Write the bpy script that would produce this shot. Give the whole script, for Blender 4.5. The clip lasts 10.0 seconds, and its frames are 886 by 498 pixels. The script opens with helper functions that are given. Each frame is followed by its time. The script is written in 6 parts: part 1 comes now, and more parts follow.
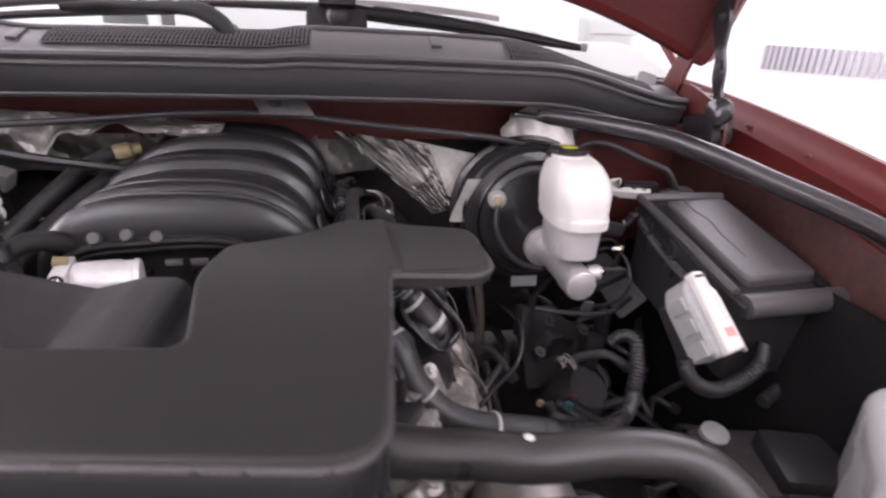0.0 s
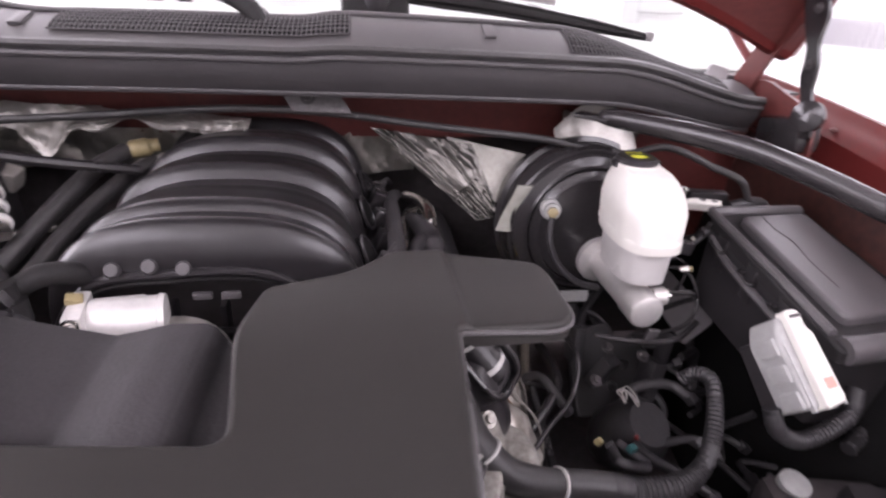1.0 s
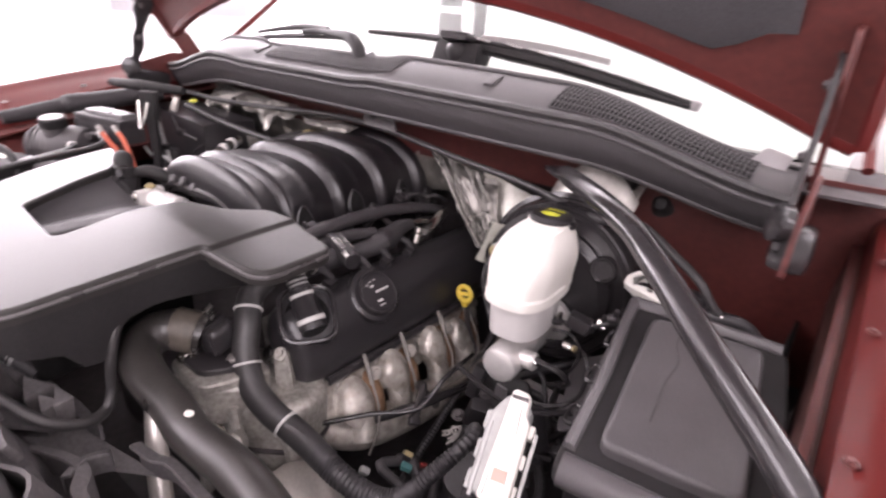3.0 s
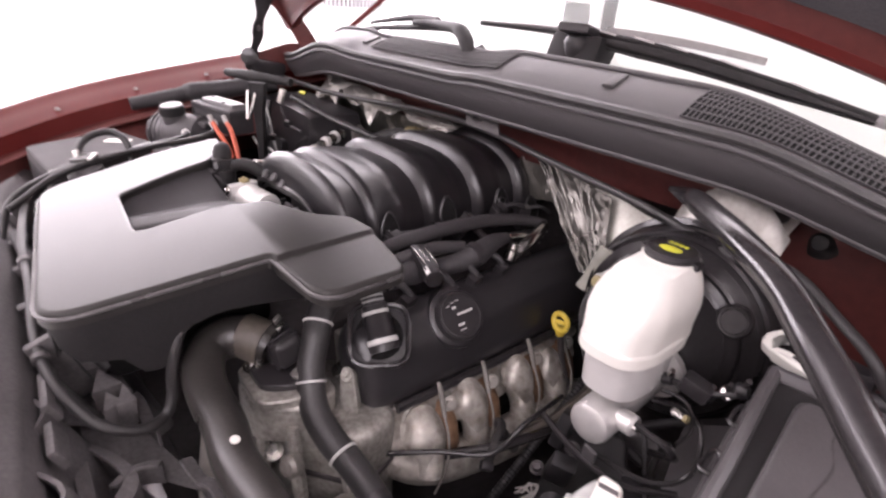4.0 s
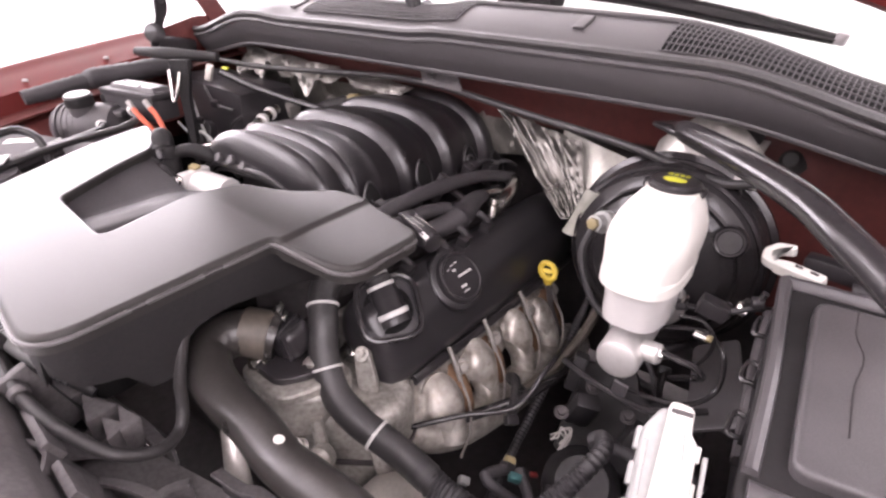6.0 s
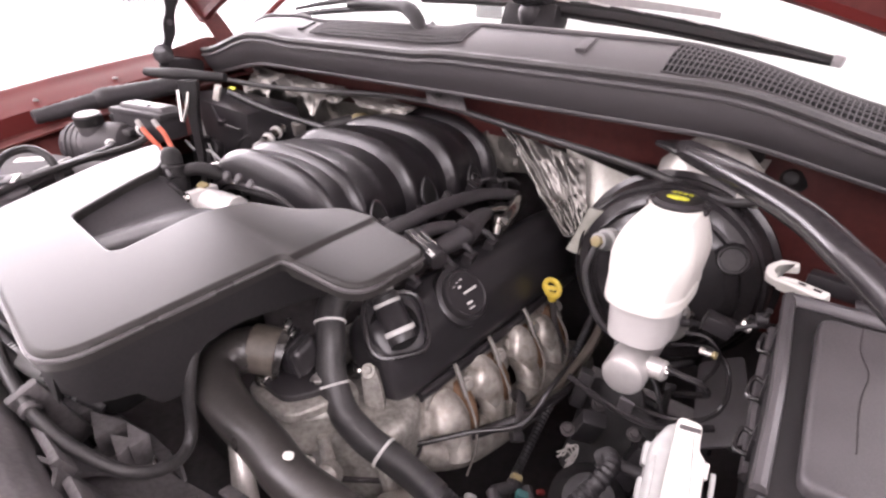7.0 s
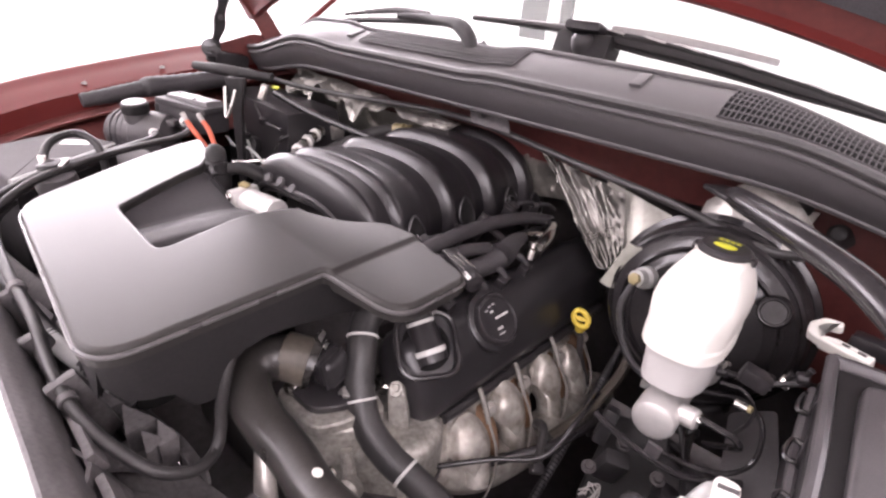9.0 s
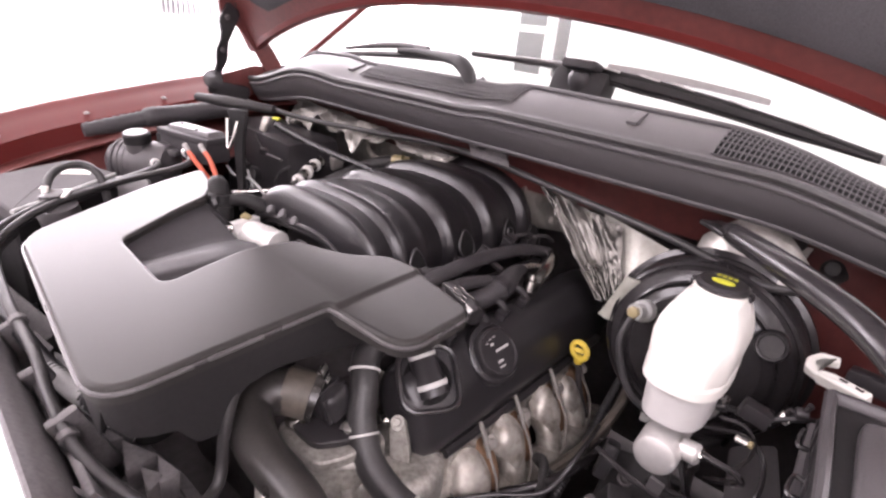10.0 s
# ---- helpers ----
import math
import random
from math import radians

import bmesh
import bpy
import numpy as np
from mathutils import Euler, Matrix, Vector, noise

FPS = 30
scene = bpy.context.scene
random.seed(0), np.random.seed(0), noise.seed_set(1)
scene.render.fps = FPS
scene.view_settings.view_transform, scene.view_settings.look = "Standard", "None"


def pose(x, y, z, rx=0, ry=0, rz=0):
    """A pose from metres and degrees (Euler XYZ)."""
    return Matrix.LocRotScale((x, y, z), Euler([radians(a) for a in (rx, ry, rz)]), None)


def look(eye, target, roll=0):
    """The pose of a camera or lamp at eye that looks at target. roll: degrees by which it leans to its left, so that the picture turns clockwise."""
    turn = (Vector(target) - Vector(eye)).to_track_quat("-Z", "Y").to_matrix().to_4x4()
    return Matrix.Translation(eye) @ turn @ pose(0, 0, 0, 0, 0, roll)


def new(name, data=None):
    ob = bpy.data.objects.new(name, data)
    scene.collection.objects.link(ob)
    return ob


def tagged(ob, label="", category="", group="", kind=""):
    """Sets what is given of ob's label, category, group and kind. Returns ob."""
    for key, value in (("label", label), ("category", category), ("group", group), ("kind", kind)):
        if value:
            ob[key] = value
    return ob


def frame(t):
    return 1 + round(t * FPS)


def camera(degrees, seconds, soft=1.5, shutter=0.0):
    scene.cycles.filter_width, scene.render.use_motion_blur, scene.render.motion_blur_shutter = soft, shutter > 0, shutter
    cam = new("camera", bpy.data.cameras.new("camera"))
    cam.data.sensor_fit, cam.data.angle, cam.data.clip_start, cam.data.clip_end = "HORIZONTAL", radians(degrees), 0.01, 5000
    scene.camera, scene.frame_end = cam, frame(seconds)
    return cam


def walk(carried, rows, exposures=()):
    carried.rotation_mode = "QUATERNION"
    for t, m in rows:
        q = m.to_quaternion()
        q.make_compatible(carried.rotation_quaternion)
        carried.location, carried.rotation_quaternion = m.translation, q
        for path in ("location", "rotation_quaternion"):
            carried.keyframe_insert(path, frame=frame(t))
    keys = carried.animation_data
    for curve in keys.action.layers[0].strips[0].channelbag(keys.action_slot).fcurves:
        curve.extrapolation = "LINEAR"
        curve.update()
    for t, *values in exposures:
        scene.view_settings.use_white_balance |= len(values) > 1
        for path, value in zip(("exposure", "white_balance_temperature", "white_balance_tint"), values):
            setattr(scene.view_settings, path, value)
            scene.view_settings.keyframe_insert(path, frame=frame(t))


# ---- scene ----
cam = camera(78.0, 10.0, 2.4, 0.5)
# seconds, eye x y z, yaw, pitch, lean
PATH = [
    (0, 0.1824, -0.6950, 1.2857, -9.80, -22.78, 2.43),
    (0.5, 0.0885, -0.5995, 1.2977, -14.95, -24.45, 4.63),
    (1, 0.1420, -0.5888, 1.3118, -8.92, -26.10, 3.26),
    (1.5, 0.3568, -0.6053, 1.3289, 11.92, -23.49, 1.19),
    (2, 0.5387, -0.6249, 1.3546, 22.60, -22.01, 0.33),
    (2.2, 0.6211, -0.6697, 1.3571, 23.07, -21.58, -0.28),
    (3.3, 0.7860, -0.4936, 1.3426, 43.81, -24.80, 2.50),
    (3.5, 0.7801, -0.4720, 1.3487, 47.97, -24.87, 0.61),
    (3.7, 0.7764, -0.4537, 1.3425, 49.65, -23.65, 3.19),
    (4, 0.7324, -0.4540, 1.3445, 48.58, -25.22, 4.05),
    (4.5, 0.6226, -0.5427, 1.3506, 39.91, -23.76, 15.53),
    (5, 0.5934, -0.5360, 1.3500, 35.16, -28.46, 11.26),
    (5.5, 0.6344, -0.5189, 1.3223, 38.56, -30.29, 2.42),
    (6, 0.6449, -0.5201, 1.3206, 38.03, -27.77, 1.06),
    (6.2, 0.6468, -0.5227, 1.3213, 37.75, -27.13, 0.90),
    (7.3, 0.6379, -0.5336, 1.3270, 38.28, -25.91, 1.17),
    (7.5, 0.6322, -0.5361, 1.3292, 38.05, -26.29, 1.83),
    (8, 0.6388, -0.5314, 1.3256, 38.22, -27.05, 1.19),
    (8.5, 0.6193, -0.5387, 1.3297, 39.24, -26.09, 3.13),
    (9, 0.6115, -0.5434, 1.3401, 39.52, -25.46, 5.69),
    (9.5, 0.6074, -0.5485, 1.3448, 39.27, -24.08, 5.54),
    (10, 0.6035, -0.5536, 1.3518, 38.94, -22.80, 6.19),
]


def eye(x, y, z, yaw, pitch, lean):
    return pose(x, y, z, 90 + pitch, 0, yaw) @ pose(0, 0, 0, 0, 0, lean)


EXPOSURE = 0.0
STOPS = [(0.0, -0.32), (1.0, -0.02), (1.5, 0.05), (2.0, 0.37), (3.5, 0.05), (4.0, 0.0), (4.5, 0.03), (5.0, 0.28), (5.5, 0.45), (6.0, 0.48), (7.5, 0.35), (8.5, 0.4), (9.0, 0.37), (10.0, 0.33)]
walk(cam, [(t, eye(*row)) for t, *row in PATH], [(t, EXPOSURE + stops, 6500 - 280 * max(0.0, min(1.0, 2.0 - t)), 21) for t, stops in STOPS])

# ---- light: a white photo studio with assumed, unseen soft ceiling banks ----
world = bpy.data.worlds.new("studio_air")
scene.world = world
world.use_nodes = True
world.node_tree.nodes["Background"].inputs[0].default_value = (1.0, 0.98, 0.97, 1)
world.node_tree.nodes["Background"].inputs[1].default_value = 0.3
for lx, ly in ((-7, -7), (7, -7), (-7, 7), (7, 7)):
    bank = bpy.data.lights.new("ceiling_bank", "AREA")
    bank.shape, bank.size, bank.energy, bank.color = "SQUARE", 8.0, 1150, (1.0, 0.955, 0.98)
    new("ceiling_bank", bank).matrix_world = look((lx, ly, 5.9), (lx, ly + 0.001, 0))
# Unseen area light added for the sheen across the intake cover.
sheen_fill = bpy.data.lights.new("side_sheen_fill", "AREA")
sheen_fill.shape, sheen_fill.size, sheen_fill.size_y, sheen_fill.energy, sheen_fill.color = "RECTANGLE", 12.0, 4.5, 2000, (1.0, 0.955, 0.98)
new("side_sheen_fill", sheen_fill).matrix_world = look((-11.0, 3.5, 3.4), (0, 0, 1.4))

# ---- materials ----
def mat(name, color, rough=0.5, metal=0.0, vary=0.15, grain=60.0, bump=0.1, big=6.0, spec=0.5, coat=0.0, other=None, rvary=0.12, dist=0.001):
    """A surface with colour changing at two scales, roughness in patches and fine relief."""
    m = bpy.data.materials.new(name)
    m.use_nodes = True
    n, l = m.node_tree.nodes, m.node_tree.links
    b = n["Principled BSDF"]
    b.inputs["Metallic"].default_value = metal
    b.inputs["Specular IOR Level"].default_value = spec
    b.inputs["Coat Weight"].default_value = coat
    b.inputs["Coat Roughness"].default_value = 0.08
    co = n.new("ShaderNodeTexCoord")
    fine, wide = n.new("ShaderNodeTexNoise"), n.new("ShaderNodeTexNoise")
    for tex, scale, detail in ((fine, grain, 3), (wide, big, 5)):
        tex.inputs["Scale"].default_value, tex.inputs["Detail"].default_value = scale, detail
        l.new(co.outputs["Object"], tex.inputs["Vector"])
    both = n.new("ShaderNodeMath")
    both.operation = "ADD"
    l.new(fine.outputs["Fac"], both.inputs[0]), l.new(wide.outputs["Fac"], both.inputs[1])
    ramp = n.new("ShaderNodeMapRange")
    ramp.inputs["From Min"].default_value, ramp.inputs["From Max"].default_value = 0.6, 1.4
    l.new(both.outputs[0], ramp.inputs["Value"])
    mix = n.new("ShaderNodeMix")
    mix.data_type = "RGBA"
    lo = [c * (1 - vary) for c in color]
    hi = list(other) if other else [min(1, c * (1 + vary)) for c in color]
    mix.inputs["A"].default_value, mix.inputs["B"].default_value = (*lo, 1), (*hi, 1)
    l.new(ramp.outputs[0], mix.inputs["Factor"]), l.new(mix.outputs["Result"], b.inputs["Base Color"])
    rr = n.new("ShaderNodeMapRange")
    rr.inputs["From Min"].default_value, rr.inputs["From Max"].default_value = 0.22, 0.78
    rr.inputs["To Min"].default_value, rr.inputs["To Max"].default_value = max(0.02, rough - rvary), min(1, rough + rvary)
    l.new(wide.outputs["Fac"], rr.inputs["Value"]), l.new(rr.outputs[0], b.inputs["Roughness"])
    if bump:
        bm = n.new("ShaderNodeBump")
        bm.inputs["Strength"].default_value, bm.inputs["Distance"].default_value = bump, dist
        l.new(fine.outputs["Fac"], bm.inputs["Height"]), l.new(bm.outputs[0], b.inputs["Normal"])
    return m


PLASTIC = mat("moulded_black_plastic", (0.03, 0.028, 0.0265), 0.34, vary=0.12, grain=900, bump=0.25, big=5, rvary=0.05, dist=0.0004, spec=0.19)
GLOSSBLACK = mat("smooth_black_plastic", (0.026, 0.0235, 0.025), 0.3, vary=0.05, grain=600, bump=0.08, big=9, rvary=0.012, dist=0.0003, spec=0.4)
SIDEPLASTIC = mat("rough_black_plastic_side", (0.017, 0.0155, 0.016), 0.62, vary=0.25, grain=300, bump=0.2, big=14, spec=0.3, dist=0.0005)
SHROUD = mat("scuffed_shroud_plastic", (0.115, 0.107, 0.108), 0.55, vary=0.35, grain=220, bump=0.2, big=12, spec=0.3)
# Paler than the cover: the bead's highlight is put into the colour.
EDGE = mat("highlight_toned_edge", (0.065, 0.06, 0.061), 0.3, vary=0.2, grain=300, bump=0.05, big=20)
RUNNER = mat("satin_black_manifold_plastic", (0.0145, 0.0128, 0.014), 0.3, vary=0.12, grain=500, bump=0.12, big=9, rvary=0.03, dist=0.0003, spec=0.5)
DULL = mat("dull_grey_plastic_top", (0.075, 0.07, 0.072), 0.7, vary=0.2, grain=300, bump=0.1, big=16, spec=0.15)
VALVE = mat("black_valve_cover_plastic", (0.024, 0.022, 0.0235), 0.31, vary=0.15, grain=500, bump=0.1, big=12, rvary=0.01, dist=0.0004)
RUBBER = mat("black_rubber", (0.03, 0.028, 0.028), 0.48, vary=0.3, grain=220, bump=0.15, big=14)
HOSE = mat("dusty_rubber_hose", (0.032, 0.029, 0.027), 0.33, vary=0.3, grain=260, bump=0.12, big=16)
LOOM = mat("taped_wire_loom", (0.022, 0.02, 0.0215), 0.5, vary=0.4, grain=180, bump=0.4, big=20)
COWL = mat("grey_cowl_plastic", (0.054, 0.0495, 0.051), 0.55, vary=0.12, grain=700, bump=0.2, big=4, dist=0.0004)
# Black that stands in for shade in openings and deep places.
VOID = mat("deep_shade_black", (0.008, 0.0075, 0.0075), 0.8, vary=0.3, grain=200, bump=0.1, spec=0.1)
DARK = mat("mottled_dark_metal", (0.05, 0.043, 0.044), 0.6, vary=0.5, grain=70, bump=0.4, big=9)
BLACKPAINT = mat("black_painted_steel", (0.025, 0.0225, 0.0235), 0.19, vary=0.2, grain=200, bump=0.05, big=8)
RED = mat("dark_red_car_paint", (0.095, 0.0135, 0.012), 0.38, metal=0.0, vary=0.15, grain=900, bump=0.03, big=3, coat=0.04, spec=0.22)
# Copy of the body red with the inner panels' shade put into it.
REDIN = mat("shade_toned_inner_red", (0.085, 0.019, 0.016), 0.5, vary=0.3, grain=90, bump=0.12, big=7)
ALU = mat("cast_aluminium", (0.58, 0.55, 0.51), 0.42, metal=0.75, vary=0.16, grain=220, bump=0.15, big=12)
STEEL = mat("bright_steel", (0.62, 0.6, 0.57), 0.24, metal=1.0, vary=0.15, grain=120, bump=0.08, big=20)
SHIELD = mat("heat_stained_steel_shield", (0.2, 0.165, 0.13), 0.42, metal=0.45, vary=0.4, grain=70, bump=0.3, big=22, other=(0.6, 0.57, 0.52))
LEAD = mat("grimy_plug_lead", (0.17, 0.158, 0.142), 0.5, vary=0.3, grain=120, bump=0.1)
TAPE = mat("matte_black_cloth_tape", (0.032, 0.029, 0.031), 0.62, vary=0.25, grain=300, bump=0.35, big=22)
PALEALU = mat("pale_aluminium_fitting", (0.66, 0.64, 0.62), 0.36, metal=0.2, vary=0.1, grain=140, bump=0.1, big=14)
CASTING = mat("smooth_pale_casting", (0.62, 0.6, 0.58), 0.42, metal=0.55, vary=0.08, grain=140, bump=0.08, big=12)
GRIMYALU = mat("grimy_cast_aluminium", (0.3, 0.28, 0.25), 0.5, metal=0.5, vary=0.4, grain=150, bump=0.5, big=32, other=(0.5, 0.48, 0.44))
RUST = mat("rusty_steel", (0.2, 0.09, 0.04), 0.7, metal=0.3, vary=0.5, grain=80, bump=0.5, big=16, other=(0.32, 0.2, 0.12))
FOIL = mat("crinkled_foil", (0.3, 0.285, 0.26), 0.36, metal=0.9, vary=0.15, grain=130, bump=0.5, big=25, dist=0.002)
FILM = mat("crinkled_silver_film", (0.14, 0.133, 0.122), 0.28, metal=0.8, vary=0.3, grain=60, bump=0.15, big=14)
DULLFOIL = mat("dull_foil_cloth", (0.34, 0.325, 0.3), 0.42, metal=0.6, vary=0.2, grain=160, bump=0.3, big=22, dist=0.001)
PALEFOIL = mat("soft_pale_foil_cloth", (0.36, 0.345, 0.31), 0.36, metal=0.55, vary=0.25, grain=140, bump=0.3, big=18, other=(0.4, 0.39, 0.35))
WHITE = mat("milky_white_plastic", (0.7, 0.68, 0.63), 0.4, vary=0.04, grain=90, bump=0.03, big=10)
MILKY = mat("translucent_fluid_plastic", (0.5, 0.485, 0.47), 0.32, vary=0.06, grain=60, bump=0.03, big=9)
BOOT = mat("grey_rubber_boot", (0.3, 0.285, 0.27), 0.5, vary=0.25, grain=120, bump=0.1)
GREYCONN = mat("grey_connector_plastic", (0.34, 0.34, 0.33), 0.45, vary=0.15, grain=120, bump=0.1)
DUSTY = mat("dusty_black_lid_plastic", (0.069, 0.0635, 0.066), 0.38, vary=0.3, grain=900, bump=0.06, big=14, rvary=0.06, dist=0.0003)
# Body red darkened to hold the shade on the driver-side inner panel.
DARKRED = mat("shade_darkened_red", (0.034, 0.0125, 0.0105), 0.55, vary=0.5, grain=70, bump=0.2, big=6, other=(0.07, 0.022, 0.016))
YELLOW = mat("yellow_plastic", (0.68, 0.5, 0.06), 0.45, vary=0.15, grain=120, bump=0.08)
YELLOWINK = mat("yellow_green_ink", (0.5, 0.5, 0.04), 0.5, vary=0.15, grain=120, bump=0.0)
INK = mat("pale_ink_and_glint", (0.55, 0.54, 0.52), 0.5, vary=0.1, bump=0.0)
TYRE = mat("black_tyre_rubber", (0.022, 0.021, 0.021), 0.7, vary=0.2, grain=200, bump=0.2)
ORANGE = mat("orange_red_cable", (0.52, 0.11, 0.06), 0.45, vary=0.15, grain=100, bump=0.05)
BROWN = mat("dusty_brown_rubber", (0.085, 0.072, 0.058), 0.6, vary=0.3, grain=120, bump=0.2)
TAN = mat("tan_plastic", (0.28, 0.23, 0.12), 0.45, vary=0.2, grain=90, bump=0.1)
GREENGREY = mat("grey_green_insulation", (0.26, 0.255, 0.22), 0.6, vary=0.2, grain=80, bump=0.3)
LINER = mat("grey_felt_liner", (0.066, 0.063, 0.066), 0.95, vary=0.25, grain=500, bump=0.5, big=9, spec=0.1)
STUDIO = mat("white_studio_paint", (0.86, 0.85, 0.84), 0.6, vary=0.02, grain=30, bump=0.02, big=1)
FLOOR = mat("white_studio_floor", (0.84, 0.83, 0.82), 0.35, vary=0.03, grain=40, bump=0.02, big=1)
GREYSTRIPE = mat("grey_stripe_paint", (0.48, 0.47, 0.49), 0.6, vary=0.1, bump=0.0)
DEEPORANGE = mat("orange_plastic", (0.85, 0.55, 0.32), 0.5, vary=0.1, bump=0.0)
LAMPGREY = mat("pale_grey_lamp_plastic", (0.3, 0.29, 0.29), 0.4, vary=0.08, grain=300, bump=0.05)
LENS = mat("milky_lamp_plastic", (0.6, 0.59, 0.58), 0.25, vary=0.06, grain=300, bump=0.04, big=5)
CABIN = mat("pale_cabin_trim", (0.55, 0.53, 0.51), 0.7, vary=0.08, grain=300, bump=0.1)
GREENTINT = mat("grey_green_glass", (0.006, 0.011, 0.009), 0.5, vary=0.15, bump=0.0, spec=0.2)
TEAL = mat("teal_plastic", (0.03, 0.1, 0.1), 0.45, vary=0.15, bump=0.0)
PINK = mat("pale_red_sticker", (0.75, 0.3, 0.25), 0.5, vary=0.1, bump=0.0)


def glass_mat():
    m = bpy.data.materials.new("windscreen_glass")
    m.use_nodes = True
    b = m.node_tree.nodes["Principled BSDF"]
    b.inputs["Base Color"].default_value = (0.9, 0.96, 0.93, 1)
    b.inputs["Roughness"].default_value, b.inputs["IOR"].default_value = 0.02, 1.5
    b.inputs["Transmission Weight"].default_value = 1.0
    return m


GLASS = glass_mat()


# ---- shaping helpers ----
def part(name, bm, material, parent=None, label="", sharp=38):
    """Links a bmesh as one mesh object, under a thing or part if one is given."""
    me = bpy.data.meshes.new(name)
    bmesh.ops.recalc_face_normals(bm, faces=bm.faces[:])
    bm.to_mesh(me)
    bm.free()
    me.materials.append(material)
    me.polygons.foreach_set("use_smooth", [True] * len(me.polygons))
    for f in me.polygons:
        if f.loop_total > 6:
            f.use_smooth = False
    me.set_sharp_from_angle(angle=radians(sharp))
    ob = new(name, me)
    if parent:
        ob.parent = parent
        ob.matrix_parent_inverse = parent.matrix_world.inverted()
    if label:
        ob["label"] = label
    return ob


def thing(name, label, category, at=(0, 0, 0), group="", kind=""):
    ob = new(name)
    ob.empty_display_size = 0.02
    ob.matrix_world = Matrix.Translation(at)
    return tagged(ob, label, category, group, kind)


def solid(name, bm, material, label, category, kind="", group=""):
    """A thing of a single mesh."""
    return tagged(part(name, bm, material), label, category, group, kind)


def spline(pts, n=6):
    """A smooth line through the points."""
    p = [Vector(q) for q in pts]
    p = [2 * p[0] - p[1]] + p + [2 * p[-1] - p[-2]]
    out = []
    for i in range(1, len(p) - 2):
        a, b, c, d = p[i - 1 : i + 3]
        for k in range(n):
            t = k / n
            out.append(0.5 * (2 * b + (c - a) * t + (2 * a - 5 * b + 4 * c - d) * t * t + (3 * b - a - 3 * c + d) * t**3))
    return out + [p[-2]]


def tube(pts, r, seg=12, n=6, bm=None, smooth=True, ribs=0.0, pitch=0.006):
    """A round tube along the points; r one radius or one for each point; ribs for corrugation."""
    bm = bm or bmesh.new()
    line = spline(pts, n) if smooth else [Vector(q) for q in pts]
    if ribs:
        fine = []
        for a, b in zip(line, line[1:]):
            k = max(1, round((b - a).length / (pitch / 2)))
            fine += [a.lerp(b, i / k) for i in range(k)]
        line = fine + [line[-1]]
    m = len(line)
    rad = [r] * m if isinstance(r, (int, float)) else np.interp(np.linspace(0, len(r) - 1, m), range(len(r)), r).tolist()
    side, rings = None, []
    for i, c in enumerate(line):
        ahead = (line[min(i + 1, m - 1)] - line[max(i - 1, 0)]).normalized()
        if side is None:
            side = ahead.orthogonal().normalized()
        side = (side - ahead * side.dot(ahead)).normalized()
        other = ahead.cross(side)
        ri = rad[i] + (ribs if i % 2 else 0)
        rings.append([bm.verts.new(c + ri * (math.cos(a) * side + math.sin(a) * other)) for a in (2 * math.pi * k / seg for k in range(seg))])
    for a, b in zip(rings, rings[1:]):
        for k in range(seg):
            bm.faces.new((a[k], a[(k + 1) % seg], b[(k + 1) % seg], b[k]))
    bm.faces.new(rings[0][::-1]), bm.faces.new(rings[-1])
    return bm


def turned(profile, m=None, seg=28, bm=None):
    """A body of revolution round z from (radius, height) pairs, laid by m."""
    bm = bm or bmesh.new()
    m = m or Matrix()
    rings = [[bm.verts.new(m @ Vector((r * math.cos(a), r * math.sin(a), z))) for a in (2 * math.pi * k / seg for k in range(seg))] for r, z in profile]
    for a, b in zip(rings, rings[1:]):
        for k in range(seg):
            bm.faces.new((a[k], a[(k + 1) % seg], b[(k + 1) % seg], b[k]))
    bm.faces.new(rings[0][::-1]), bm.faces.new(rings[-1])
    return bm


def aim(at, way):
    """A frame at a place whose z axis points along way."""
    return Matrix.Translation(at) @ Vector(way).to_track_quat("Z", "Y").to_matrix().to_4x4()


def box(size, m=None, bevel=0.003, bm=None, taper=1.0, seg=2):
    """A bevelled block centred on m; taper narrows its top."""
    own = bmesh.new()
    bmesh.ops.create_cube(own, size=1)
    for v in own.verts:
        k = taper if v.co.z > 0 else 1
        v.co = Vector((v.co.x * size[0] * k, v.co.y * size[1] * k, v.co.z * size[2]))
    if bevel:
        bmesh.ops.bevel(own, geom=own.edges[:], offset=bevel, segments=seg, affect="EDGES", profile=0.6)
    own.transform(m or Matrix())
    return merge(bm, own)


def merge(bm, own):
    if bm is None:
        return own
    me = bpy.data.meshes.new("piece")
    own.to_mesh(me)
    own.free()
    bm.from_mesh(me)
    bpy.data.meshes.remove(me)
    return bm


def rounded(pts, radius, n=5):
    """The outline with its corners rounded; radius one or one for each corner."""
    out = []
    for i, p in enumerate(pts):
        p, a, b = Vector(p).to_2d(), Vector(pts[i - 1]).to_2d(), Vector(pts[(i + 1) % len(pts)]).to_2d()
        r = radius[i] if isinstance(radius, (list, tuple)) else radius
        u, v = a - p, b - p
        r = min(r, u.length * 0.45, v.length * 0.45)
        s, e = p + u.normalized() * r, p + v.normalized() * r
        if r < 1e-4:
            out.append(p)
            continue
        for k in range(n + 1):
            t = k / n
            out.append(s * (1 - t) ** 2 + 2 * p * t * (1 - t) + e * t * t)
    return out


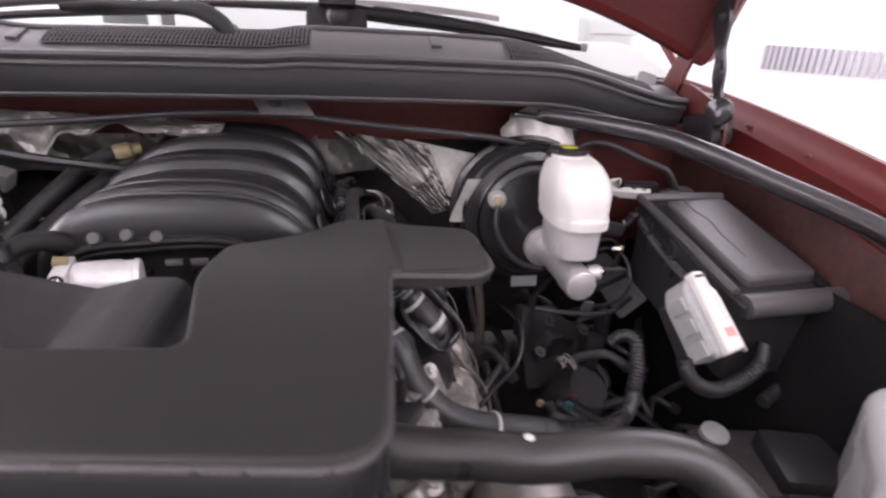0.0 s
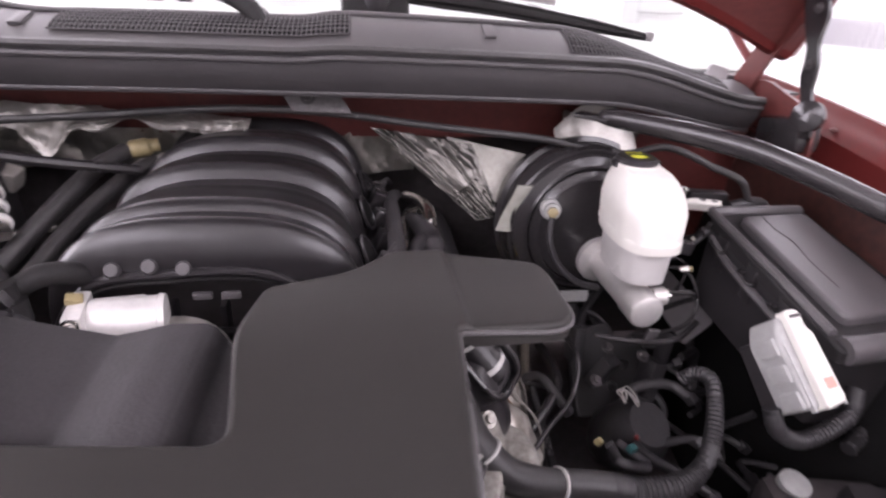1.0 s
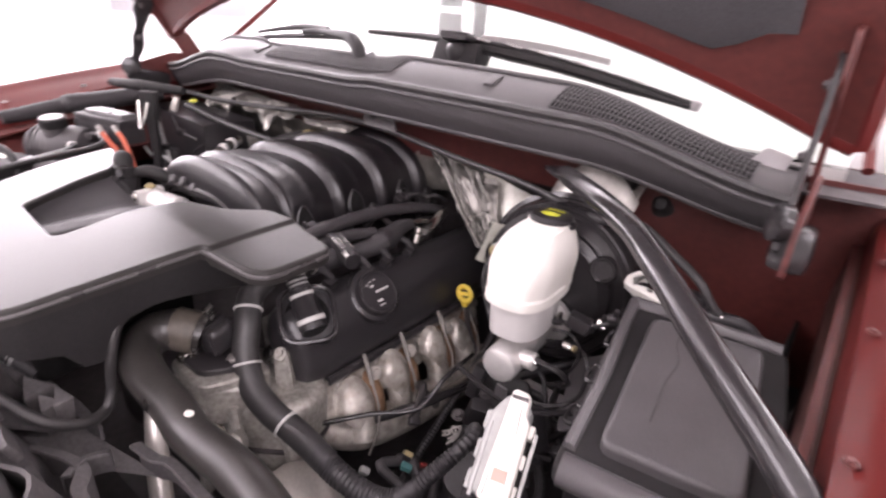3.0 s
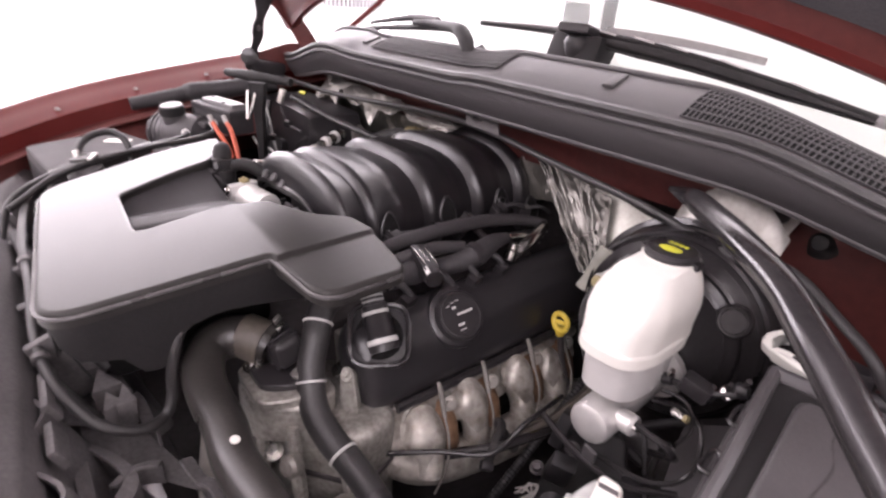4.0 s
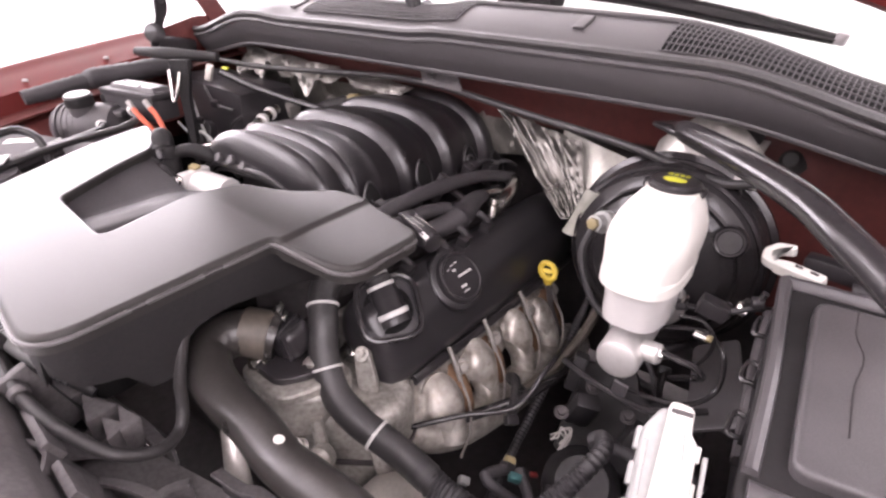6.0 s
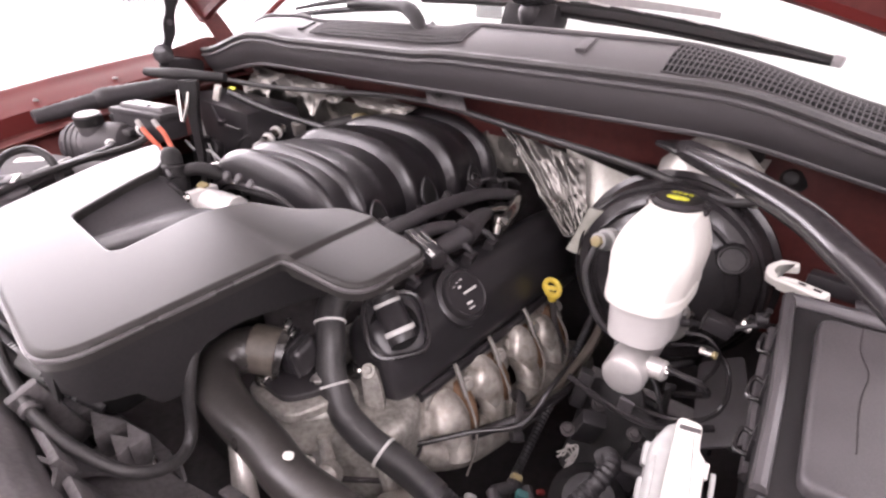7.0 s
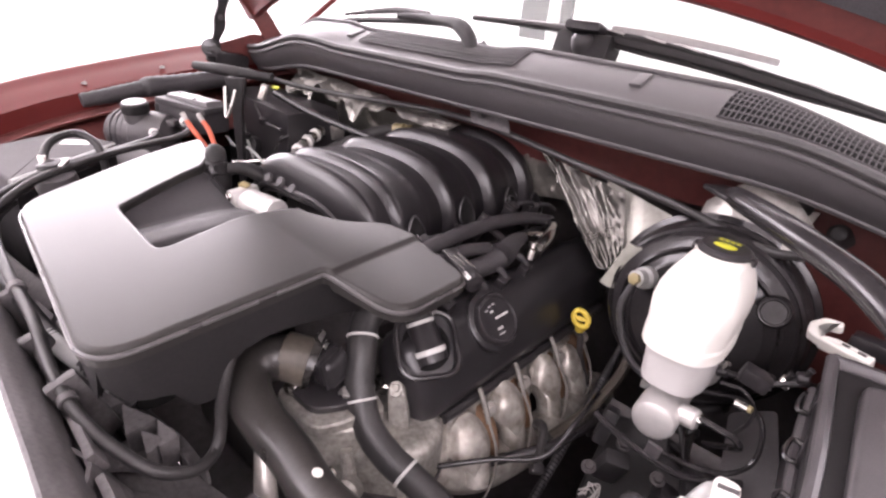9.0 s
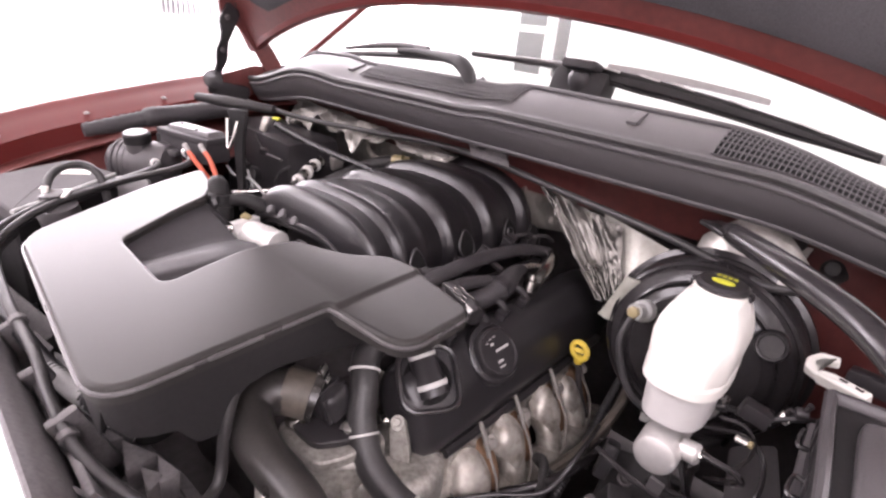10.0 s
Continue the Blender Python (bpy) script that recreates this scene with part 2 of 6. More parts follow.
def slab(outline, z0, z1, bevel=0.004, m=None, bm=None, seg=3, foot=1.0):
    """A plate or body with the outline in plan, rounded along its top edge."""
    own = bmesh.new()
    pts = [Vector(p).to_2d() for p in outline]
    n = len(pts)
    c = sum(pts, Vector((0, 0))) / n
    area = sum(pts[i - 1].cross(pts[i]) for i in range(n))
    bevel = min(bevel, 0.48 * (z1 - z0))
    inward = []
    for i in range(n):
        a, b = (pts[i] - pts[i - 1]).normalized(), (pts[(i + 1) % n] - pts[i]).normalized()
        na, nb = Vector((-a.y, a.x)), Vector((-b.y, b.x))
        mid = (na + nb).normalized()
        inward.append(mid * (1 if area > 0 else -1) / max(0.7, mid.dot(na)))
    rings = [(0.0, z0)]
    if bevel:
        rings.append((0.0, z1 - bevel - 0.0008))
        for k in range(seg + 1):
            a = math.pi / 2 * k / seg
            rings.append((bevel * (1 - math.cos(a)), z1 - bevel * (1 - math.sin(a))))
        rings.append((bevel + 0.0012, z1))
    else:
        rings.append((0.0, z1))
    loops = []
    for j, (d, z) in enumerate(rings):
        loops.append([own.verts.new((*((c + (p - c) * foot if j == 0 else p) + q * d), z)) for p, q in zip(pts, inward)])
    for lo, up in zip(loops, loops[1:]):
        for i in range(n):
            own.faces.new((lo[i], lo[(i + 1) % n], up[(i + 1) % n], up[i]))
    own.faces.new(loops[0][::-1])
    own.faces.new(loops[-1])
    own.transform(m or Matrix())
    return merge(bm, own)


def sheet(f, nu, nv, thick=0.0, bm=None):
    """A surface f(u, v) with u and v from 0 to 1, given a thickness along z or none."""
    own = bmesh.new()
    g = [[own.verts.new(f(i / nu, j / nv)) for j in range(nv + 1)] for i in range(nu + 1)]
    for i in range(nu):
        for j in range(nv):
            own.faces.new((g[i][j], g[i + 1][j], g[i + 1][j + 1], g[i][j + 1]))
    if thick:
        bmesh.ops.recalc_face_normals(own, faces=own.faces[:])
        bmesh.ops.solidify(own, geom=own.faces[:], thickness=thick)
    return merge(bm, own)


def hexbolt(at, way, r=0.006, h=0.006, bm=None):
    m = aim(at, way)
    bm = turned([(r * 1.5, 0), (r * 1.5, 0.0015), (r * 1.45, 0.002)], m, 16, bm)
    return turned([(r, 0.002), (r, h), (r * 0.85, h + 0.001)], m, 6, bm)


# ---- the studio ----
def studio():
    disc = bmesh.new()
    bmesh.ops.create_circle(disc, cap_ends=True, radius=20, segments=96)
    solid("floor", disc, FLOOR, "white glossy studio floor round the car", "floor", "structure")
    ring = bmesh.new()
    for k in range(96):
        a, b = 2 * math.pi * k / 96, 2 * math.pi * (k + 1) / 96
        ring.faces.new([ring.verts.new((20 * math.cos(t), 20 * math.sin(t), z)) for t, z in ((a, 0), (b, 0), (b, 6), (a, 6))])
    bmesh.ops.remove_doubles(ring, verts=ring.verts[:], dist=0.01)
    solid("wall_round", ring, STUDIO, "plain white curved studio wall", "wall", "structure")
    top = bmesh.new()
    bmesh.ops.create_circle(top, cap_ends=True, radius=20, segments=96)
    bmesh.ops.translate(top, verts=top.verts[:], vec=(0, 0, 6))
    solid("ceiling", top, STUDIO, "plain white studio ceiling", "ceiling", "structure")


def barrier(x, y, radius, start, end, height, z=0.0, count=34, wide=0.12):
    """A low curved stage edge with upright grey stripes."""
    stage = thing("striped_barrier", "low white curved barrier with upright grey stripes", "barrier", (x, y, 0))
    body, n = bmesh.new(), 40
    pts = [(math.cos(t), math.sin(t)) for t in np.linspace(radians(start), radians(end), n + 1)]
    for k in range(n):
        (ax, ay), (bx, by) = pts[k], pts[k + 1]
        body.faces.new([body.verts.new((x + radius * px, y + radius * py, h)) for px, py, h in ((ax, ay, 0), (bx, by, 0), (bx, by, z + height), (ax, ay, z + height))])
    bmesh.ops.remove_doubles(body, verts=body.verts[:], dist=0.001)
    bmesh.ops.solidify(body, geom=body.faces[:], thickness=0.12)
    part("panel", body, STUDIO, stage)
    first = None
    for t in np.linspace(radians(start), radians(end), count).tolist():
        m = Matrix.Translation((x + (radius + 0.03) * math.cos(t), y + (radius + 0.03) * math.sin(t), z + height * 0.5)) @ pose(0, 0, 0, 0, 0, math.degrees(t))
        if first is None:
            first = part("stripe", box((0.3, wide, height * 0.86), None, 0.01), GREYSTRIPE, stage)
            first.matrix_world = m
        else:
            o = new("stripe", first.data)
            o.parent, o.matrix_parent_inverse = stage, stage.matrix_world.inverted()
            o.matrix_world = m


def parcel(x, y, z, size, name, label):
    solid(name, box(size, pose(x, y, z + size[2] / 2, 0, 0, 20), 0.03), DEEPORANGE, label, "box")


# ---- car body ----
MID = 0.05


def plan(x):
    """How far back the windscreen base lies across the car."""
    return 0.05 * ((x - MID) / 0.69) ** 2


def step(a, b, t):
    """0 at a, 1 at b, with eased ends."""
    t = min(1, max(0, (t - a) / (b - a)))
    return t * t * (3 - 2 * t)


def wave(x):
    """The shallow dip in the cowl before the passenger seat."""
    return step(0.12, 0.05, x) - step(-0.26, -0.34, x)


def cowl_seal(x):
    side = abs(x - MID)
    return Vector((x, 0.135 + plan(x), 1.2275 - 0.005 * wave(x) - 0.012 * (side / 0.6) ** 2 - 0.042 * step(0.43, 0.69, side)))


def cowl_low(x):
    side = abs(x - MID)
    return Vector((x, 0.16 + plan(x), 1.172 - 0.012 * (side / 0.6) ** 2 - 0.032 * step(0.43, 0.7, side)))


def cowl_back(x):
    side = abs(x - MID)
    return Vector((x, 0.222 + plan(x), 1.264 - 0.009 * wave(x) - 0.012 * (side / 0.5) ** 2 - (0.05 * step(0.36, 0.66, side) if x > MID else 0.045 * step(0.5, 0.7, side))))


def cowl():
    panel = thing("cowl_panel", "grey plastic cowl panel with vents below the windscreen", "cowl panel", (MID, 0.2, 1.2))
    left, right = -0.645, 0.742

    def face(u, v):
        x = left + (right - left) * u
        a, b = cowl_low(x), cowl_seal(x)
        p = a.lerp(b, v)
        p.y -= 0.006 * math.sin(math.pi * v)
        return p

    part("front_face", sheet(face, 80, 6, 0.004), COWL, panel)

    def deck(u, v):
        x = left + (right - left) * u
        a, b = cowl_seal(x), cowl_back(x)
        p = a.lerp(b, v)
        p.y += 0.006 * (1 - v)
        p.z += 0.006 * math.sin(math.pi * v)
        return p

    part("deck", sheet(deck, 90, 6, 0.003), COWL, panel)
    xs = np.linspace(left, right, 40).tolist()
    part("seal", tube([cowl_seal(x) + Vector((0, -0.002, 0.003)) for x in xs], 0.0065, 8, 2), RUBBER, panel, "black rubber bonnet seal")
    part("front_lip", tube([cowl_seal(x) + Vector((0, -0.003, -0.008)) for x in xs], 0.004, 8, 2), COWL, panel)
    part("lower_lip", tube([cowl_low(x) + Vector((0, -0.003, 0.0)) for x in xs], 0.005, 8, 2), COWL, panel)
    part("rear_lip", tube([cowl_back(x) + Vector((0, 0.0, 0.002)) for x in xs], 0.004, 8, 2), COWL, panel, "pale edge of the cowl under the glass")

    part("wiper_well", sheet(lambda u, v: cowl_back(left + (right - left) * u) + Vector((0, 0.004 + (0.09 - 0.066 * step(0.5, 0.66, left + (right - left) * u)) * v, -0.002 - 0.034 * v)), 40, 3, 0.003), RUBBER, panel, "dark trough under the wipers")

    def on(x, v, lift=0.0):
        p = deck((x - left) / (right - left), v)
        return p + Vector((0, -0.35, 0.94)) * lift

    for a, b, v0, v1, fins in ((0.424, 0.69, 0.14, 0.9, 44), (-0.235, 0.124, 0.3, 0.92, 60)):
        # Black sheet on the deck stands in for shade inside the vent.
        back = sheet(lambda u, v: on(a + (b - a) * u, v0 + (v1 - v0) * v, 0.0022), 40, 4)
        grille = part("vent", back, VOID, panel, "black sheet standing in for shade behind a grille")
        bars = bmesh.new()
        for k in range(fins + 1):
            x = a + (b - a) * k / fins
            tube([on(x, v0, 0.0028), on(x, (v0 + v1) / 2, 0.0028), on(x, v1, 0.0028)], 0.0009, 4, 2, bars)
        for k in range(6):
            v = v0 + (v1 - v0) * k / 5
            tube([on(a + (b - a) * i / 12, v, 0.0028) for i in range(13)], 0.0012, 4, 1, bars)
        part("grille", bars, COWL, grille, "fine grey grille bars")
    flap = slab(rounded([(0, 0), (0.024, 0.032), (0.056, 0.024), (0.05, 0.0)], 0.004, 2), -0.002, 0.002, 0.001, Matrix.Translation((0.668, 0.245, 1.186)) @ pose(0, 0, 0, 65, 0, 6))
    part("end_flap", flap, LAMPGREY, panel, "pale grey end flap of the cowl")
    for x in (0.311, -0.275):
        tilt = (on(x, 0.8) - on(x, 0.4)).normalized()
        m = Matrix.Translation(on(x, 0.6, 0.0008)) @ pose(0, 0, 0, math.degrees(math.asin(tilt.z)), 0, 0)
        part("clip", box((0.016, 0.036, 0.005), m, 0.002), COWL, panel)


def wiper(hub, path, r, tip_label):
    w = thing("wiper", tip_label, "wiper", hub, "windscreen wipers")
    part("pivot", turned([(0.02, -0.02), (0.02, 0.004), (0.014, 0.012)], aim(hub, (0, -0.3, 1)), 20), GLOSSBLACK, w)
    arm = part("arm", tube(path, r, 12, 6), SIDEPLASTIC, w)
    return w, arm


def wipers():
    # passenger side: bulky arm knuckle and a blade lying to the far corner
    w, _ = wiper((0.0, 0.232, 1.252), [(0.012, 0.207, 1.244), (-0.004, 0.216, 1.266), (-0.03, 0.226, 1.281), (-0.065, 0.238, 1.286), (-0.16, 0.27, 1.286), (-0.25, 0.29, 1.281)], [0.009, 0.013, 0.013, 0.01, 0.007, 0.006], "black wiper arm and blade resting on the windscreen base")
    part("blade", tube([(-0.08, 0.275, 1.28), (-0.25, 0.295, 1.272), (-0.42, 0.304, 1.256), (-0.533, 0.3, 1.238)], [0.004, 0.006, 0.006, 0.003], 8), RUBBER, w)
    part("bridge", tube([(-0.16, 0.28, 1.292), (-0.26, 0.3, 1.29), (-0.35, 0.306, 1.28), (-0.44, 0.308, 1.266)], [0.006, 0.007, 0.006, 0.004], 8), COWL, w)
    # driver side: mount in the middle with the arm and its spoiler running to the driver's corner
    w, _ = wiper((0.162, 0.3, 1.285), [(0.162, 0.32, 1.3), (0.3, 0.316, 1.291), (0.46, 0.301, 1.271), (0.587, 0.285, 1.248)], [0.006, 0.0045, 0.004, 0.0055], "long black wiper arm over the driver side glass")
    part("cap", box((0.06, 0.035, 0.014), pose(0.162, 0.3, 1.303, -15, 0, 0), 0.004), GLOSSBLACK, w)
    part("spine", tube([(-0.09, 0.33, 1.294), (0.05, 0.33, 1.296), (0.16, 0.32, 1.296), (0.25, 0.325, 1.296)], [0.005, 0.007, 0.008, 0.004], 8), RUBBER, w)
    part("mount", box((0.1, 0.05, 0.05), pose(0.16, 0.315, 1.268, -20, 0, 0), 0.012), SIDEPLASTIC, w)
    line = spline([(0.165, 0.318, 1.301), (0.3, 0.314, 1.292), (0.46, 0.299, 1.272), (0.584, 0.284, 1.249)], 8)
    last = len(line) - 1

    def spoiler(u, v):
        deep = 0.022 * float(np.interp(u, [0, 0.25, 0.7, 1], [0.8, 1.0, 0.75, 0.15]))
        return line[round(u * last)] + Vector((0, -0.012 * v * math.sin(math.pi * min(1, 0.2 + v)) - 0.006 * v, -deep * v))

    def blade(u, v):
        p = Vector((0.19 + 0.25 * u, 0.333 - 0.012 * u, 1.31 - 0.016 * u * u))
        return p + Vector((0, -0.003 * v, -0.013 * v * (1 - 0.4 * u)))

    part("spoiler", sheet(spoiler, last, 5, 0.004), SIDEPLASTIC, w, "dark spoiler along the arm")
    part("blade", sheet(blade, 14, 3, 0.003), GREYCONN, w, "grey blade behind the arm")
    part("end_clip", box((0.012, 0.012, 0.014), pose(0.588, 0.283, 1.249, 0, 12, -8), 0.003), LAMPGREY, w, "pale clip at the arm's end")
    # Reflections along the arm's upper edge, put on as pale strips.
    for k in (2, 6, 9, 13, 18):
        p = line[k]
        part("slot", box((0.034, 0.003, 0.0022), Matrix.Translation(p + Vector((0.006, -0.003, 0.0035))) @ pose(0, 0, 0, 0, 6 + 0.4 * k, -3), 0.0006), INK, w, "pale strip painted as a reflection on the arm")


def screen_at(u, v):
    """The windscreen's surface; u across, v upwards."""
    x = -0.68 + 1.46 * u
    p = cowl_back(x)
    base = Vector((x, p.y + 0.08 - 0.06 * step(0.5, 0.66, x), max(p.z, 1.225) - 0.024))
    bow = 1 - (2 * u - 1) ** 2
    return base + Vector((-(x - MID) * 0.16 * v, 0.62 * v, 0.5 * v)) + Vector((0, -0.06, 0.03)) * bow * v * 0.3


def windscreen():
    ws = thing("window_1", "sloping windscreen glass with bright reflections", "windscreen", (MID, 0.3, 1.25), kind="structure")
    glass = part("pane", sheet(screen_at, 30, 16, 0.005), GLASS, ws)
    glass.visible_shadow = False
    for u, n in ((0.0, "a_pillar"), (1.0, "a_pillar")):
        s = -1 if u == 0 else 1
        part(n, tube([screen_at(u, v) + Vector((0.02 * s, 0, 0)) for v in (0, 0.3, 0.6, 1.0)], 0.007, 10, 3), RED, ws, "dark red windscreen pillar")
    dash = thing("dashboard", "pale dashboard top seen through the windscreen", "dashboard", (MID, 0.6, 1.2), kind="structure")
    part("top_pad", sheet(lambda u, v: Vector((-0.68 + 1.46 * u, 0.3 + 0.55 * v, 1.2 + 0.05 * math.sin(math.pi * v))), 20, 8, 0.02), CABIN, dash)
    # White sheet added behind the glass to keep the windscreen bright; no cabin part.
    part("bulkhead", sheet(lambda u, v: Vector((-1.2 + 2.5 * u, 1.5, 1.0 + 1.2 * v)), 8, 8, 0.02), STUDIO, dash)
    part("pillar", box((0.028, 0.03, 0.5), pose(-0.352, 1.05, 1.4), 0.006), STUDIO, dash, "pale pillar inside the cabin")
    part("crossbar", box((0.13, 0.02, 0.02), pose(-0.42, 1.075, 1.345), 0.004), STUDIO, dash, "pale crossbar inside the cabin")
    part("tinted_panel", box((0.19, 0.01, 0.4), pose(-0.405, 1.09, 1.38), 0.004), GREENTINT, dash, "grey-green tinted glass")


def door_mirror():
    m = thing("door_mirror", "pale grey door mirror on the driver side", "mirror", (0.95, 1.0, 1.2))
    shell = slab(rounded([(0.885, 0.96), (1.045, 0.985), (1.05, 1.05), (0.9, 1.09), (0.87, 1.03)], 0.02, 4), 1.2, 1.325, 0.03, seg=5, foot=0.92)
    part("shell", shell, LENS, m)
    part("seam", tube([(0.884, 0.957, 1.262), (0.96, 0.967, 1.262), (1.046, 0.982, 1.262)], 0.0025, 6, 4), GREYCONN, m)
    part("arm", tube([(0.93, 1.03, 1.215), (0.91, 1.04, 1.17), (0.86, 1.05, 1.12)], [0.03, 0.026, 0.03], 12), LENS, m)


def hood():
    h = thing("hood", "open dark red hood with a grey felt liner", "hood", (MID, 0.2, 1.24))
    slope = radians(60)
    ahead, out = Vector((0, -math.cos(slope), math.sin(slope))), Vector((0, math.sin(slope), math.cos(slope)))

    def edge(x):
        """The rear edge: how far it is set up the slope, from its corners to its middle."""
        s = min(1, abs(x - MID) / 0.72)
        return 0.148 * (1 - s**2.3)

    def under(u, v, lift=0.0, inset=0.0):
        x = -0.68 + 1.46 * u
        d = edge(x) + inset + v * (1.12 - edge(x) - inset)
        return Vector((x, 0.205, 1.235)) + ahead * d + out * (0.03 * math.sin(math.pi * u) + lift)

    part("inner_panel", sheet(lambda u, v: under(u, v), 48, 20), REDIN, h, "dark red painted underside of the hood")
    part("outer_panel", sheet(lambda u, v: under(u, v, 0.035), 40, 16), RED, h)
    part("rear_edge", tube([under(k / 40, 0.0, 0.012) for k in range(41)], 0.014, 8, 2), RED, h, "folded dark red rear edge of the hood")
    for u in (0.0, 1.0):
        part("side_edge", tube([under(u, v, 0.015) for v in np.linspace(0, 1, 9).tolist()], 0.016, 8, 2), RED, h)

    def felt(u, v):
        side = abs(2 * u - 1)
        uu = 0.055 + 0.89 * u
        inset = 0.02 + 0.06 * step(0.86, 1.0, side)
        p = under(uu, 0.02 + 0.93 * v, -0.012 + 0.01 * max(step(0.9, 1, side), step(0.94, 1, abs(2 * v - 1))), inset)
        return p

    part("liner", sheet(felt, 48, 30, 0.004), LINER, h, "grey felt sound liner")
    for side in (-1, 1):
        hinge(side, h)


def hinge(s, lid):
    """Hood hinge on one side; s is +1 on the driver side."""
    x = MID + 0.695 * s
    h = part("hinge", box((0.04, 0.09, 0.05), pose(x + 0.012 * s, 0.135, 1.135, -10, 0, 0), 0.012), BLACKPAINT, lid, "black and dark red hood hinge")
    part("boss", turned([(0.021, 0), (0.021, 0.01), (0.01, 0.013)], aim((x + 0.0 * s, 0.09, 1.17), (-s, -0.5, 0.2)), 22), BLACKPAINT, h)

    def plate(pts, name, material, off):
        bm = slab(rounded(pts, 0.012, 3), -0.003, 0.003, 0.001)
        bm.transform(Matrix(((0, 0, 1, x + off * s), (1, 0, 0, 0), (0, 1, 0, 0), (0, 0, 0, 1))))
        part(name, bm, material, h)

    plate([(0.074, 1.14), (0.104, 1.14), (0.112, 1.19), (0.128, 1.212), (0.13, 1.25), (0.15, 1.285), (0.165, 1.315), (0.135, 1.34), (0.112, 1.3), (0.116, 1.262), (0.102, 1.236), (0.1, 1.2), (0.084, 1.175)], "front_arm", BLACKPAINT, 0.0)
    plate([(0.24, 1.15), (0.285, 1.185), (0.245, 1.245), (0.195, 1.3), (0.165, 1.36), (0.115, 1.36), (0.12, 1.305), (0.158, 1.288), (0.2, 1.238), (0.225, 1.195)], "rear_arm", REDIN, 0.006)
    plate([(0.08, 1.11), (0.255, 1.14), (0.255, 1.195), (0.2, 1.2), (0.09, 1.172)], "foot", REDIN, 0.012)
    for y, z in ((0.13, 1.305), (0.155, 1.335), (0.116, 1.235), (0.21, 1.255)):
        part("bolt", hexbolt((x - 0.004 * s, y, z), (-s, 0, 0), 0.0045, 0.005), DARK, h)


def fender(s):
    """Front wing with its inner edge, drip channel and inner panel; s is +1 on the driver side."""
    f = thing("fender", "dark red front wing with a folded inner flange", "fender", (MID + 0.8 * s, -0.1, 0.9), "front wings")

    inner = 0.105 if s < 0 else 0.06

    def top(u):
        y = 0.42 - 1.0 * u
        z = 1.19 - 0.066 * u - 0.096 * u * u
        x = 0.835 - 0.1 * step(0.62, 1.0, u) * u
        return y, z, x

    def outer(u, v):
        y, z, x = top(u)
        prof = [(-inner, -0.075), (0.005 - inner, -0.035), (-0.67 * inner, -0.022), (-0.043 * inner / 0.105, -0.012), (-0.02 * inner / 0.105, 0.0), (0.012, -0.004), (0.05, -0.05), (0.085, -0.16), (0.1, -0.4)]
        t = v * (len(prof) - 1)
        i = min(int(t), len(prof) - 2)
        a, b = Vector(prof[i]), Vector(prof[i + 1])
        q = a.lerp(b, t - i)
        return Vector((MID + s * (x + q.x), y, z + q.y))

    part("skin", sheet(outer, 30, 24, 0.003), RED, f)
    part("inner_panel", sheet(lambda u, v: Vector((MID + s * (top(u)[2] - inner - 0.01 * math.sin(6 * v)), top(u)[0], top(u)[1] - 0.07 - 0.32 * v)), 20, 10, 0.004), REDIN if s < 0 else DARKRED, f, "red inner panel with shade in its colour")
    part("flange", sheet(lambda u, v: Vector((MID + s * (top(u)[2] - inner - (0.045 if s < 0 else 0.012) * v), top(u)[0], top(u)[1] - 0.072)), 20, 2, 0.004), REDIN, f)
    for u in (0.28, 0.42, 0.58, 0.74):
        y, z, x = top(u)
        part("bolt", hexbolt((MID + s * (x - 0.8 * inner), y, z - 0.024), (0, 0, 1), 0.0035, 0.003), BOOT if s < 0 else REDIN, f)
    if s < 0:
        apron = sheet(lambda u, v: Vector((MID + s * (top(0.3 + 0.5 * u)[2] - inner - 0.005 - 0.1 * v), top(0.3 + 0.5 * u)[0], top(0.3 + 0.5 * u)[1] - 0.074 - 0.075 * v - 0.006 * math.sin(14 * u) * v)), 24, 6, 0.004)
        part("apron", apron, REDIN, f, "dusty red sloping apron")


def firewall():
    wall = thing("wall_firewall", "dark red painted bulkhead behind the engine", "bulkhead", (MID, 0.3, 0.9), kind="structure")
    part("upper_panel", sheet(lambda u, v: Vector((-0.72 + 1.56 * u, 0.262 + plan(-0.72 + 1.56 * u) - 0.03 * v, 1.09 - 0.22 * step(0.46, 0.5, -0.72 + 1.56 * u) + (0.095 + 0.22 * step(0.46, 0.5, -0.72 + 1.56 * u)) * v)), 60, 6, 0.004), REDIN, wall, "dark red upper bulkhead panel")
    part("lower_panel", sheet(lambda u, v: Vector((-0.8 + 1.7 * u, 0.41 - 0.075 * v, 0.6 + 0.5 * v)), 12, 8, 0.004), DARK, wall, "dark lower bulkhead")
    part("ledge", sheet(lambda u, v: Vector((-0.72 + 1.56 * u, 0.17 + plan(-0.72 + 1.56 * u) + 0.2 * v, 1.178 + 0.0 * v)), 20, 3, 0.004), DARK, wall)
    tray = thing("wall_underbody", "dark floor of the engine bay", "underbody", (MID, -0.1, 0.55), kind="structure")
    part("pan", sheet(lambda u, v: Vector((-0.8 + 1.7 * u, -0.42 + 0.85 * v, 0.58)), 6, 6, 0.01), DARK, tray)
    for s in (-1, 1):
        # Wheel houses coloured black in place of the shade on them.
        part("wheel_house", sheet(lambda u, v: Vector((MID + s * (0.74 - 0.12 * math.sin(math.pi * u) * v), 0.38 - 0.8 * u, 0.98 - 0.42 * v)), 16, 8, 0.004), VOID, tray)


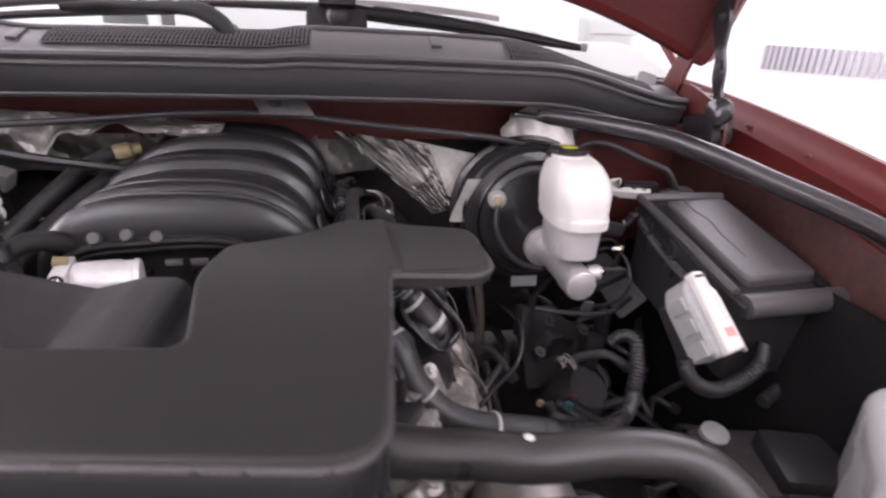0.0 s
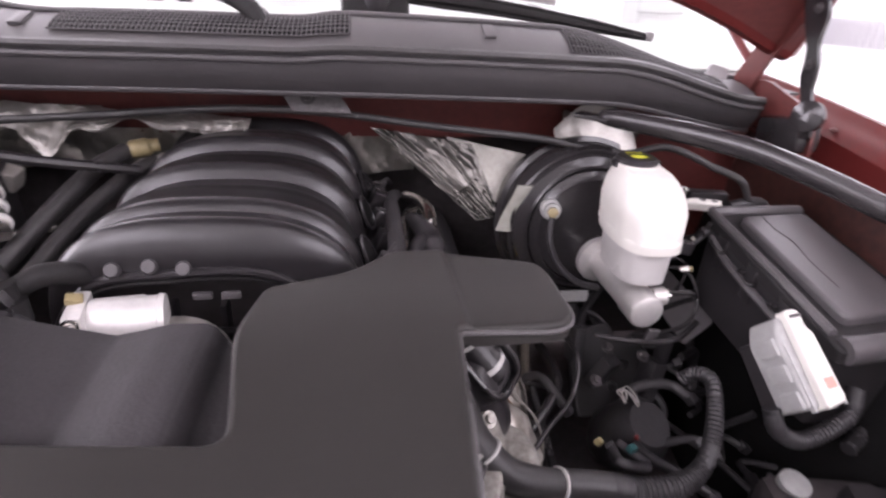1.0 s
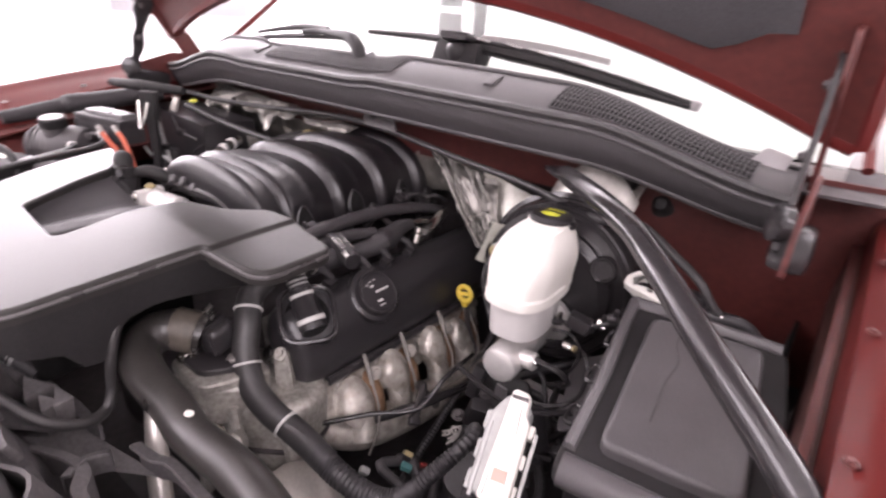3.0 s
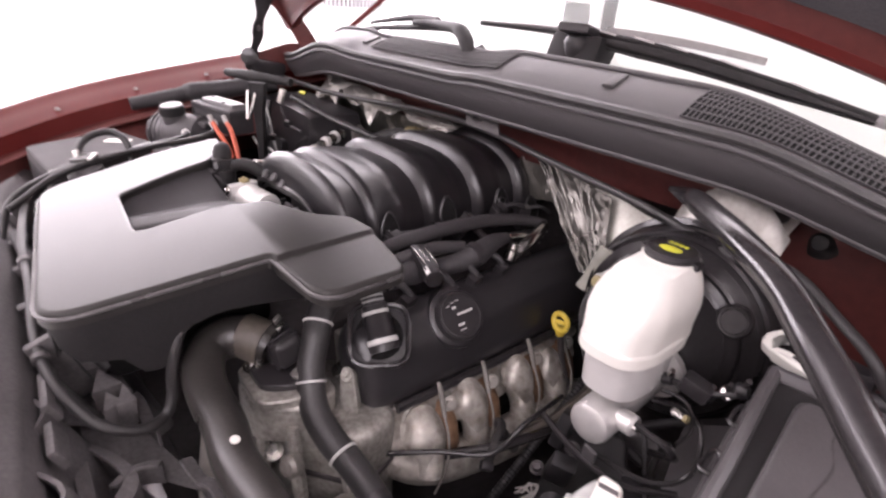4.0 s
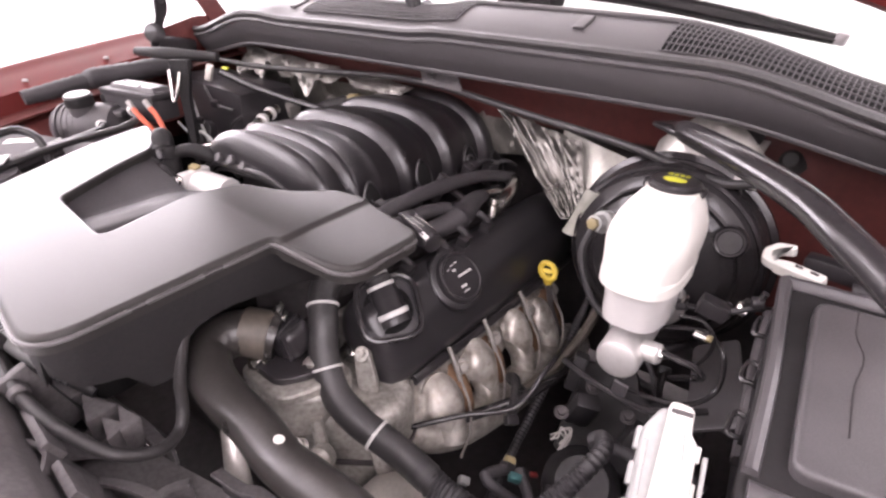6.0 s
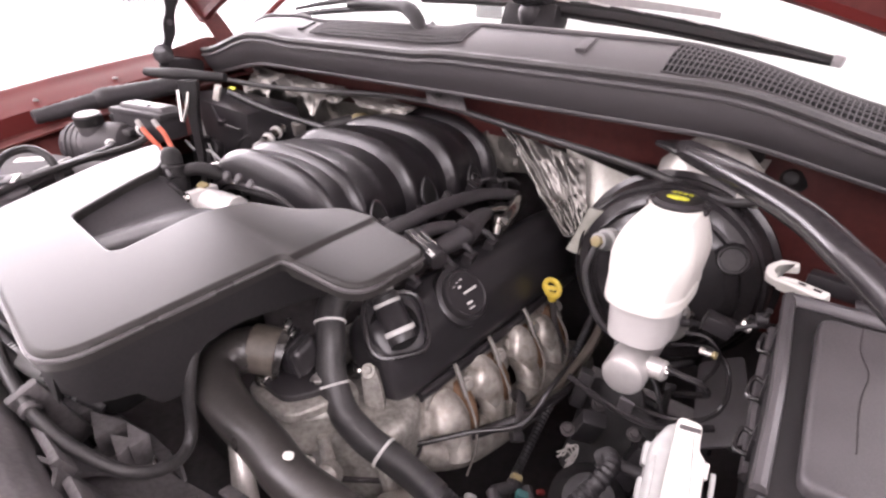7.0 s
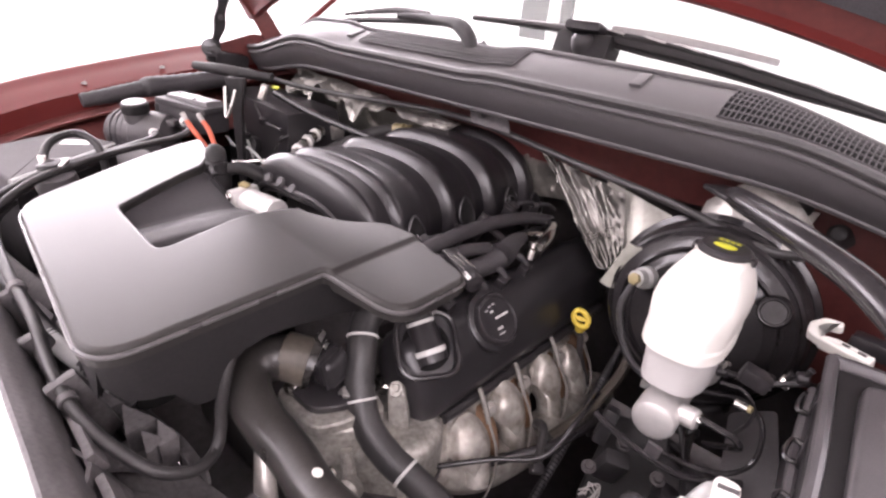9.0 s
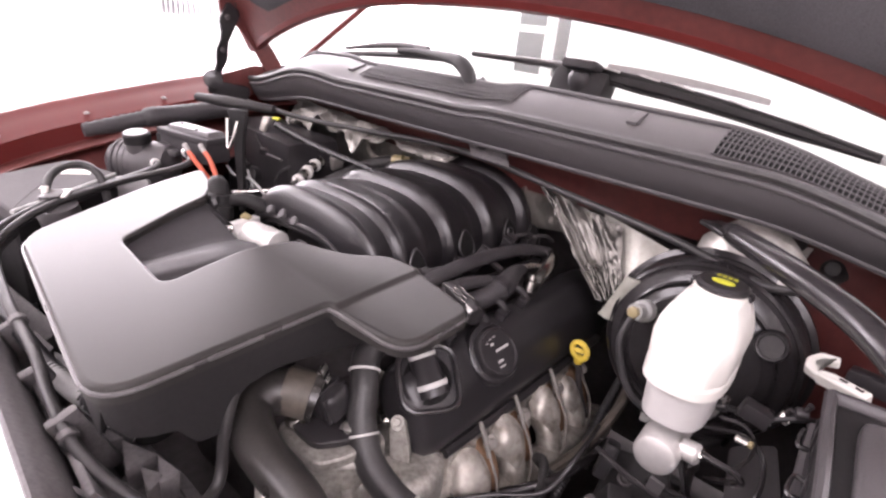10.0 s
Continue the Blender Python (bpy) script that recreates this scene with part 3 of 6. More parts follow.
def foil_sheet(name, f, nu, nv, label, amp=0.012, freq=26, material=FOIL):
    """A sheet crumpled into sharp slanting folds."""

    def crumple(u, v):
        p = Vector(f(u, v))
        q = Vector((p.x * freq * 1.6 + p.z * freq * 0.5, p.y * 3, p.z * freq * 0.6))
        w = 0.7 * noise.noise(q * 0.6) + 0.5 * (1 - 2 * abs(noise.noise(q))) + 0.4 * (1 - 2 * abs(noise.noise(q * 2.1))) + 0.2 * noise.noise(q * 4.3)
        return p + Vector((0, -1, 0.25)) * amp * w

    solid(name, sheet(crumple, nu, nv, 0.0015), material, label, "insulation")


def foils():
    # cloth-like flap with pointed folds hanging under the cowl on the passenger side
    def flap(u, v):
        x = -0.53 + 0.51 * u
        edge = (0.038 + 0.016 * math.sin(17 * u) + 0.012 * math.sin(41 * u + 1)) * (1 - 0.75 * step(0.55, 0.72, u) + 0.35 * step(0.8, 0.9, u))
        fold = 0.006 * math.sin(24 * u + 5 * v) + 0.006 * noise.noise(Vector((12 * u, 5 * v, 2))) + 0.005 * (1 - 2 * abs(noise.noise(Vector((30 * u, 4 * v, 7)))))
        return Vector((x, 0.235 - 0.03 * v + fold, 1.142 - 0.02 * u - edge * v))

    hung = thing("foil_flap", "dull grey foil flap hanging under the cowl", "insulation", (-0.24, 0.235, 1.09))
    part("panel", sheet(lambda u, v: flap(0.6 * u, v), 102, 18, 0.0012), DULLFOIL, hung)
    part("end_fold", sheet(lambda u, v: flap(0.585 + 0.415 * u, v) + Vector((0, -0.003, -0.002)), 70, 18, 0.0012), DULLFOIL, hung)
    foil_sheet("foil_insulation", lambda u, v: (-0.6 + 0.82 * u, 0.275 - 0.012 * v, 1.02 + 0.012 * abs(math.sin(14 * u)) * (1 - v) + 0.075 * v), 130, 14, "crinkled silver foil insulation on the bulkhead", 0.007, 26)
    foil_sheet("foil_insulation", lambda u, v: Vector((0.27, 0.262, 1.09)).lerp(Vector((0.475, 0.25, 1.05)), u).lerp(Vector((0.33, 0.205, 0.98)).lerp(Vector((0.44, 0.21, 0.985)), u), v), 90, 60, "soft grey-green foil blanket beside the brake booster", 0.0045, 9, PALEFOIL)

    solid("foil_strip", sheet(lambda u, v: Vector((-0.2, 0.225, 1.05)).lerp(Vector((-0.045, 0.232, 1.108)), u) + Vector((0.0, 0.004 * math.sin(9 * u), -0.016 * math.sin(math.pi * (0.15 + 0.7 * u)) + 0.03 * (v - 0.5) * (0.5 + 0.6 * u) + 0.003 * math.sin(30 * u + 4 * v))), 40, 8, 0.001), DULLFOIL, "torn bright foil strip behind the manifold", "insulation")

    # smooth dark curtain of foil with a few upright creases beside the manifold
    def curtain(u, v):
        p = Vector((0.15, 0.256, 1.105)).lerp(Vector((0.31, 0.248, 1.082)), u).lerp(Vector((0.315, 0.192, 0.975)).lerp(Vector((0.352, 0.195, 0.985)), u), v)
        k = u - 0.1 * v + 0.05 * noise.noise(Vector((3 * u, 4 * v, 2)))
        crease = sum(h * math.exp(-(((k - c) / w) ** 2)) for c, h, w in ((0.06, 0.004, 0.05), (0.2, 0.006, 0.04), (0.44, 0.008, 0.09), (0.63, 0.004, 0.03), (0.83, 0.007, 0.08)))
        crease += 0.002 * (1 - 2 * abs(noise.noise(Vector((5 * u + 2 * v, 6 * v - 2 * u, 4))))) + 0.0007 * (1 - 2 * abs(noise.noise(Vector((11 * u - 3 * v, 13 * v, 9)))))
        ragged = 0.7 + 0.6 * noise.noise(Vector((7 * u, 6 * v, 5)))
        return p + Vector((0.003 * noise.noise(Vector((12 * u, 12 * v, 1))), -crease * ragged + 0.003 * noise.noise(Vector((5 * u, 1.5 * v, 3))) - 0.0006 * (1 - 2 * abs(noise.noise(Vector((14 * u - 4 * v, 4 * v, 8))))), 0))

    solid("foil_curtain", sheet(curtain, 130, 36, 0.001), FILM, "shiny silver foil curtain with loose folds", "insulation")
    foil_sheet("heat_shield_cap", lambda u, v: (0.43 + 0.13 * u, 0.19 + 0.03 * v, 1.085 + (0.03 + 0.045 * math.sin(math.pi * u)) * v), 30, 14, "pressed silver heat shield above the booster", 0.003, 20, DULLFOIL)
    solid("insulation_strap", sheet(lambda u, v: Vector((0.353, 0.158, 0.974)).lerp(Vector((0.38, 0.162, 1.047)), v) + Vector((0.024 * (u - 0.5), -0.006 * math.sin(math.pi * u) + 0.003 * math.sin(5 * v), 0.004 * (u - 0.5))), 10, 12, 0.006), GREENGREY, "grey-green cloth strap between foil and valve cover", "strap")


def air_cover():
    c = thing("intake_cover", "matte black moulded air intake cover over the engine", "engine cover", (0.0, -0.29, 0.95))

    def drape(bm):
        for v in bm.verts:
            y = min(0, v.co.y + 0.19)
            fall = -0.53 * y * y if y > -0.08 else 0.0848 * (y + 0.04)
            v.co.z += fall * min(1, max(0, (v.co.z - 0.97) / 0.05))
        return bm

    back = [(0.21, -0.11), (0.165, -0.113), (0.128, -0.153), (0.058, -0.178), (0.044, -0.24), (0.06, -0.342), (-0.074, -0.331), (-0.15, -0.185), (-0.2, -0.15), (-0.29, -0.12), (-0.165, -0.414)]
    back_r = [0.004, 0.012, 0.02, 0.01, 0.02, 0.016, 0.012, 0.012, 0.02, 0.03, 0.04]
    main = [(0.199, -0.46), (0.212, -0.244), (0.316, -0.236), (0.312, -0.13)] + back
    shell = slab(rounded(main, [0.045, 0.006, 0.03, 0.02] + back_r, 6), 1.05, 1.067, 0.005, seg=4)
    for way, first, n, gap in (((0, 1, 0), -0.27, 6, 0.016), ((1, 0.045, 0), 0.206, 5, 0.003), ((1, 0, 0), 0.225, 1, 0)):
        for k in range(n):
            w = Vector(way)
            bmesh.ops.bisect_plane(shell, geom=shell.verts[:] + shell.edges[:] + shell.faces[:], plane_co=w * (first + gap * k), plane_no=w)
    for v in shell.verts:
        v.co.z -= 0.004 * step(0.207, 0.215, v.co.x + 0.045 * v.co.y) + 0.03 * max(0, v.co.x - 0.225)
    bmesh.ops.triangulate(shell, faces=[f for f in shell.faces if len(f.verts) > 4])
    part("shell", drape(shell), PLASTIC, c)
    skirt = slab(rounded([(0.196, -0.455), (0.209, -0.244)] + [(x * 0.985, y) for x, y in back], [0.043, 0.004] + back_r, 6), 0.985, 1.0535, 0.002, foot=0.985)
    for k in range(34):
        bmesh.ops.bisect_plane(skirt, geom=skirt.verts[:] + skirt.edges[:] + skirt.faces[:], plane_co=(0, -0.456 + 0.0085 * k, 0), plane_no=(0, 1, 0))
    bmesh.ops.delete(skirt, geom=[f for f in skirt.faces if max(v.co.z for v in f.verts) < 0.99], context="FACES")
    for v in skirt.verts:
        if v.co.z < 0.99:
            edge = np.interp(v.co.y, [-0.458, -0.445, -0.432, -0.395, -0.384, -0.36, -0.347, -0.334, -0.303, -0.249, -0.185], [1.032, 1.02, 1.0, 0.985, 0.96, 0.957, 0.986, 1.004, 1.012, 1.004, 0.99])
            v.co.z = float(edge) + 0.004 * noise.noise(Vector((0, v.co.y * 90, 2)))
    bmesh.ops.solidify(skirt, geom=skirt.faces[:], thickness=0.003)
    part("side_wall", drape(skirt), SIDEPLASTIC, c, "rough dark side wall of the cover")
    line = rounded(main, [0.045, 0.006, 0.03, 0.02] + back_r, 6)
    line = line[-6:] + line[:24]
    pts = []
    for k, p in enumerate(line):
        way = line[min(k + 1, len(line) - 1)] - line[max(k - 1, 0)]
        x, y = p + Vector((way.y, -way.x)).normalized() * 0.0002
        pts.append((x, y, 1.0602 - 0.004 * step(0.207, 0.215, x + 0.045 * y) - 0.03 * max(0, x - 0.225)))
    part("bead", drape(tube(pts, 0.0024, 8, 1, smooth=False)), EDGE, c, "rounded bead lightened for the edge highlight")
    part("tongue_skirt", slab(rounded([(0.2, -0.22), (0.29, -0.212), (0.288, -0.15), (0.2, -0.13)], 0.02, 5), 1.03, 1.054, 0.003), GLOSSBLACK, c)
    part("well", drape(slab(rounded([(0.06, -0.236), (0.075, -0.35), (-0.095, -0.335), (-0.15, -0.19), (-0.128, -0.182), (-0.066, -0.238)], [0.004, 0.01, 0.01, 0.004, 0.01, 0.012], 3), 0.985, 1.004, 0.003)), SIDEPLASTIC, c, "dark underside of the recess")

    def floor_at(u, v):
        y, left = -0.336 + 0.146 * v, -0.08 - 0.076 * v
        xs = [left, left * 0.4 - 0.036, -0.052 - 0.008 * v, -0.04, -0.015, 0.012, 0.019, 0.028, 0.062]
        zs = [1.053 + 0.008 * v, 1.044, 1.034, 1.038, 1.044, 1.043, 1.039, 1.022, 1.02]
        k = 8 * u
        return Vector((float(np.interp(k, range(9), xs)), y, float(np.interp(k, range(9), zs)) - 0.004 * step(0.75, 1, v)))

    part("recess_floor", sheet(floor_at, 24, 10, 0.003), TAPE, c, "moulded recess floor bulging over the duct", 60)
    # Blackened to stand in for the shade under the cover.
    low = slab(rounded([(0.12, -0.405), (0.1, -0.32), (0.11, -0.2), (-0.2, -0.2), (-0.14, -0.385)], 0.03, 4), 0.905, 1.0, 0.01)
    part("lower_box", low, VOID, c, "air box lower half blackened for the shade there")
    c.location.z += 0.009


def manifold():
    m = thing("intake_manifold", "ribbed black plastic intake manifold", "intake manifold", (-0.01, 0.1, 0.98))
    y0, pitch = -0.105, 0.107

    def arch(y, v, dip=0.0):
        """The outline over the engine at a place y along it."""
        a = math.pi * v
        c, q = math.cos(a), math.sin(a)
        g = (y - y0) / pitch
        fall = 1.03 + 0.045 * g - 0.16 * max(0, g - 3.3) ** 2
        x = -0.008 + (0.149 - dip * 0.7) * (abs(c) ** 0.72) * (1 if c > 0 else -1)
        return Vector((x, y, 1.004 + (0.097 * fall - 0.78 * dip) * q**0.85))

    rim = spline([(0.125, y0 - 0.01, 0.985), (0.1, y0 - 0.012, 1.012), (0.072, y0 - 0.013, 1.045), (0.03, y0 - 0.014, 1.06), (-0.04, y0 - 0.014, 1.058), (-0.1, y0 - 0.012, 1.05), (-0.13, y0 - 0.012, 1.025), (-0.15, y0 - 0.012, 0.99)], 6)
    crest = -0.096

    def front(u, v):
        t = v * (len(rim) - 1)
        i = min(int(t), len(rim) - 2)
        r, c = rim[i].lerp(rim[i + 1], t - i), arch(crest, v)
        a = math.pi / 2 * u
        return Vector((r.x + (c.x - r.x) * math.sin(a), r.y + (c.y - r.y) * (1 - math.cos(a)), r.z + (c.z - r.z) * math.sin(a)))

    part("front_hood", sheet(front, 16, 60), RUNNER, m, "", 60)
    # each runner rises steeply from its valley to a crest and falls away slowly behind it
    sides = []
    for lo, hi, first in ((crest, -0.068, 0.0), (-0.068, 0.037, 0.15), (0.037, 0.137, 0.15), (0.137, 0.236, 0.15), (0.236, 0.33, 0.15)):

        def surf(u, v):
            dip = 0.019 * (1 - math.sin(math.pi / 2 * u / first)) if u < first else (0.019 if first else 0.01) * ((u - first) / (1 - first)) ** 1.1
            dip -= 0.0022 * math.exp(-(((u - 0.62) / 0.07) ** 2)) if first else 0.0
            return arch(lo + (hi - lo) * u, v, dip)

        sides += [surf(k / 20, v / 100) for k in range(21) for v in range(50)]
        part("runner", sheet(surf, 20, 60), RUNNER, m, "", 60)
    part("mouth_rim", tube([p + Vector((0, -0.002, -0.001)) for p in rim], 0.0045, 8, 1), RUNNER, m)
    part("mouth_lip", tube([p + Vector((0, 0.004, -0.011)) for p in rim], 0.003, 8, 1), RUNNER, m)
    # Dark sheet put in for the shade inside the mouth.
    part("mouth", sheet(lambda u, v: Vector((-0.14 + 0.26 * u, y0 + 0.05, 0.88 + 0.16 * v)), 6, 6, 0.004), DARK, m, "dark sheet for the shade behind the throttle body")
    part("base_flange", box((0.27, 0.34, 0.07), pose(-0.008, 0.14, 0.97), 0.012), RUNNER, m)
    for x in (-0.085, -0.053, -0.024):
        part("bolt_boss", turned([(0.0075, 0), (0.0075, 0.006), (0.006, 0.008)], aim((x, y0 - 0.012, 1.063 - abs(x + 0.053) * 0.1), (0, -1, 0.6)), 14), COWL, m, "grey bolt boss")
    # black teardrops painted as shaded openings low between runners, the third with a bushing
    drop = [(0.012 * math.sin(a) * (1 + 0.35 * math.cos(a)), -0.021 * math.cos(a)) for a in np.linspace(0, 2 * math.pi, 25).tolist()[:-1]]
    for k, (y, z) in enumerate(((-0.034, 1.033), (0.074, 1.036), (0.19, 1.03), (0.262, 1.0))):
        out = Vector((1, -0.3, 0.42)).normalized()
        lay = Matrix.Translation(out * 0.003 + min(sides, key=lambda q: (q.y - y) ** 2 + (q.z - z) ** 2) + Vector((0.006, -0.001, 0.002))) @ Vector((1, -0.3, 0.42)).to_track_quat("Z", "Y").to_matrix().to_4x4()
        pocket = part("bolt_pocket", slab(drop, -0.025, 0.0015, 0.0006, lay), VOID, m, "black teardrop standing in for a shaded opening")
        part("lip", tube([lay @ Vector((x * 1.06, y2 * 1.04, 0.0005)) for x, y2 in [*drop, drop[0]]], 0.0021, 6, 1), RUNNER, pocket)
        if k == 2:
            part("bushing", turned([(0.0065, -0.004), (0.0075, 0.003), (0.0055, 0.004), (0.005, -0.003), (0.001, -0.003)], lay, 18), RUNNER, pocket)
    for k in range(5):
        part("inner_rib", box((0.006, 0.02, 0.05), pose(-0.1 + 0.05 * k, y0 + 0.012, 0.985), 0.001), RUNNER, m)
    part("inner_bar", tube([(-0.12, y0 - 0.004, 0.985), (0.1, y0 - 0.004, 0.985)], 0.004, 8, 2), RUNNER, m)


def injectors():
    """Small plugs on the fuel rail beside the manifold."""
    rng = random.Random(11)
    for y in (-0.045, 0.03, 0.095, 0.165, 0.225):
        x, z = 0.163 + rng.uniform(-0.004, 0.004), 1.02 - 0.05 * max(0, y - 0.1) + rng.uniform(-0.004, 0.006)
        m = pose(x, y, z, rng.uniform(-12, 12), rng.uniform(10, 30), rng.uniform(-20, 20))
        j = thing("injector_plug", "small glossy black injector plug beside the manifold", "connector", (x, y, z - 0.02), "injector plugs")
        part("body", box((0.018, 0.024, 0.026), m, 0.003), GLOSSBLACK, j)
        part("shroud_ring", turned([(0.008, -0.03), (0.0095, -0.02), (0.0095, -0.012), (0.007, -0.01)], m, 14), VALVE, j)
        part("clip", box((0.02, 0.006, 0.004), m @ pose(0, -0.006, 0.0145), 0.001), BLACKPAINT, j, "bright-edged lock clip")
        part("lead", tube([m @ Vector((0, 0.01, 0.01)), m @ Vector((0.008, 0.03, 0.012)), m @ Vector((0.012, 0.05, 0.0))], 0.0032, 8, 4), LOOM, j)
    r = thing("fuel_rail", "slim dark fuel rail along the manifold", "fuel rail", (0.178, 0.1, 0.985))
    part("rail", tube([(0.178, -0.09, 0.992), (0.18, 0.05, 0.99), (0.178, 0.24, 0.98)], 0.007, 10, 4), BLACKPAINT, r)
    for y in (-0.02, 0.12):
        part("bracket", box((0.03, 0.012, 0.006), pose(0.17, y, 0.999, 0, 20, 0), 0.002), DARK, r)


def throttle():
    t = thing("throttle_body", "bright cast aluminium throttle body with a motor drum", "throttle body", (-0.07, -0.14, 0.98))
    part("motor", turned([(0.006, -0.004), (0.021, -0.002), (0.023, 0.002), (0.023, 0.04), (0.0215, 0.042), (0.0215, 0.052), (0.023, 0.053), (0.022, 0.058), (0.01, 0.06)], aim((-0.096, -0.15, 1.024), (1, 0.2, -0.03)), 32), PALEALU, t, "bright drum of the throttle motor")
    part("flange", box((0.016, 0.05, 0.07), pose(-0.105, -0.153, 1.012, 0, 0, 12), 0.004), PALEALU, t)
    for z in (0.985, 1.04):
        part("bolt", hexbolt((-0.1, -0.178, z), (0.1, -1, 0.1), 0.005, 0.005), STEEL, t)
    part("rusty_clip", box((0.014, 0.012, 0.006), pose(-0.108, -0.148, 1.049, 10, 12, 20), 0.002), TAN, t, "tan stained clip on the flange")
    part("gear_case", box((0.05, 0.03, 0.03), pose(-0.075, -0.168, 0.993, 0, 0, 10), 0.007, seg=3), PALEALU, t, "cast gear case under the drum")
    part("bore", turned([(0.044, 0), (0.046, 0.01), (0.046, 0.04), (0.04, 0.042)], aim((-0.03, -0.175, 0.975), (0, 1, 0)), 30), ALU, t)
    part("outlet", tube([(-0.045, -0.155, 1.01), (-0.02, -0.158, 1.012), (0.0, -0.16, 1.008), (0.024, -0.166, 0.998), (0.05, -0.175, 0.985)], [0.01, 0.011, 0.009, 0.008, 0.008], 12, 5), PALEALU, t)
    for x in (-0.012, 0.014):
        part("tab", box((0.018, 0.006, 0.007), pose(x, -0.118, 1.032, 0, 0, 4), 0.002), DUSTY, t)
    p = thing("pcv_connector", "black plug and wiring beside the throttle body", "connector", (-0.15, -0.17, 1.0))
    part("plug", turned([(0.014, -0.055), (0.02, -0.05), (0.021, -0.03), (0.017, -0.028), (0.017, -0.018), (0.022, -0.016), (0.022, 0.004), (0.018, 0.006), (0.018, 0.02), (0.012, 0.024)], aim((-0.158, -0.165, 1.052), (-0.1, 0.1, 1)), 14), SIDEPLASTIC, p)
    part("latch", box((0.012, 0.01, 0.04), pose(-0.145, -0.182, 1.04, 8, 6, 30), 0.002), GLOSSBLACK, p)
    for dx, dy, dz, a in ((-0.012, -0.02, 0.018, 20), (0.014, -0.012, 0.022, -25), (0.0, -0.022, -0.006, 5), (0.018, -0.016, -0.004, 40)):
        part("lug", box((0.012, 0.008, 0.014), pose(-0.158 + dx, -0.165 + dy, 1.045 + dz, 10, a, a), 0.002), GLOSSBLACK, p)
    part("hood", tube([(-0.158, -0.162, 1.07), (-0.168, -0.158, 1.082), (-0.185, -0.152, 1.08), (-0.196, -0.15, 1.068)], [0.014, 0.015, 0.013, 0.009], 12), SIDEPLASTIC, p)
    part("elbow", tube([(-0.15, -0.15, 1.062), (-0.135, -0.135, 1.066), (-0.118, -0.115, 1.056), (-0.105, -0.095, 1.036)], [0.009, 0.0105, 0.0115, 0.011], 12), SIDEPLASTIC, p)
    part("lead", tube([(-0.15, -0.165, 1.0), (-0.13, -0.17, 1.03), (-0.15, -0.19, 1.06), (-0.17, -0.2, 1.03)], 0.006, 8), LOOM, p)


def valve_cover():
    v = thing("valve_cover", "black valve cover with an oil filler cap", "valve cover", (0.26, 0.05, 0.85))
    sec = rounded([(0.2, 0.925), (0.206, 0.952), (0.226, 0.968), (0.258, 0.964), (0.284, 0.934), (0.3, 0.886), (0.296, 0.866), (0.276, 0.858), (0.215, 0.89)], 0.01, 4)
    bm = bmesh.new()
    rings = []
    stations = [(-0.168, 0.5), (-0.166, 0.74), (-0.16, 0.88), (-0.148, 0.965), (-0.128, 1.0), (0.05, 1.0), (0.262, 1.0), (0.296, 0.96), (0.302, 0.85)]
    cx, cz = 0.252, 0.905
    for y, k in stations:
        rings.append([bm.verts.new((cx + (x - cx) * k, y, cz + (z - cz) * k)) for x, z in sec])
    for a, b in zip(rings, rings[1:]):
        for i in range(len(sec)):
            bm.faces.new((a[i], a[(i + 1) % len(sec)], b[(i + 1) % len(sec)], b[i]))
    bm.faces.new(rings[0]), bm.faces.new(rings[-1][::-1])
    part("body", bm, VALVE, v)
    out = Vector((0.74, -0.05, 0.67)).normalized()
    face = aim((0.262, -0.134, 0.953), (0.55, -0.35, 0.76))
    neck = aim((0.272, -0.134, 0.944), (-0.62, 0.12, 0.78))
    square = rounded([(-0.036, -0.038), (0.036, -0.038), (0.036, 0.038), (-0.036, 0.038)], 0.024, 6)
    part("filler_well", slab(square, -0.03, 0.003, 0.002, face), VALVE, v)
    rim = [face @ Vector((x, y, 0.0)) for x, y in [*square, square[0]]]
    lift = (face.to_3x3() @ Vector((0, 0, 1))).normalized()
    part("well_wall", sheet(lambda a, b: rim[round(a * (len(rim) - 1))] + lift * (0.002 + 0.008 * b), len(rim) - 1, 2, 0.003), VALVE, v, "raised wall round the filler pocket")
    part("well_rim", tube([p + lift * 0.01 for p in rim], 0.0036, 8, 1), BLACKPAINT, v)
    # Black disc at surface height stands in for the pocket's shade.
    part("well_floor", turned([(0.03, 0.0032), (0.029, 0.0036), (0.004, 0.0038)], face, 28), VOID, v)
    part("filler_neck", turned([(0.02, -0.006), (0.02, 0.012), (0.0178, 0.015), (0.0178, 0.036), (0.0165, 0.038), (0.0165, 0.052), (0.0135, 0.054), (0.0135, 0.075), (0.011, 0.077)], neck, 24), GLOSSBLACK, v)
    for h in (0.056, 0.062, 0.068):
        part("thread", turned([(0.0135, h), (0.0145, h + 0.001), (0.0145, h + 0.002), (0.0135, h + 0.003)], neck, 20), GREYCONN, v, "pale thread line on the neck")
    part("stripe", turned([(0.0167, 0.0405), (0.0172, 0.041), (0.0172, 0.0445), (0.0167, 0.045)], neck, 24), INK, v, "pale ring on the neck")
    part("stripe", turned([(0.0203, 0.0035), (0.0208, 0.004), (0.0208, 0.0095), (0.0203, 0.01)], neck, 24), INK, v, "pale ring on the neck")
    at = Vector((0.277, -0.019, 0.949))
    part("cap_boss", turned([(0.042, -0.012), (0.042, 0.0), (0.038, 0.003)], aim(at, out), 36), VALVE, v)
    cap = part("oil_cap", turned([(0.035, 0.0), (0.035, 0.009), (0.033, 0.012), (0.0305, 0.0125), (0.029, 0.0105), (0.004, 0.0105)], aim(at, out), 40), GLOSSBLACK, v, "round black oil cap with pale markings")
    along = Vector((0, 1, 0))
    along = (along - out * along.dot(out)).normalized()
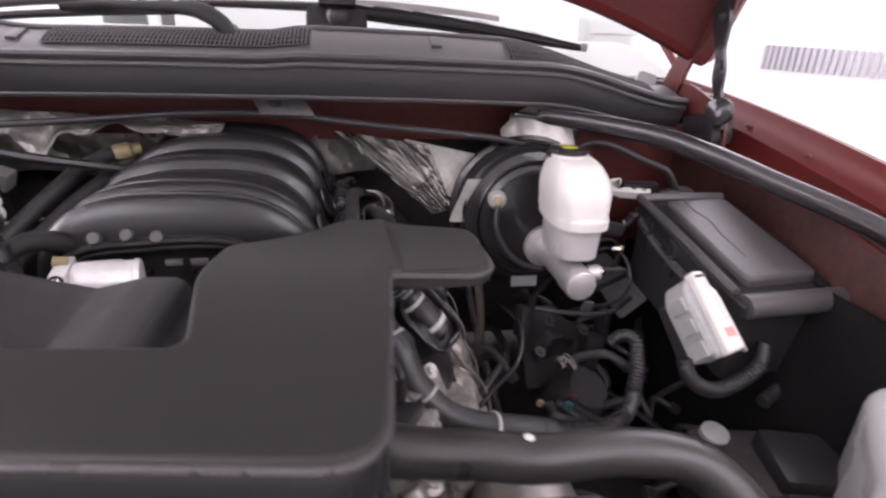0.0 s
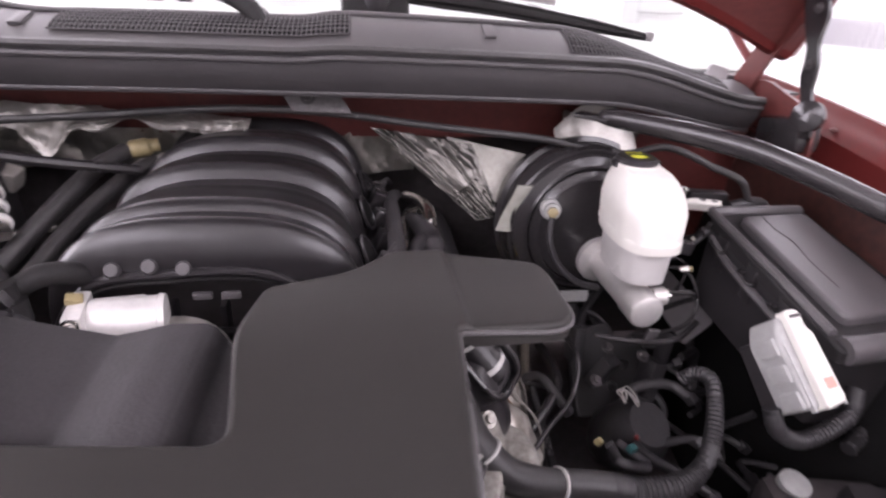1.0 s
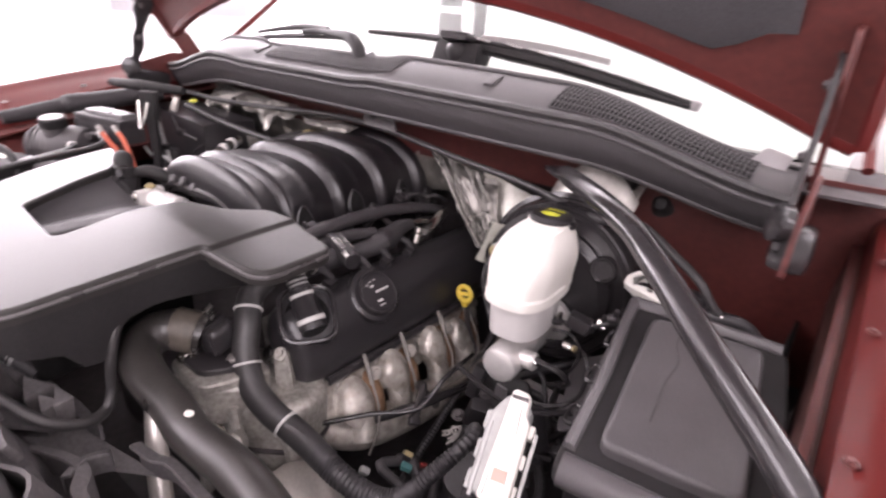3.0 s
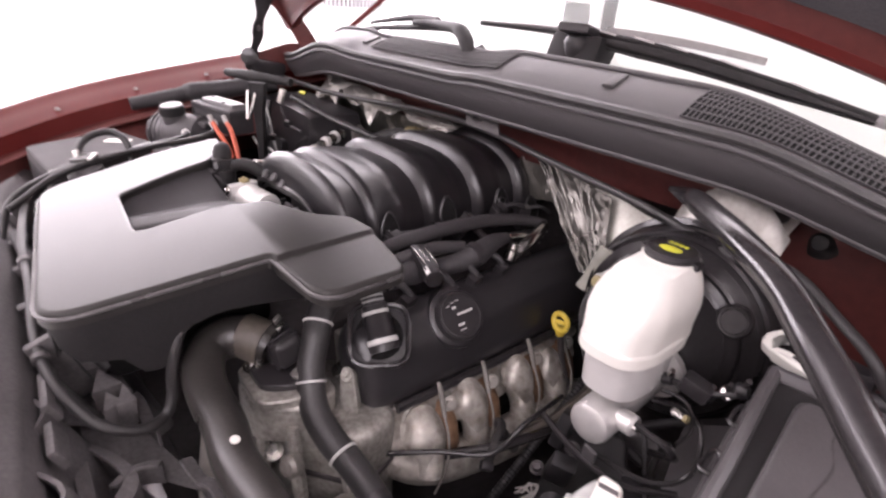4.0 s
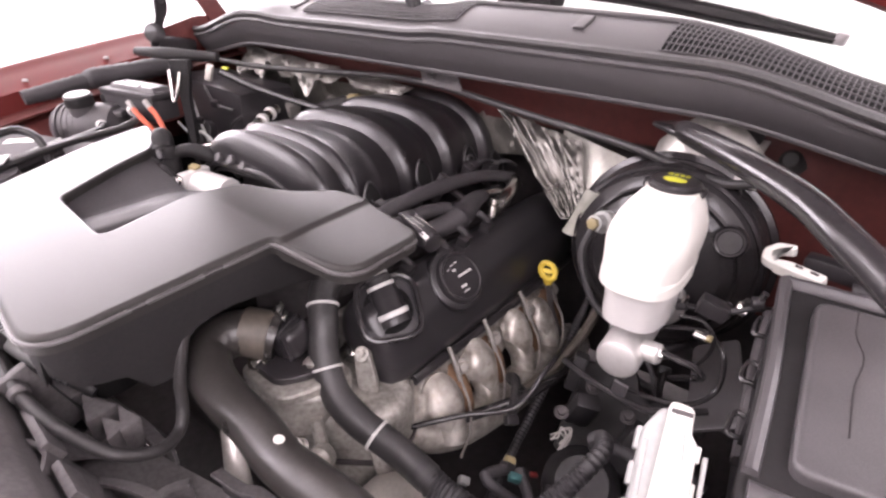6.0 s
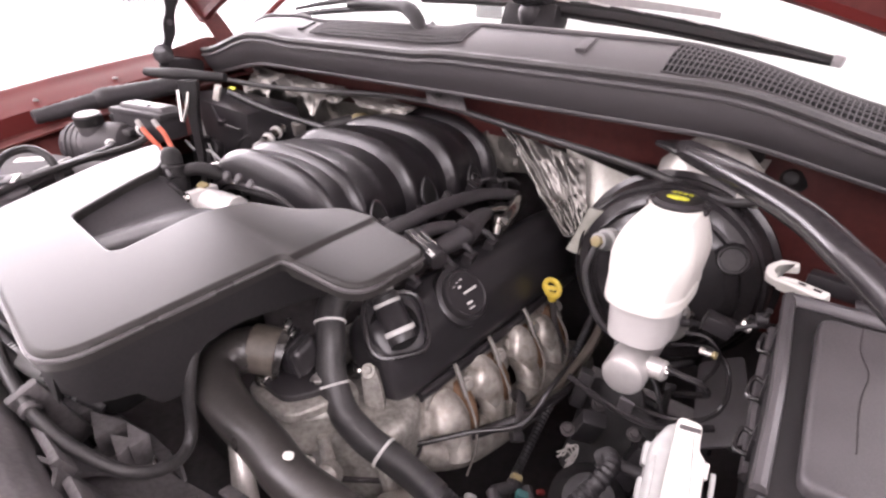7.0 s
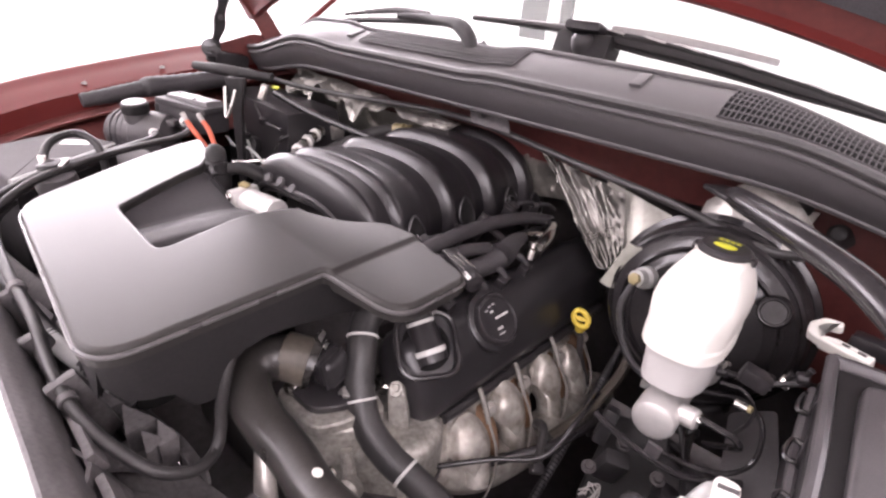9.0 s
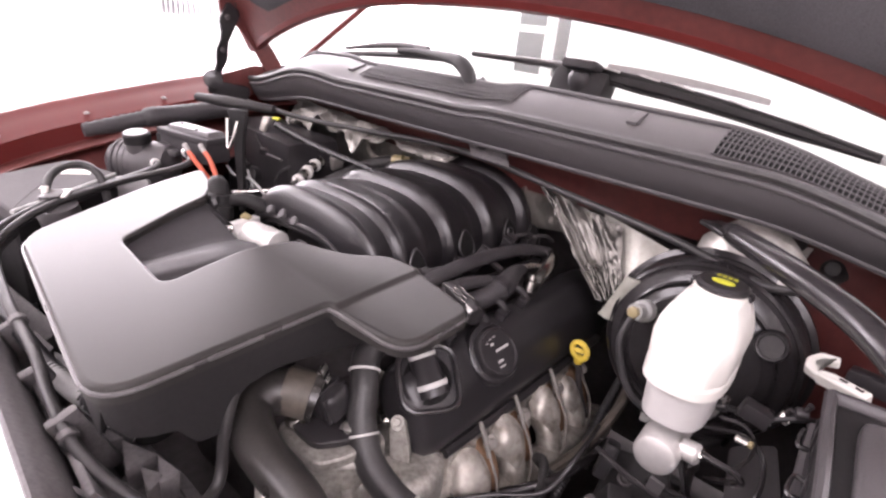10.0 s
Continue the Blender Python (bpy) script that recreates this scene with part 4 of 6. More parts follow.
    up = out.cross(along).normalized()
    base = Matrix(((*along, 0), (*up, 0), (*out, 0), (0, 0, 0, 1))).transposed()
    base.translation = at + out * 0.0108
    for a, b, w, h in ((-0.014, 0.016, 0.006, 0.003), (-0.006, 0.019, 0.006, 0.003), (0.002, 0.02, 0.006, 0.003), (-0.006, 0.012, 0.007, 0.006), (0.008, 0.002, 0.03, 0.006), (-0.004, -0.012, 0.012, 0.006), (-0.004, -0.019, 0.013, 0.003)):
        part("marking", box((w * 0.85, h * 0.5, 0.0008), base @ Matrix.Translation((a, b, 0)), 0), INK, cap, "pale printed mark")
    part("bolt", hexbolt((0.225, -0.166, 0.892), (-0.1, -1, 0.35), 0.009, 0.01), STEEL, v)
    part("bolt", hexbolt((0.282, -0.158, 0.858), (0.3, -1, 0.2), 0.007, 0.008), STEEL, v)
    part("rail_edge", tube([(0.298, -0.13, 0.862), (0.3, 0.05, 0.862), (0.298, 0.28, 0.862)], 0.007, 8, 3), VALVE, v)


def exhaust():
    e = thing("exhaust_manifold", "heat-stained steel exhaust manifold with pressed shields", "exhaust manifold", (0.33, 0.02, 0.74))
    for k, (y, z, g) in enumerate(((-0.1, 0.822, 1.15), (-0.02, 0.838, 1.0), (0.075, 0.84, 0.95), (0.15, 0.825, 0.9))):
        m = aim((0.326, y - 0.004, z - 0.01), (0.82, -0.36, 0.45)) @ Matrix.Diagonal((0.74 * g, 1.18 * g, 0.85, 1))
        dome = turned([(0.034, -0.014), (0.0355, -0.012), (0.0355, -0.001), (0.0335, 0.001), (0.0305, 0.0065), (0.0265, 0.011), (0.02, 0.0145), (0.011, 0.0165), (0.001, 0.017)], m, 34)
        for q in dome.verts:
            w = noise.noise(q.co * 40) + 0.35 * abs(noise.noise(q.co * 120))
            q.co += Vector((0.003, -0.001, 0.0015)) * w
        bmesh.ops.bisect_plane(dome, geom=dome.verts[:] + dome.edges[:] + dome.faces[:], plane_co=m @ Vector((-0.017, -0.012, 0)), plane_no=m.to_3x3() @ Vector((0.85, 0.5, 0)), clear_inner=True)
        bmesh.ops.solidify(dome, geom=dome.faces[:], thickness=0.0012)
        shield = part("heat_shield", dome, SHIELD, e, "bulged and dented steel heat shield")
        part("tab", box((0.012, 0.02, 0.003), m @ pose(-0.03, 0.012, 0.0, 0, 10, 30), 0.001), SHIELD, shield)
        part("branch", tube([(0.3, y + 0.012, 0.815), (0.33, y + 0.004, 0.8), (0.345, y - 0.005, 0.77)], [0.019, 0.019, 0.018], 14), SHIELD, e, "stained steel branch pipe")
        part("plug_boot", tube([(0.302, y + 0.034, 0.878), (0.316, y + 0.03, 0.862), (0.33, y + 0.025, 0.842)], [0.003, 0.0042, 0.0032], 10), LEAD, e, "grey spark plug boot")
        part("plug_lead", tube([(0.33, y + 0.025, 0.845), (0.352, y + 0.016, 0.82), (0.362, y + 0.004, 0.79), (0.36, y - 0.01, 0.755)], 0.0018, 8), LEAD, e, "thin grey plug lead")
        part("port", tube([(0.29, y + 0.04, 0.83), (0.315, y + 0.04, 0.81), (0.33, y + 0.035, 0.76)], 0.018, 12), RUST, e, "rusty exhaust port")
        part("bolt", hexbolt((0.315, y + 0.045, 0.845), (0.8, -0.3, 0.4), 0.007, 0.008), ALU, e)
    part("flange_strip", sheet(lambda u, v: Vector((0.292 + 0.022 * v + 0.004 * math.sin(40 * u), -0.15 + 0.37 * u, 0.862 - 0.05 * v - 0.012 * abs(math.sin(12.5 * u)) * v)), 60, 6, 0.003), SHIELD, e, "stained flange strip under the valve cover")
    part("log", tube([(0.29, -0.16, 0.795), (0.325, -0.09, 0.765), (0.345, 0.05, 0.755), (0.345, 0.2, 0.75), (0.34, 0.27, 0.7)], [0.018, 0.028, 0.03, 0.03, 0.026], 14), SHIELD, e, "stained steel collector pipe")
    part("front_elbow", tube([(0.27, -0.16, 0.81), (0.285, -0.175, 0.795), (0.3, -0.17, 0.77)], [0.014, 0.018, 0.016], 12), RUST, e, "brown rusty elbow")
    part("rear_tube", tube([(0.37, 0.02, 0.78), (0.39, 0.1, 0.8), (0.4, 0.17, 0.84), (0.39, 0.22, 0.88)], 0.008, 8), BROWN, e)
    web = slab(rounded([(0.19, 0.935), (0.212, 0.93), (0.258, 0.855), (0.278, 0.835), (0.25, 0.79), (0.2, 0.84)], 0.008, 3), -0.008, 0.008, 0.003)
    for q in web.verts:
        q.co.z += 0.004 * noise.noise(Vector((q.co.x * 60, q.co.y * 60, 3)))
    web.transform(Matrix(((1, 0, 0, 0), (0, 0, -1, -0.15), (0, 1, 0, 0), (0, 0, 0, 1))))
    w = thing("head_casting", "pale stained casting at the front of the cylinder head", "casting", (0.23, -0.15, 0.79))
    part("web", web, GRIMYALU, w)
    fin = slab(rounded([(0.0, 0.0), (0.018, 0.006), (0.03, -0.03), (0.036, -0.075), (0.018, -0.085), (0.006, -0.04)], 0.006, 3), -0.004, 0.004, 0.0015, Matrix.Translation((0.252, -0.182, 0.915)) @ pose(0, 0, 0, 78, 0, 24))
    part("fin", fin, GRIMYALU, w, "pale angled bracket plate")
    part("boss", turned([(0.009, -0.01), (0.009, 0.004), (0.0075, 0.006)], aim((0.262, -0.178, 0.912), (0.3, -0.7, 0.6)), 16), GRIMYALU, w)
    part("bolt", hexbolt((0.2625, -0.18, 0.917), (0.3, -0.7, 0.6), 0.0055, 0.006), GRIMYALU, w)
    part("bolt", hexbolt((0.274, -0.2, 0.86), (0.3, -0.7, 0.6), 0.007, 0.008), STEEL, w)
    part("stud", tube([(0.285, -0.19, 0.85), (0.3, -0.2, 0.835)], [0.006, 0.008], 10, 2), STEEL, w, "short bright stud")
    for x, z in ((0.222, 0.9), (0.25, 0.85), (0.226, 0.84)):
        part("bolt", hexbolt((x, -0.158, z), (0, -1, 0.1), 0.0065, 0.007), STEEL, w)
    solid("cylinder_head", box((0.1, 0.4, 0.12), pose(0.23, 0.045, 0.82, 0, 35, 0), 0.012), GRIMYALU, "cast aluminium cylinder head", "engine block")
    solid("engine_block", box((0.38, 0.5, 0.36), pose(-0.02, 0.03, 0.75), 0.03), DARK, "dark engine block below the manifold", "engine block")


def front_drive():
    f = thing("timing_cover", "cast aluminium front engine cover and pump housing", "engine front", (0.22, -0.22, 0.75))
    part("housing", slab(rounded([(0.16, -0.25), (0.24, -0.265), (0.33, -0.2), (0.31, -0.13), (0.16, -0.14)], 0.03, 4), 0.7, 0.872, 0.014), GRIMYALU, f)
    part("pump_neck", slab(rounded([(0.17, -0.285), (0.235, -0.29), (0.275, -0.235), (0.262, -0.19), (0.2, -0.19)], 0.02, 4), 0.85, 0.9, 0.006), GRIMYALU, f)
    cover = part("thermostat", box((0.036, 0.036, 0.036), pose(0.21, -0.236, 0.946, 8, -10, 12), 0.01, seg=3), VALVE, f, "black thermostat housing")
    for k in range(3):
        part("rib", box((0.004, 0.038, 0.034), pose(0.2 + 0.01 * k, -0.236, 0.949, 8, -10, 12), 0.0015), VALVE, cover)
    part("collar", turned([(0.0255, -0.017), (0.0275, -0.015), (0.0275, 0.013), (0.0265, 0.015)], aim((0.182, -0.259, 0.9525), (1, 0.75, -0.25)), 28), BROWN, f, "dusty brown hose collar")
    for dx, dz in ((0.0, 0.0), (0.007, 0.006), (0.014, -0.002)):
        part("clamp_tab", box((0.005, 0.012, 0.009), pose(0.19 + dx, -0.236, 0.974 + dz, 20, 15, 30), 0.001), STEEL, f, "bright clamp tab")
    part("flange", slab(rounded([(0.17, -0.272), (0.23, -0.274), (0.252, -0.237), (0.235, -0.2), (0.175, -0.205)], 0.012, 3), 0.912, 0.92, 0.002), GLOSSBLACK, f, "black flange under the thermostat")
    part("flange_plate", slab(rounded([(0.168, -0.282), (0.248, -0.286), (0.266, -0.242), (0.247, -0.195), (0.17, -0.2)], 0.015, 3), 0.9, 0.9115, 0.003), GRIMYALU, f, "cast plate under the black flange")
    for p in ((0.237, -0.23, 0.919), (0.186, -0.266, 0.919), (0.255, -0.275, 0.84), (0.3, -0.2, 0.86)):
        part("bolt", hexbolt(p, (0.2, -0.3, 1), 0.008, 0.009), STEEL, f)
    for a, b in (((0.265, -0.255, 0.875), (0.3, -0.262, 0.74)), ((0.225, -0.275, 0.875), (0.235, -0.285, 0.74)), ((0.305, -0.215, 0.87), (0.335, -0.21, 0.74))):
        part("rib", tube([a, Vector(a).lerp(Vector(b), 0.5), b], [0.007, 0.009, 0.009], 8, 3), GRIMYALU, f)
    part("drain_boss", turned([(0.014, 0), (0.014, 0.012), (0.01, 0.016), (0.004, 0.016)], aim((0.285, -0.262, 0.84), (0.3, -1, 0.3)), 18), GRIMYALU, f)
    part("gasket", slab(rounded([(0.165, -0.255), (0.24, -0.27), (0.335, -0.2), (0.31, -0.125), (0.165, -0.135)], 0.03, 4), 0.8, 0.806, 0.001), DARK, f, "dark gasket line")
    a = thing("alternator", "ribbed aluminium alternator low at the front", "alternator", (0.36, -0.27, 0.7))
    part("case", turned([(0.03, -0.05), (0.055, -0.045), (0.062, -0.02), (0.062, 0.025), (0.052, 0.045), (0.02, 0.05)], aim((0.37, -0.25, 0.76), (0, 1, 0)), 26), ALU, a)
    part("pulley", turned([(0.028, 0), (0.03, 0.004), (0.026, 0.008), (0.03, 0.012), (0.026, 0.016), (0.03, 0.02), (0.026, 0.024)], aim((0.37, -0.31, 0.76), (0, -1, 0)), 26), DARK, a)
    b = thing("belt_tensioner", "pale metal bracket arm beside the hose", "bracket", (0.19, -0.36, 0.8))
    part("arm", tube([(0.225, -0.33, 0.9), (0.25, -0.345, 0.85), (0.28, -0.36, 0.79), (0.29, -0.36, 0.72)], [0.01, 0.013, 0.013, 0.012], 10), ALU, b)
    part("link", tube([(0.12, -0.38, 0.86), (0.15, -0.39, 0.83), (0.17, -0.39, 0.8)], 0.007, 8), STEEL, b)


def hose(name, pts, r, material, label, category="hose", rings=(), ringmat=None, **kw):
    h = thing(name, label, category, pts[0])
    part("tube", tube(pts, r, 16, 8, **kw), material, h)
    for at, way, rr, w in rings:
        part("clamp", turned([(rr, -w), (rr + 0.001, -w + 0.0005), (rr + 0.001, w - 0.0005), (rr, w)], aim(at, way), 24), ringmat or STEEL, h, "thin metal hose clamp")
    return h


def hoses():
    big = hose("radiator_hose", [(0.2, -0.245, 0.947), (0.185, -0.256, 0.952), (0.17, -0.272, 0.955), (0.163, -0.291, 0.954), (0.171, -0.312, 0.949), (0.2, -0.326, 0.944), (0.24, -0.332, 0.939), (0.285, -0.334, 0.935), (0.335, -0.341, 0.931), (0.42, -0.338, 0.928), (0.49, -0.35, 0.915), (0.53, -0.385, 0.88), (0.55, -0.42, 0.83)], [0.0255] * 4 + [0.0245, 0.0235, 0.0225, 0.022, 0.0215, 0.022, 0.0225, 0.023, 0.023], HOSE, "thick dusty black rubber radiator hose")
    part("paint_dot", turned([(0.005, 0), (0.005, 0.001), (0.003, 0.0014)], aim((0.327, -0.338, 0.9533), (0.1, 0.12, 1)), 14), WHITE, big, "small white paint dot")
    hose("heater_hose", [(0.208, -0.158, 0.998), (0.206, -0.181, 0.98), (0.226, -0.202, 0.955), (0.241, -0.217, 0.925), (0.27, -0.229, 0.895), (0.305, -0.229, 0.876), (0.336, -0.223, 0.864), (0.365, -0.221, 0.857), (0.4, -0.222, 0.85)], [0.016, 0.0172, 0.0172, 0.017, 0.017, 0.017, 0.0165, 0.0165, 0.016], RUBBER, "black coolant hose with pale clamps", rings=(((0.215, -0.192, 0.969), (0.6, -0.6, -0.75), 0.0178, 0.0016), ((0.328, -0.225, 0.867), (1, 0.15, -0.4), 0.0175, 0.0018), ((0.25, -0.222, 0.915), (0.6, -0.3, -0.75), 0.0178, 0.0014)), ringmat=INK)
    hose("corrugated_hose", [(0.385, -0.222, 0.855), (0.42, -0.222, 0.845), (0.47, -0.217, 0.843), (0.502, -0.203, 0.857), (0.519, -0.182, 0.88), (0.533, -0.152, 0.902), (0.538, -0.13, 0.911), (0.53, -0.112, 0.905), (0.52, -0.105, 0.89)], [0.0145, 0.014, 0.0125, 0.0105, 0.009, 0.0085, 0.008, 0.0075, 0.007], LOOM, "black corrugated hose looping up", ribs=0.0015)
    hose("wiring_loop", [(0.575, -0.185, 0.915), (0.585, -0.195, 0.89), (0.629, -0.19, 0.868), (0.687, -0.177, 0.885), (0.705, -0.16, 0.91)], 0.009, LOOM, "ribbed black wiring conduit below the connector", "conduit", ribs=0.0012)
    hose("wiring_loop", [(0.745, -0.12, 0.935), (0.757, -0.127, 0.905), (0.79, -0.12, 0.86), (0.765, -0.145, 0.835), (0.72, -0.17, 0.825)], 0.0085, LOOM, "black wiring conduit beside the fuse box", "conduit", ribs=0.0012)
    hose("transmission_line", [(0.3, -0.13, 0.772), (0.345, -0.085, 0.795), (0.392, -0.04, 0.82), (0.405, 0.0, 0.822), (0.41, 0.06, 0.81), (0.41, 0.12, 0.8)], 0.007, BLACKPAINT, "black metal pipe beside the exhaust", "pipe")
    hose("steering_shaft", [(0.4, -0.12, 0.68), (0.395, -0.05, 0.72), (0.385, 0.09, 0.79), (0.38, 0.2, 0.86)], 0.0055, LOOM, "dark ribbed steering shaft", "shaft", ribs=0.0012)
    hose("silver_pipe", [(0.262, -0.15, 0.8), (0.28, -0.165, 0.805), (0.3, -0.165, 0.81), (0.312, -0.16, 0.815), (0.36, -0.11, 0.828), (0.406, -0.063, 0.835), (0.42, -0.023, 0.872), (0.41, 0.06, 0.866)], 0.0034, BLACKPAINT, "glossy dark steel pipe rising from the engine", "pipe")
    # loom and fuel rail between manifold and valve cover
    hose("fuel_rail_loom", [(0.172, -0.13, 1.005), (0.176, -0.07, 1.022), (0.178, -0.01, 1.028), (0.178, 0.06, 1.028), (0.178, 0.13, 1.022), (0.18, 0.19, 1.012), (0.19, 0.25, 0.995)], [0.009, 0.01, 0.0105, 0.0105, 0.01, 0.0095, 0.009], TAPE, "thick black wiring loom along the manifold", "wiring")
    loom = hose("injector_loom", [(0.19, -0.13, 0.985), (0.208, -0.09, 0.992), (0.214, -0.05, 0.997), (0.212, -0.01, 0.991), (0.222, 0.03, 0.995), (0.226, 0.06, 1.002), (0.216, 0.1, 1.006), (0.206, 0.14, 1.0)], [0.009, 0.014, 0.017, 0.013, 0.015, 0.0175, 0.013, 0.009], TAPE, "lumpy taped black wiring beside the valve cover", "wiring")
    part("cuff", turned([(0.0165, -0.007), (0.0185, -0.006), (0.0185, 0.006), (0.0165, 0.007)], aim((0.225, 0.055, 1.001), (-0.1, 1, 0.25)), 18), GLOSSBLACK, loom)
    part("second_lead", tube([(0.185, -0.12, 1.0), (0.196, -0.06, 1.012), (0.2, 0.0, 1.015), (0.212, 0.045, 1.012)], [0.007, 0.009, 0.01, 0.008], 10), TAPE, loom)
    for y, dx in ((-0.085, 0.0), (-0.02, 0.008), (0.028, 0.006), (0.085, 0.004)):
        branch = part("branch", tube([(0.214, y, 0.994), (0.23 + dx, y + 0.008, 0.992), (0.24 + dx, y + 0.014, 0.98), (0.238 + dx, y + 0.012, 0.964)], [0.006, 0.0052, 0.0045, 0.004], 8), TAPE, loom)
        part("plug", box((0.016, 0.02, 0.02), pose(0.238 + dx, y + 0.012, 0.972, 10, 20, 12), 0.003), GLOSSBLACK, branch)
    coil = thing("harness_plug", "glossy black harness plug with bright clip edges", "connector", (0.223, -0.036, 0.985))
    lay = pose(0.223, -0.036, 1.012, 0, 8, -17)
    part("body", box((0.064, 0.024, 0.022), lay, 0.004), GLOSSBLACK, coil)
    part("collar", turned([(0.011, -0.005), (0.0125, -0.004), (0.0125, 0.004), (0.011, 0.005)], lay @ Matrix.Translation((0.035, 0, 0)) @ pose(0, 0, 0, 0, 90, 0), 16), GLOSSBLACK, coil)
    for y, w in ((-0.0085, 0.9), (-0.001, 0.55), (0.0075, 0.75)):
        part("clip_edge", box((0.071 * 0.7 * w, 0.0016, 0.0012), lay @ Matrix.Translation((0.002 * y / 0.0085, y, 0.0114)) @ pose(0, 0, 0, 0, 0, 4), 0.0003), STEEL, coil, "bright clip edge")
    part("bright_end", box((0.014, 0.006, 0.002), lay @ Matrix.Translation((0.030, -0.009, 0.0095)) @ pose(0, 0, 0, 30, 0, 0), 0.0005), PALEALU, coil, "bright steel end clip")
    rail = thing("fuel_rail", "shiny steel fuel rail with fittings", "pipe", (0.2, 0.1, 0.98))
    part("pipe", tube([(0.19, -0.12, 0.99), (0.195, 0.05, 0.995), (0.2, 0.16, 0.995), (0.225, 0.2, 0.99)], 0.006, 10), STEEL, rail)
    part("elbow", tube([(0.235, 0.13, 0.985), (0.235, 0.165, 1.0), (0.225, 0.2, 1.005), (0.205, 0.23, 1.0)], [0.0105, 0.0105, 0.01, 0.009], 12), STEEL, rail)
    part("fitting", turned([(0.011, 0), (0.011, 0.016), (0.008, 0.018), (0.008, 0.026)], aim((0.232, 0.125, 0.978), (0, 0.3, 1)), 16), STEEL, rail)
    part("front_fitting", tube([(0.19, -0.115, 1.005), (0.21, -0.1, 1.01), (0.235, -0.1, 1.0)], [0.007, 0.009, 0.008], 12), STEEL, rail)
    # black cable sagging across the bulkhead
    hose("bulkhead_cable", [(-0.66, 0.17, 1.12), (-0.45, 0.185, 1.115), (-0.25, 0.195, 1.125), (-0.1, 0.197, 1.137), (0.0, 0.197, 1.141), (0.1, 0.196, 1.137), (0.25, 0.19, 1.122), (0.4, 0.18, 1.11), (0.52, 0.17, 1.092), (0.585, 0.15, 1.108), (0.649, 0.125, 1.086), (0.683, 0.105, 1.073), (0.705, 0.108, 1.045), (0.73, 0.118, 1.025)], 0.0055, RUBBER, "long black cable across the bulkhead", "cable")


def dipstick():
    d = thing("dipstick", "yellow ring-handled oil dipstick", "dipstick", (0.33, 0.16, 0.8))
    ring = [(0.322 + 0.0125 * math.cos(a), 0.157 + 0.0055 * math.sin(a), 0.9 + 0.0095 * math.sin(a) - 0.004 * math.cos(a)) for a in np.linspace(0, 2 * math.pi, 15).tolist()]
    part("ring", tube(ring, 0.0045, 8, 3), YELLOW, d)
    part("web", turned([(0.01, -0.002), (0.011, 0.0), (0.01, 0.002)], aim((0.322, 0.157, 0.9), (0.1, -0.85, 0.5)) @ Matrix.Diagonal((0.9, 0.35, 1, 1)), 16), YELLOW, d)
    part("stem", turned([(0.007, 0), (0.008, 0.006), (0.006, 0.012)], aim((0.323, 0.16, 0.878), (0, -0.2, 1)), 12), YELLOW, d)
    part("tube", tube([(0.324, 0.16, 0.876), (0.332, 0.165, 0.83), (0.36, 0.17, 0.76), (0.38, 0.16, 0.7)], 0.005, 8), DARK, d)


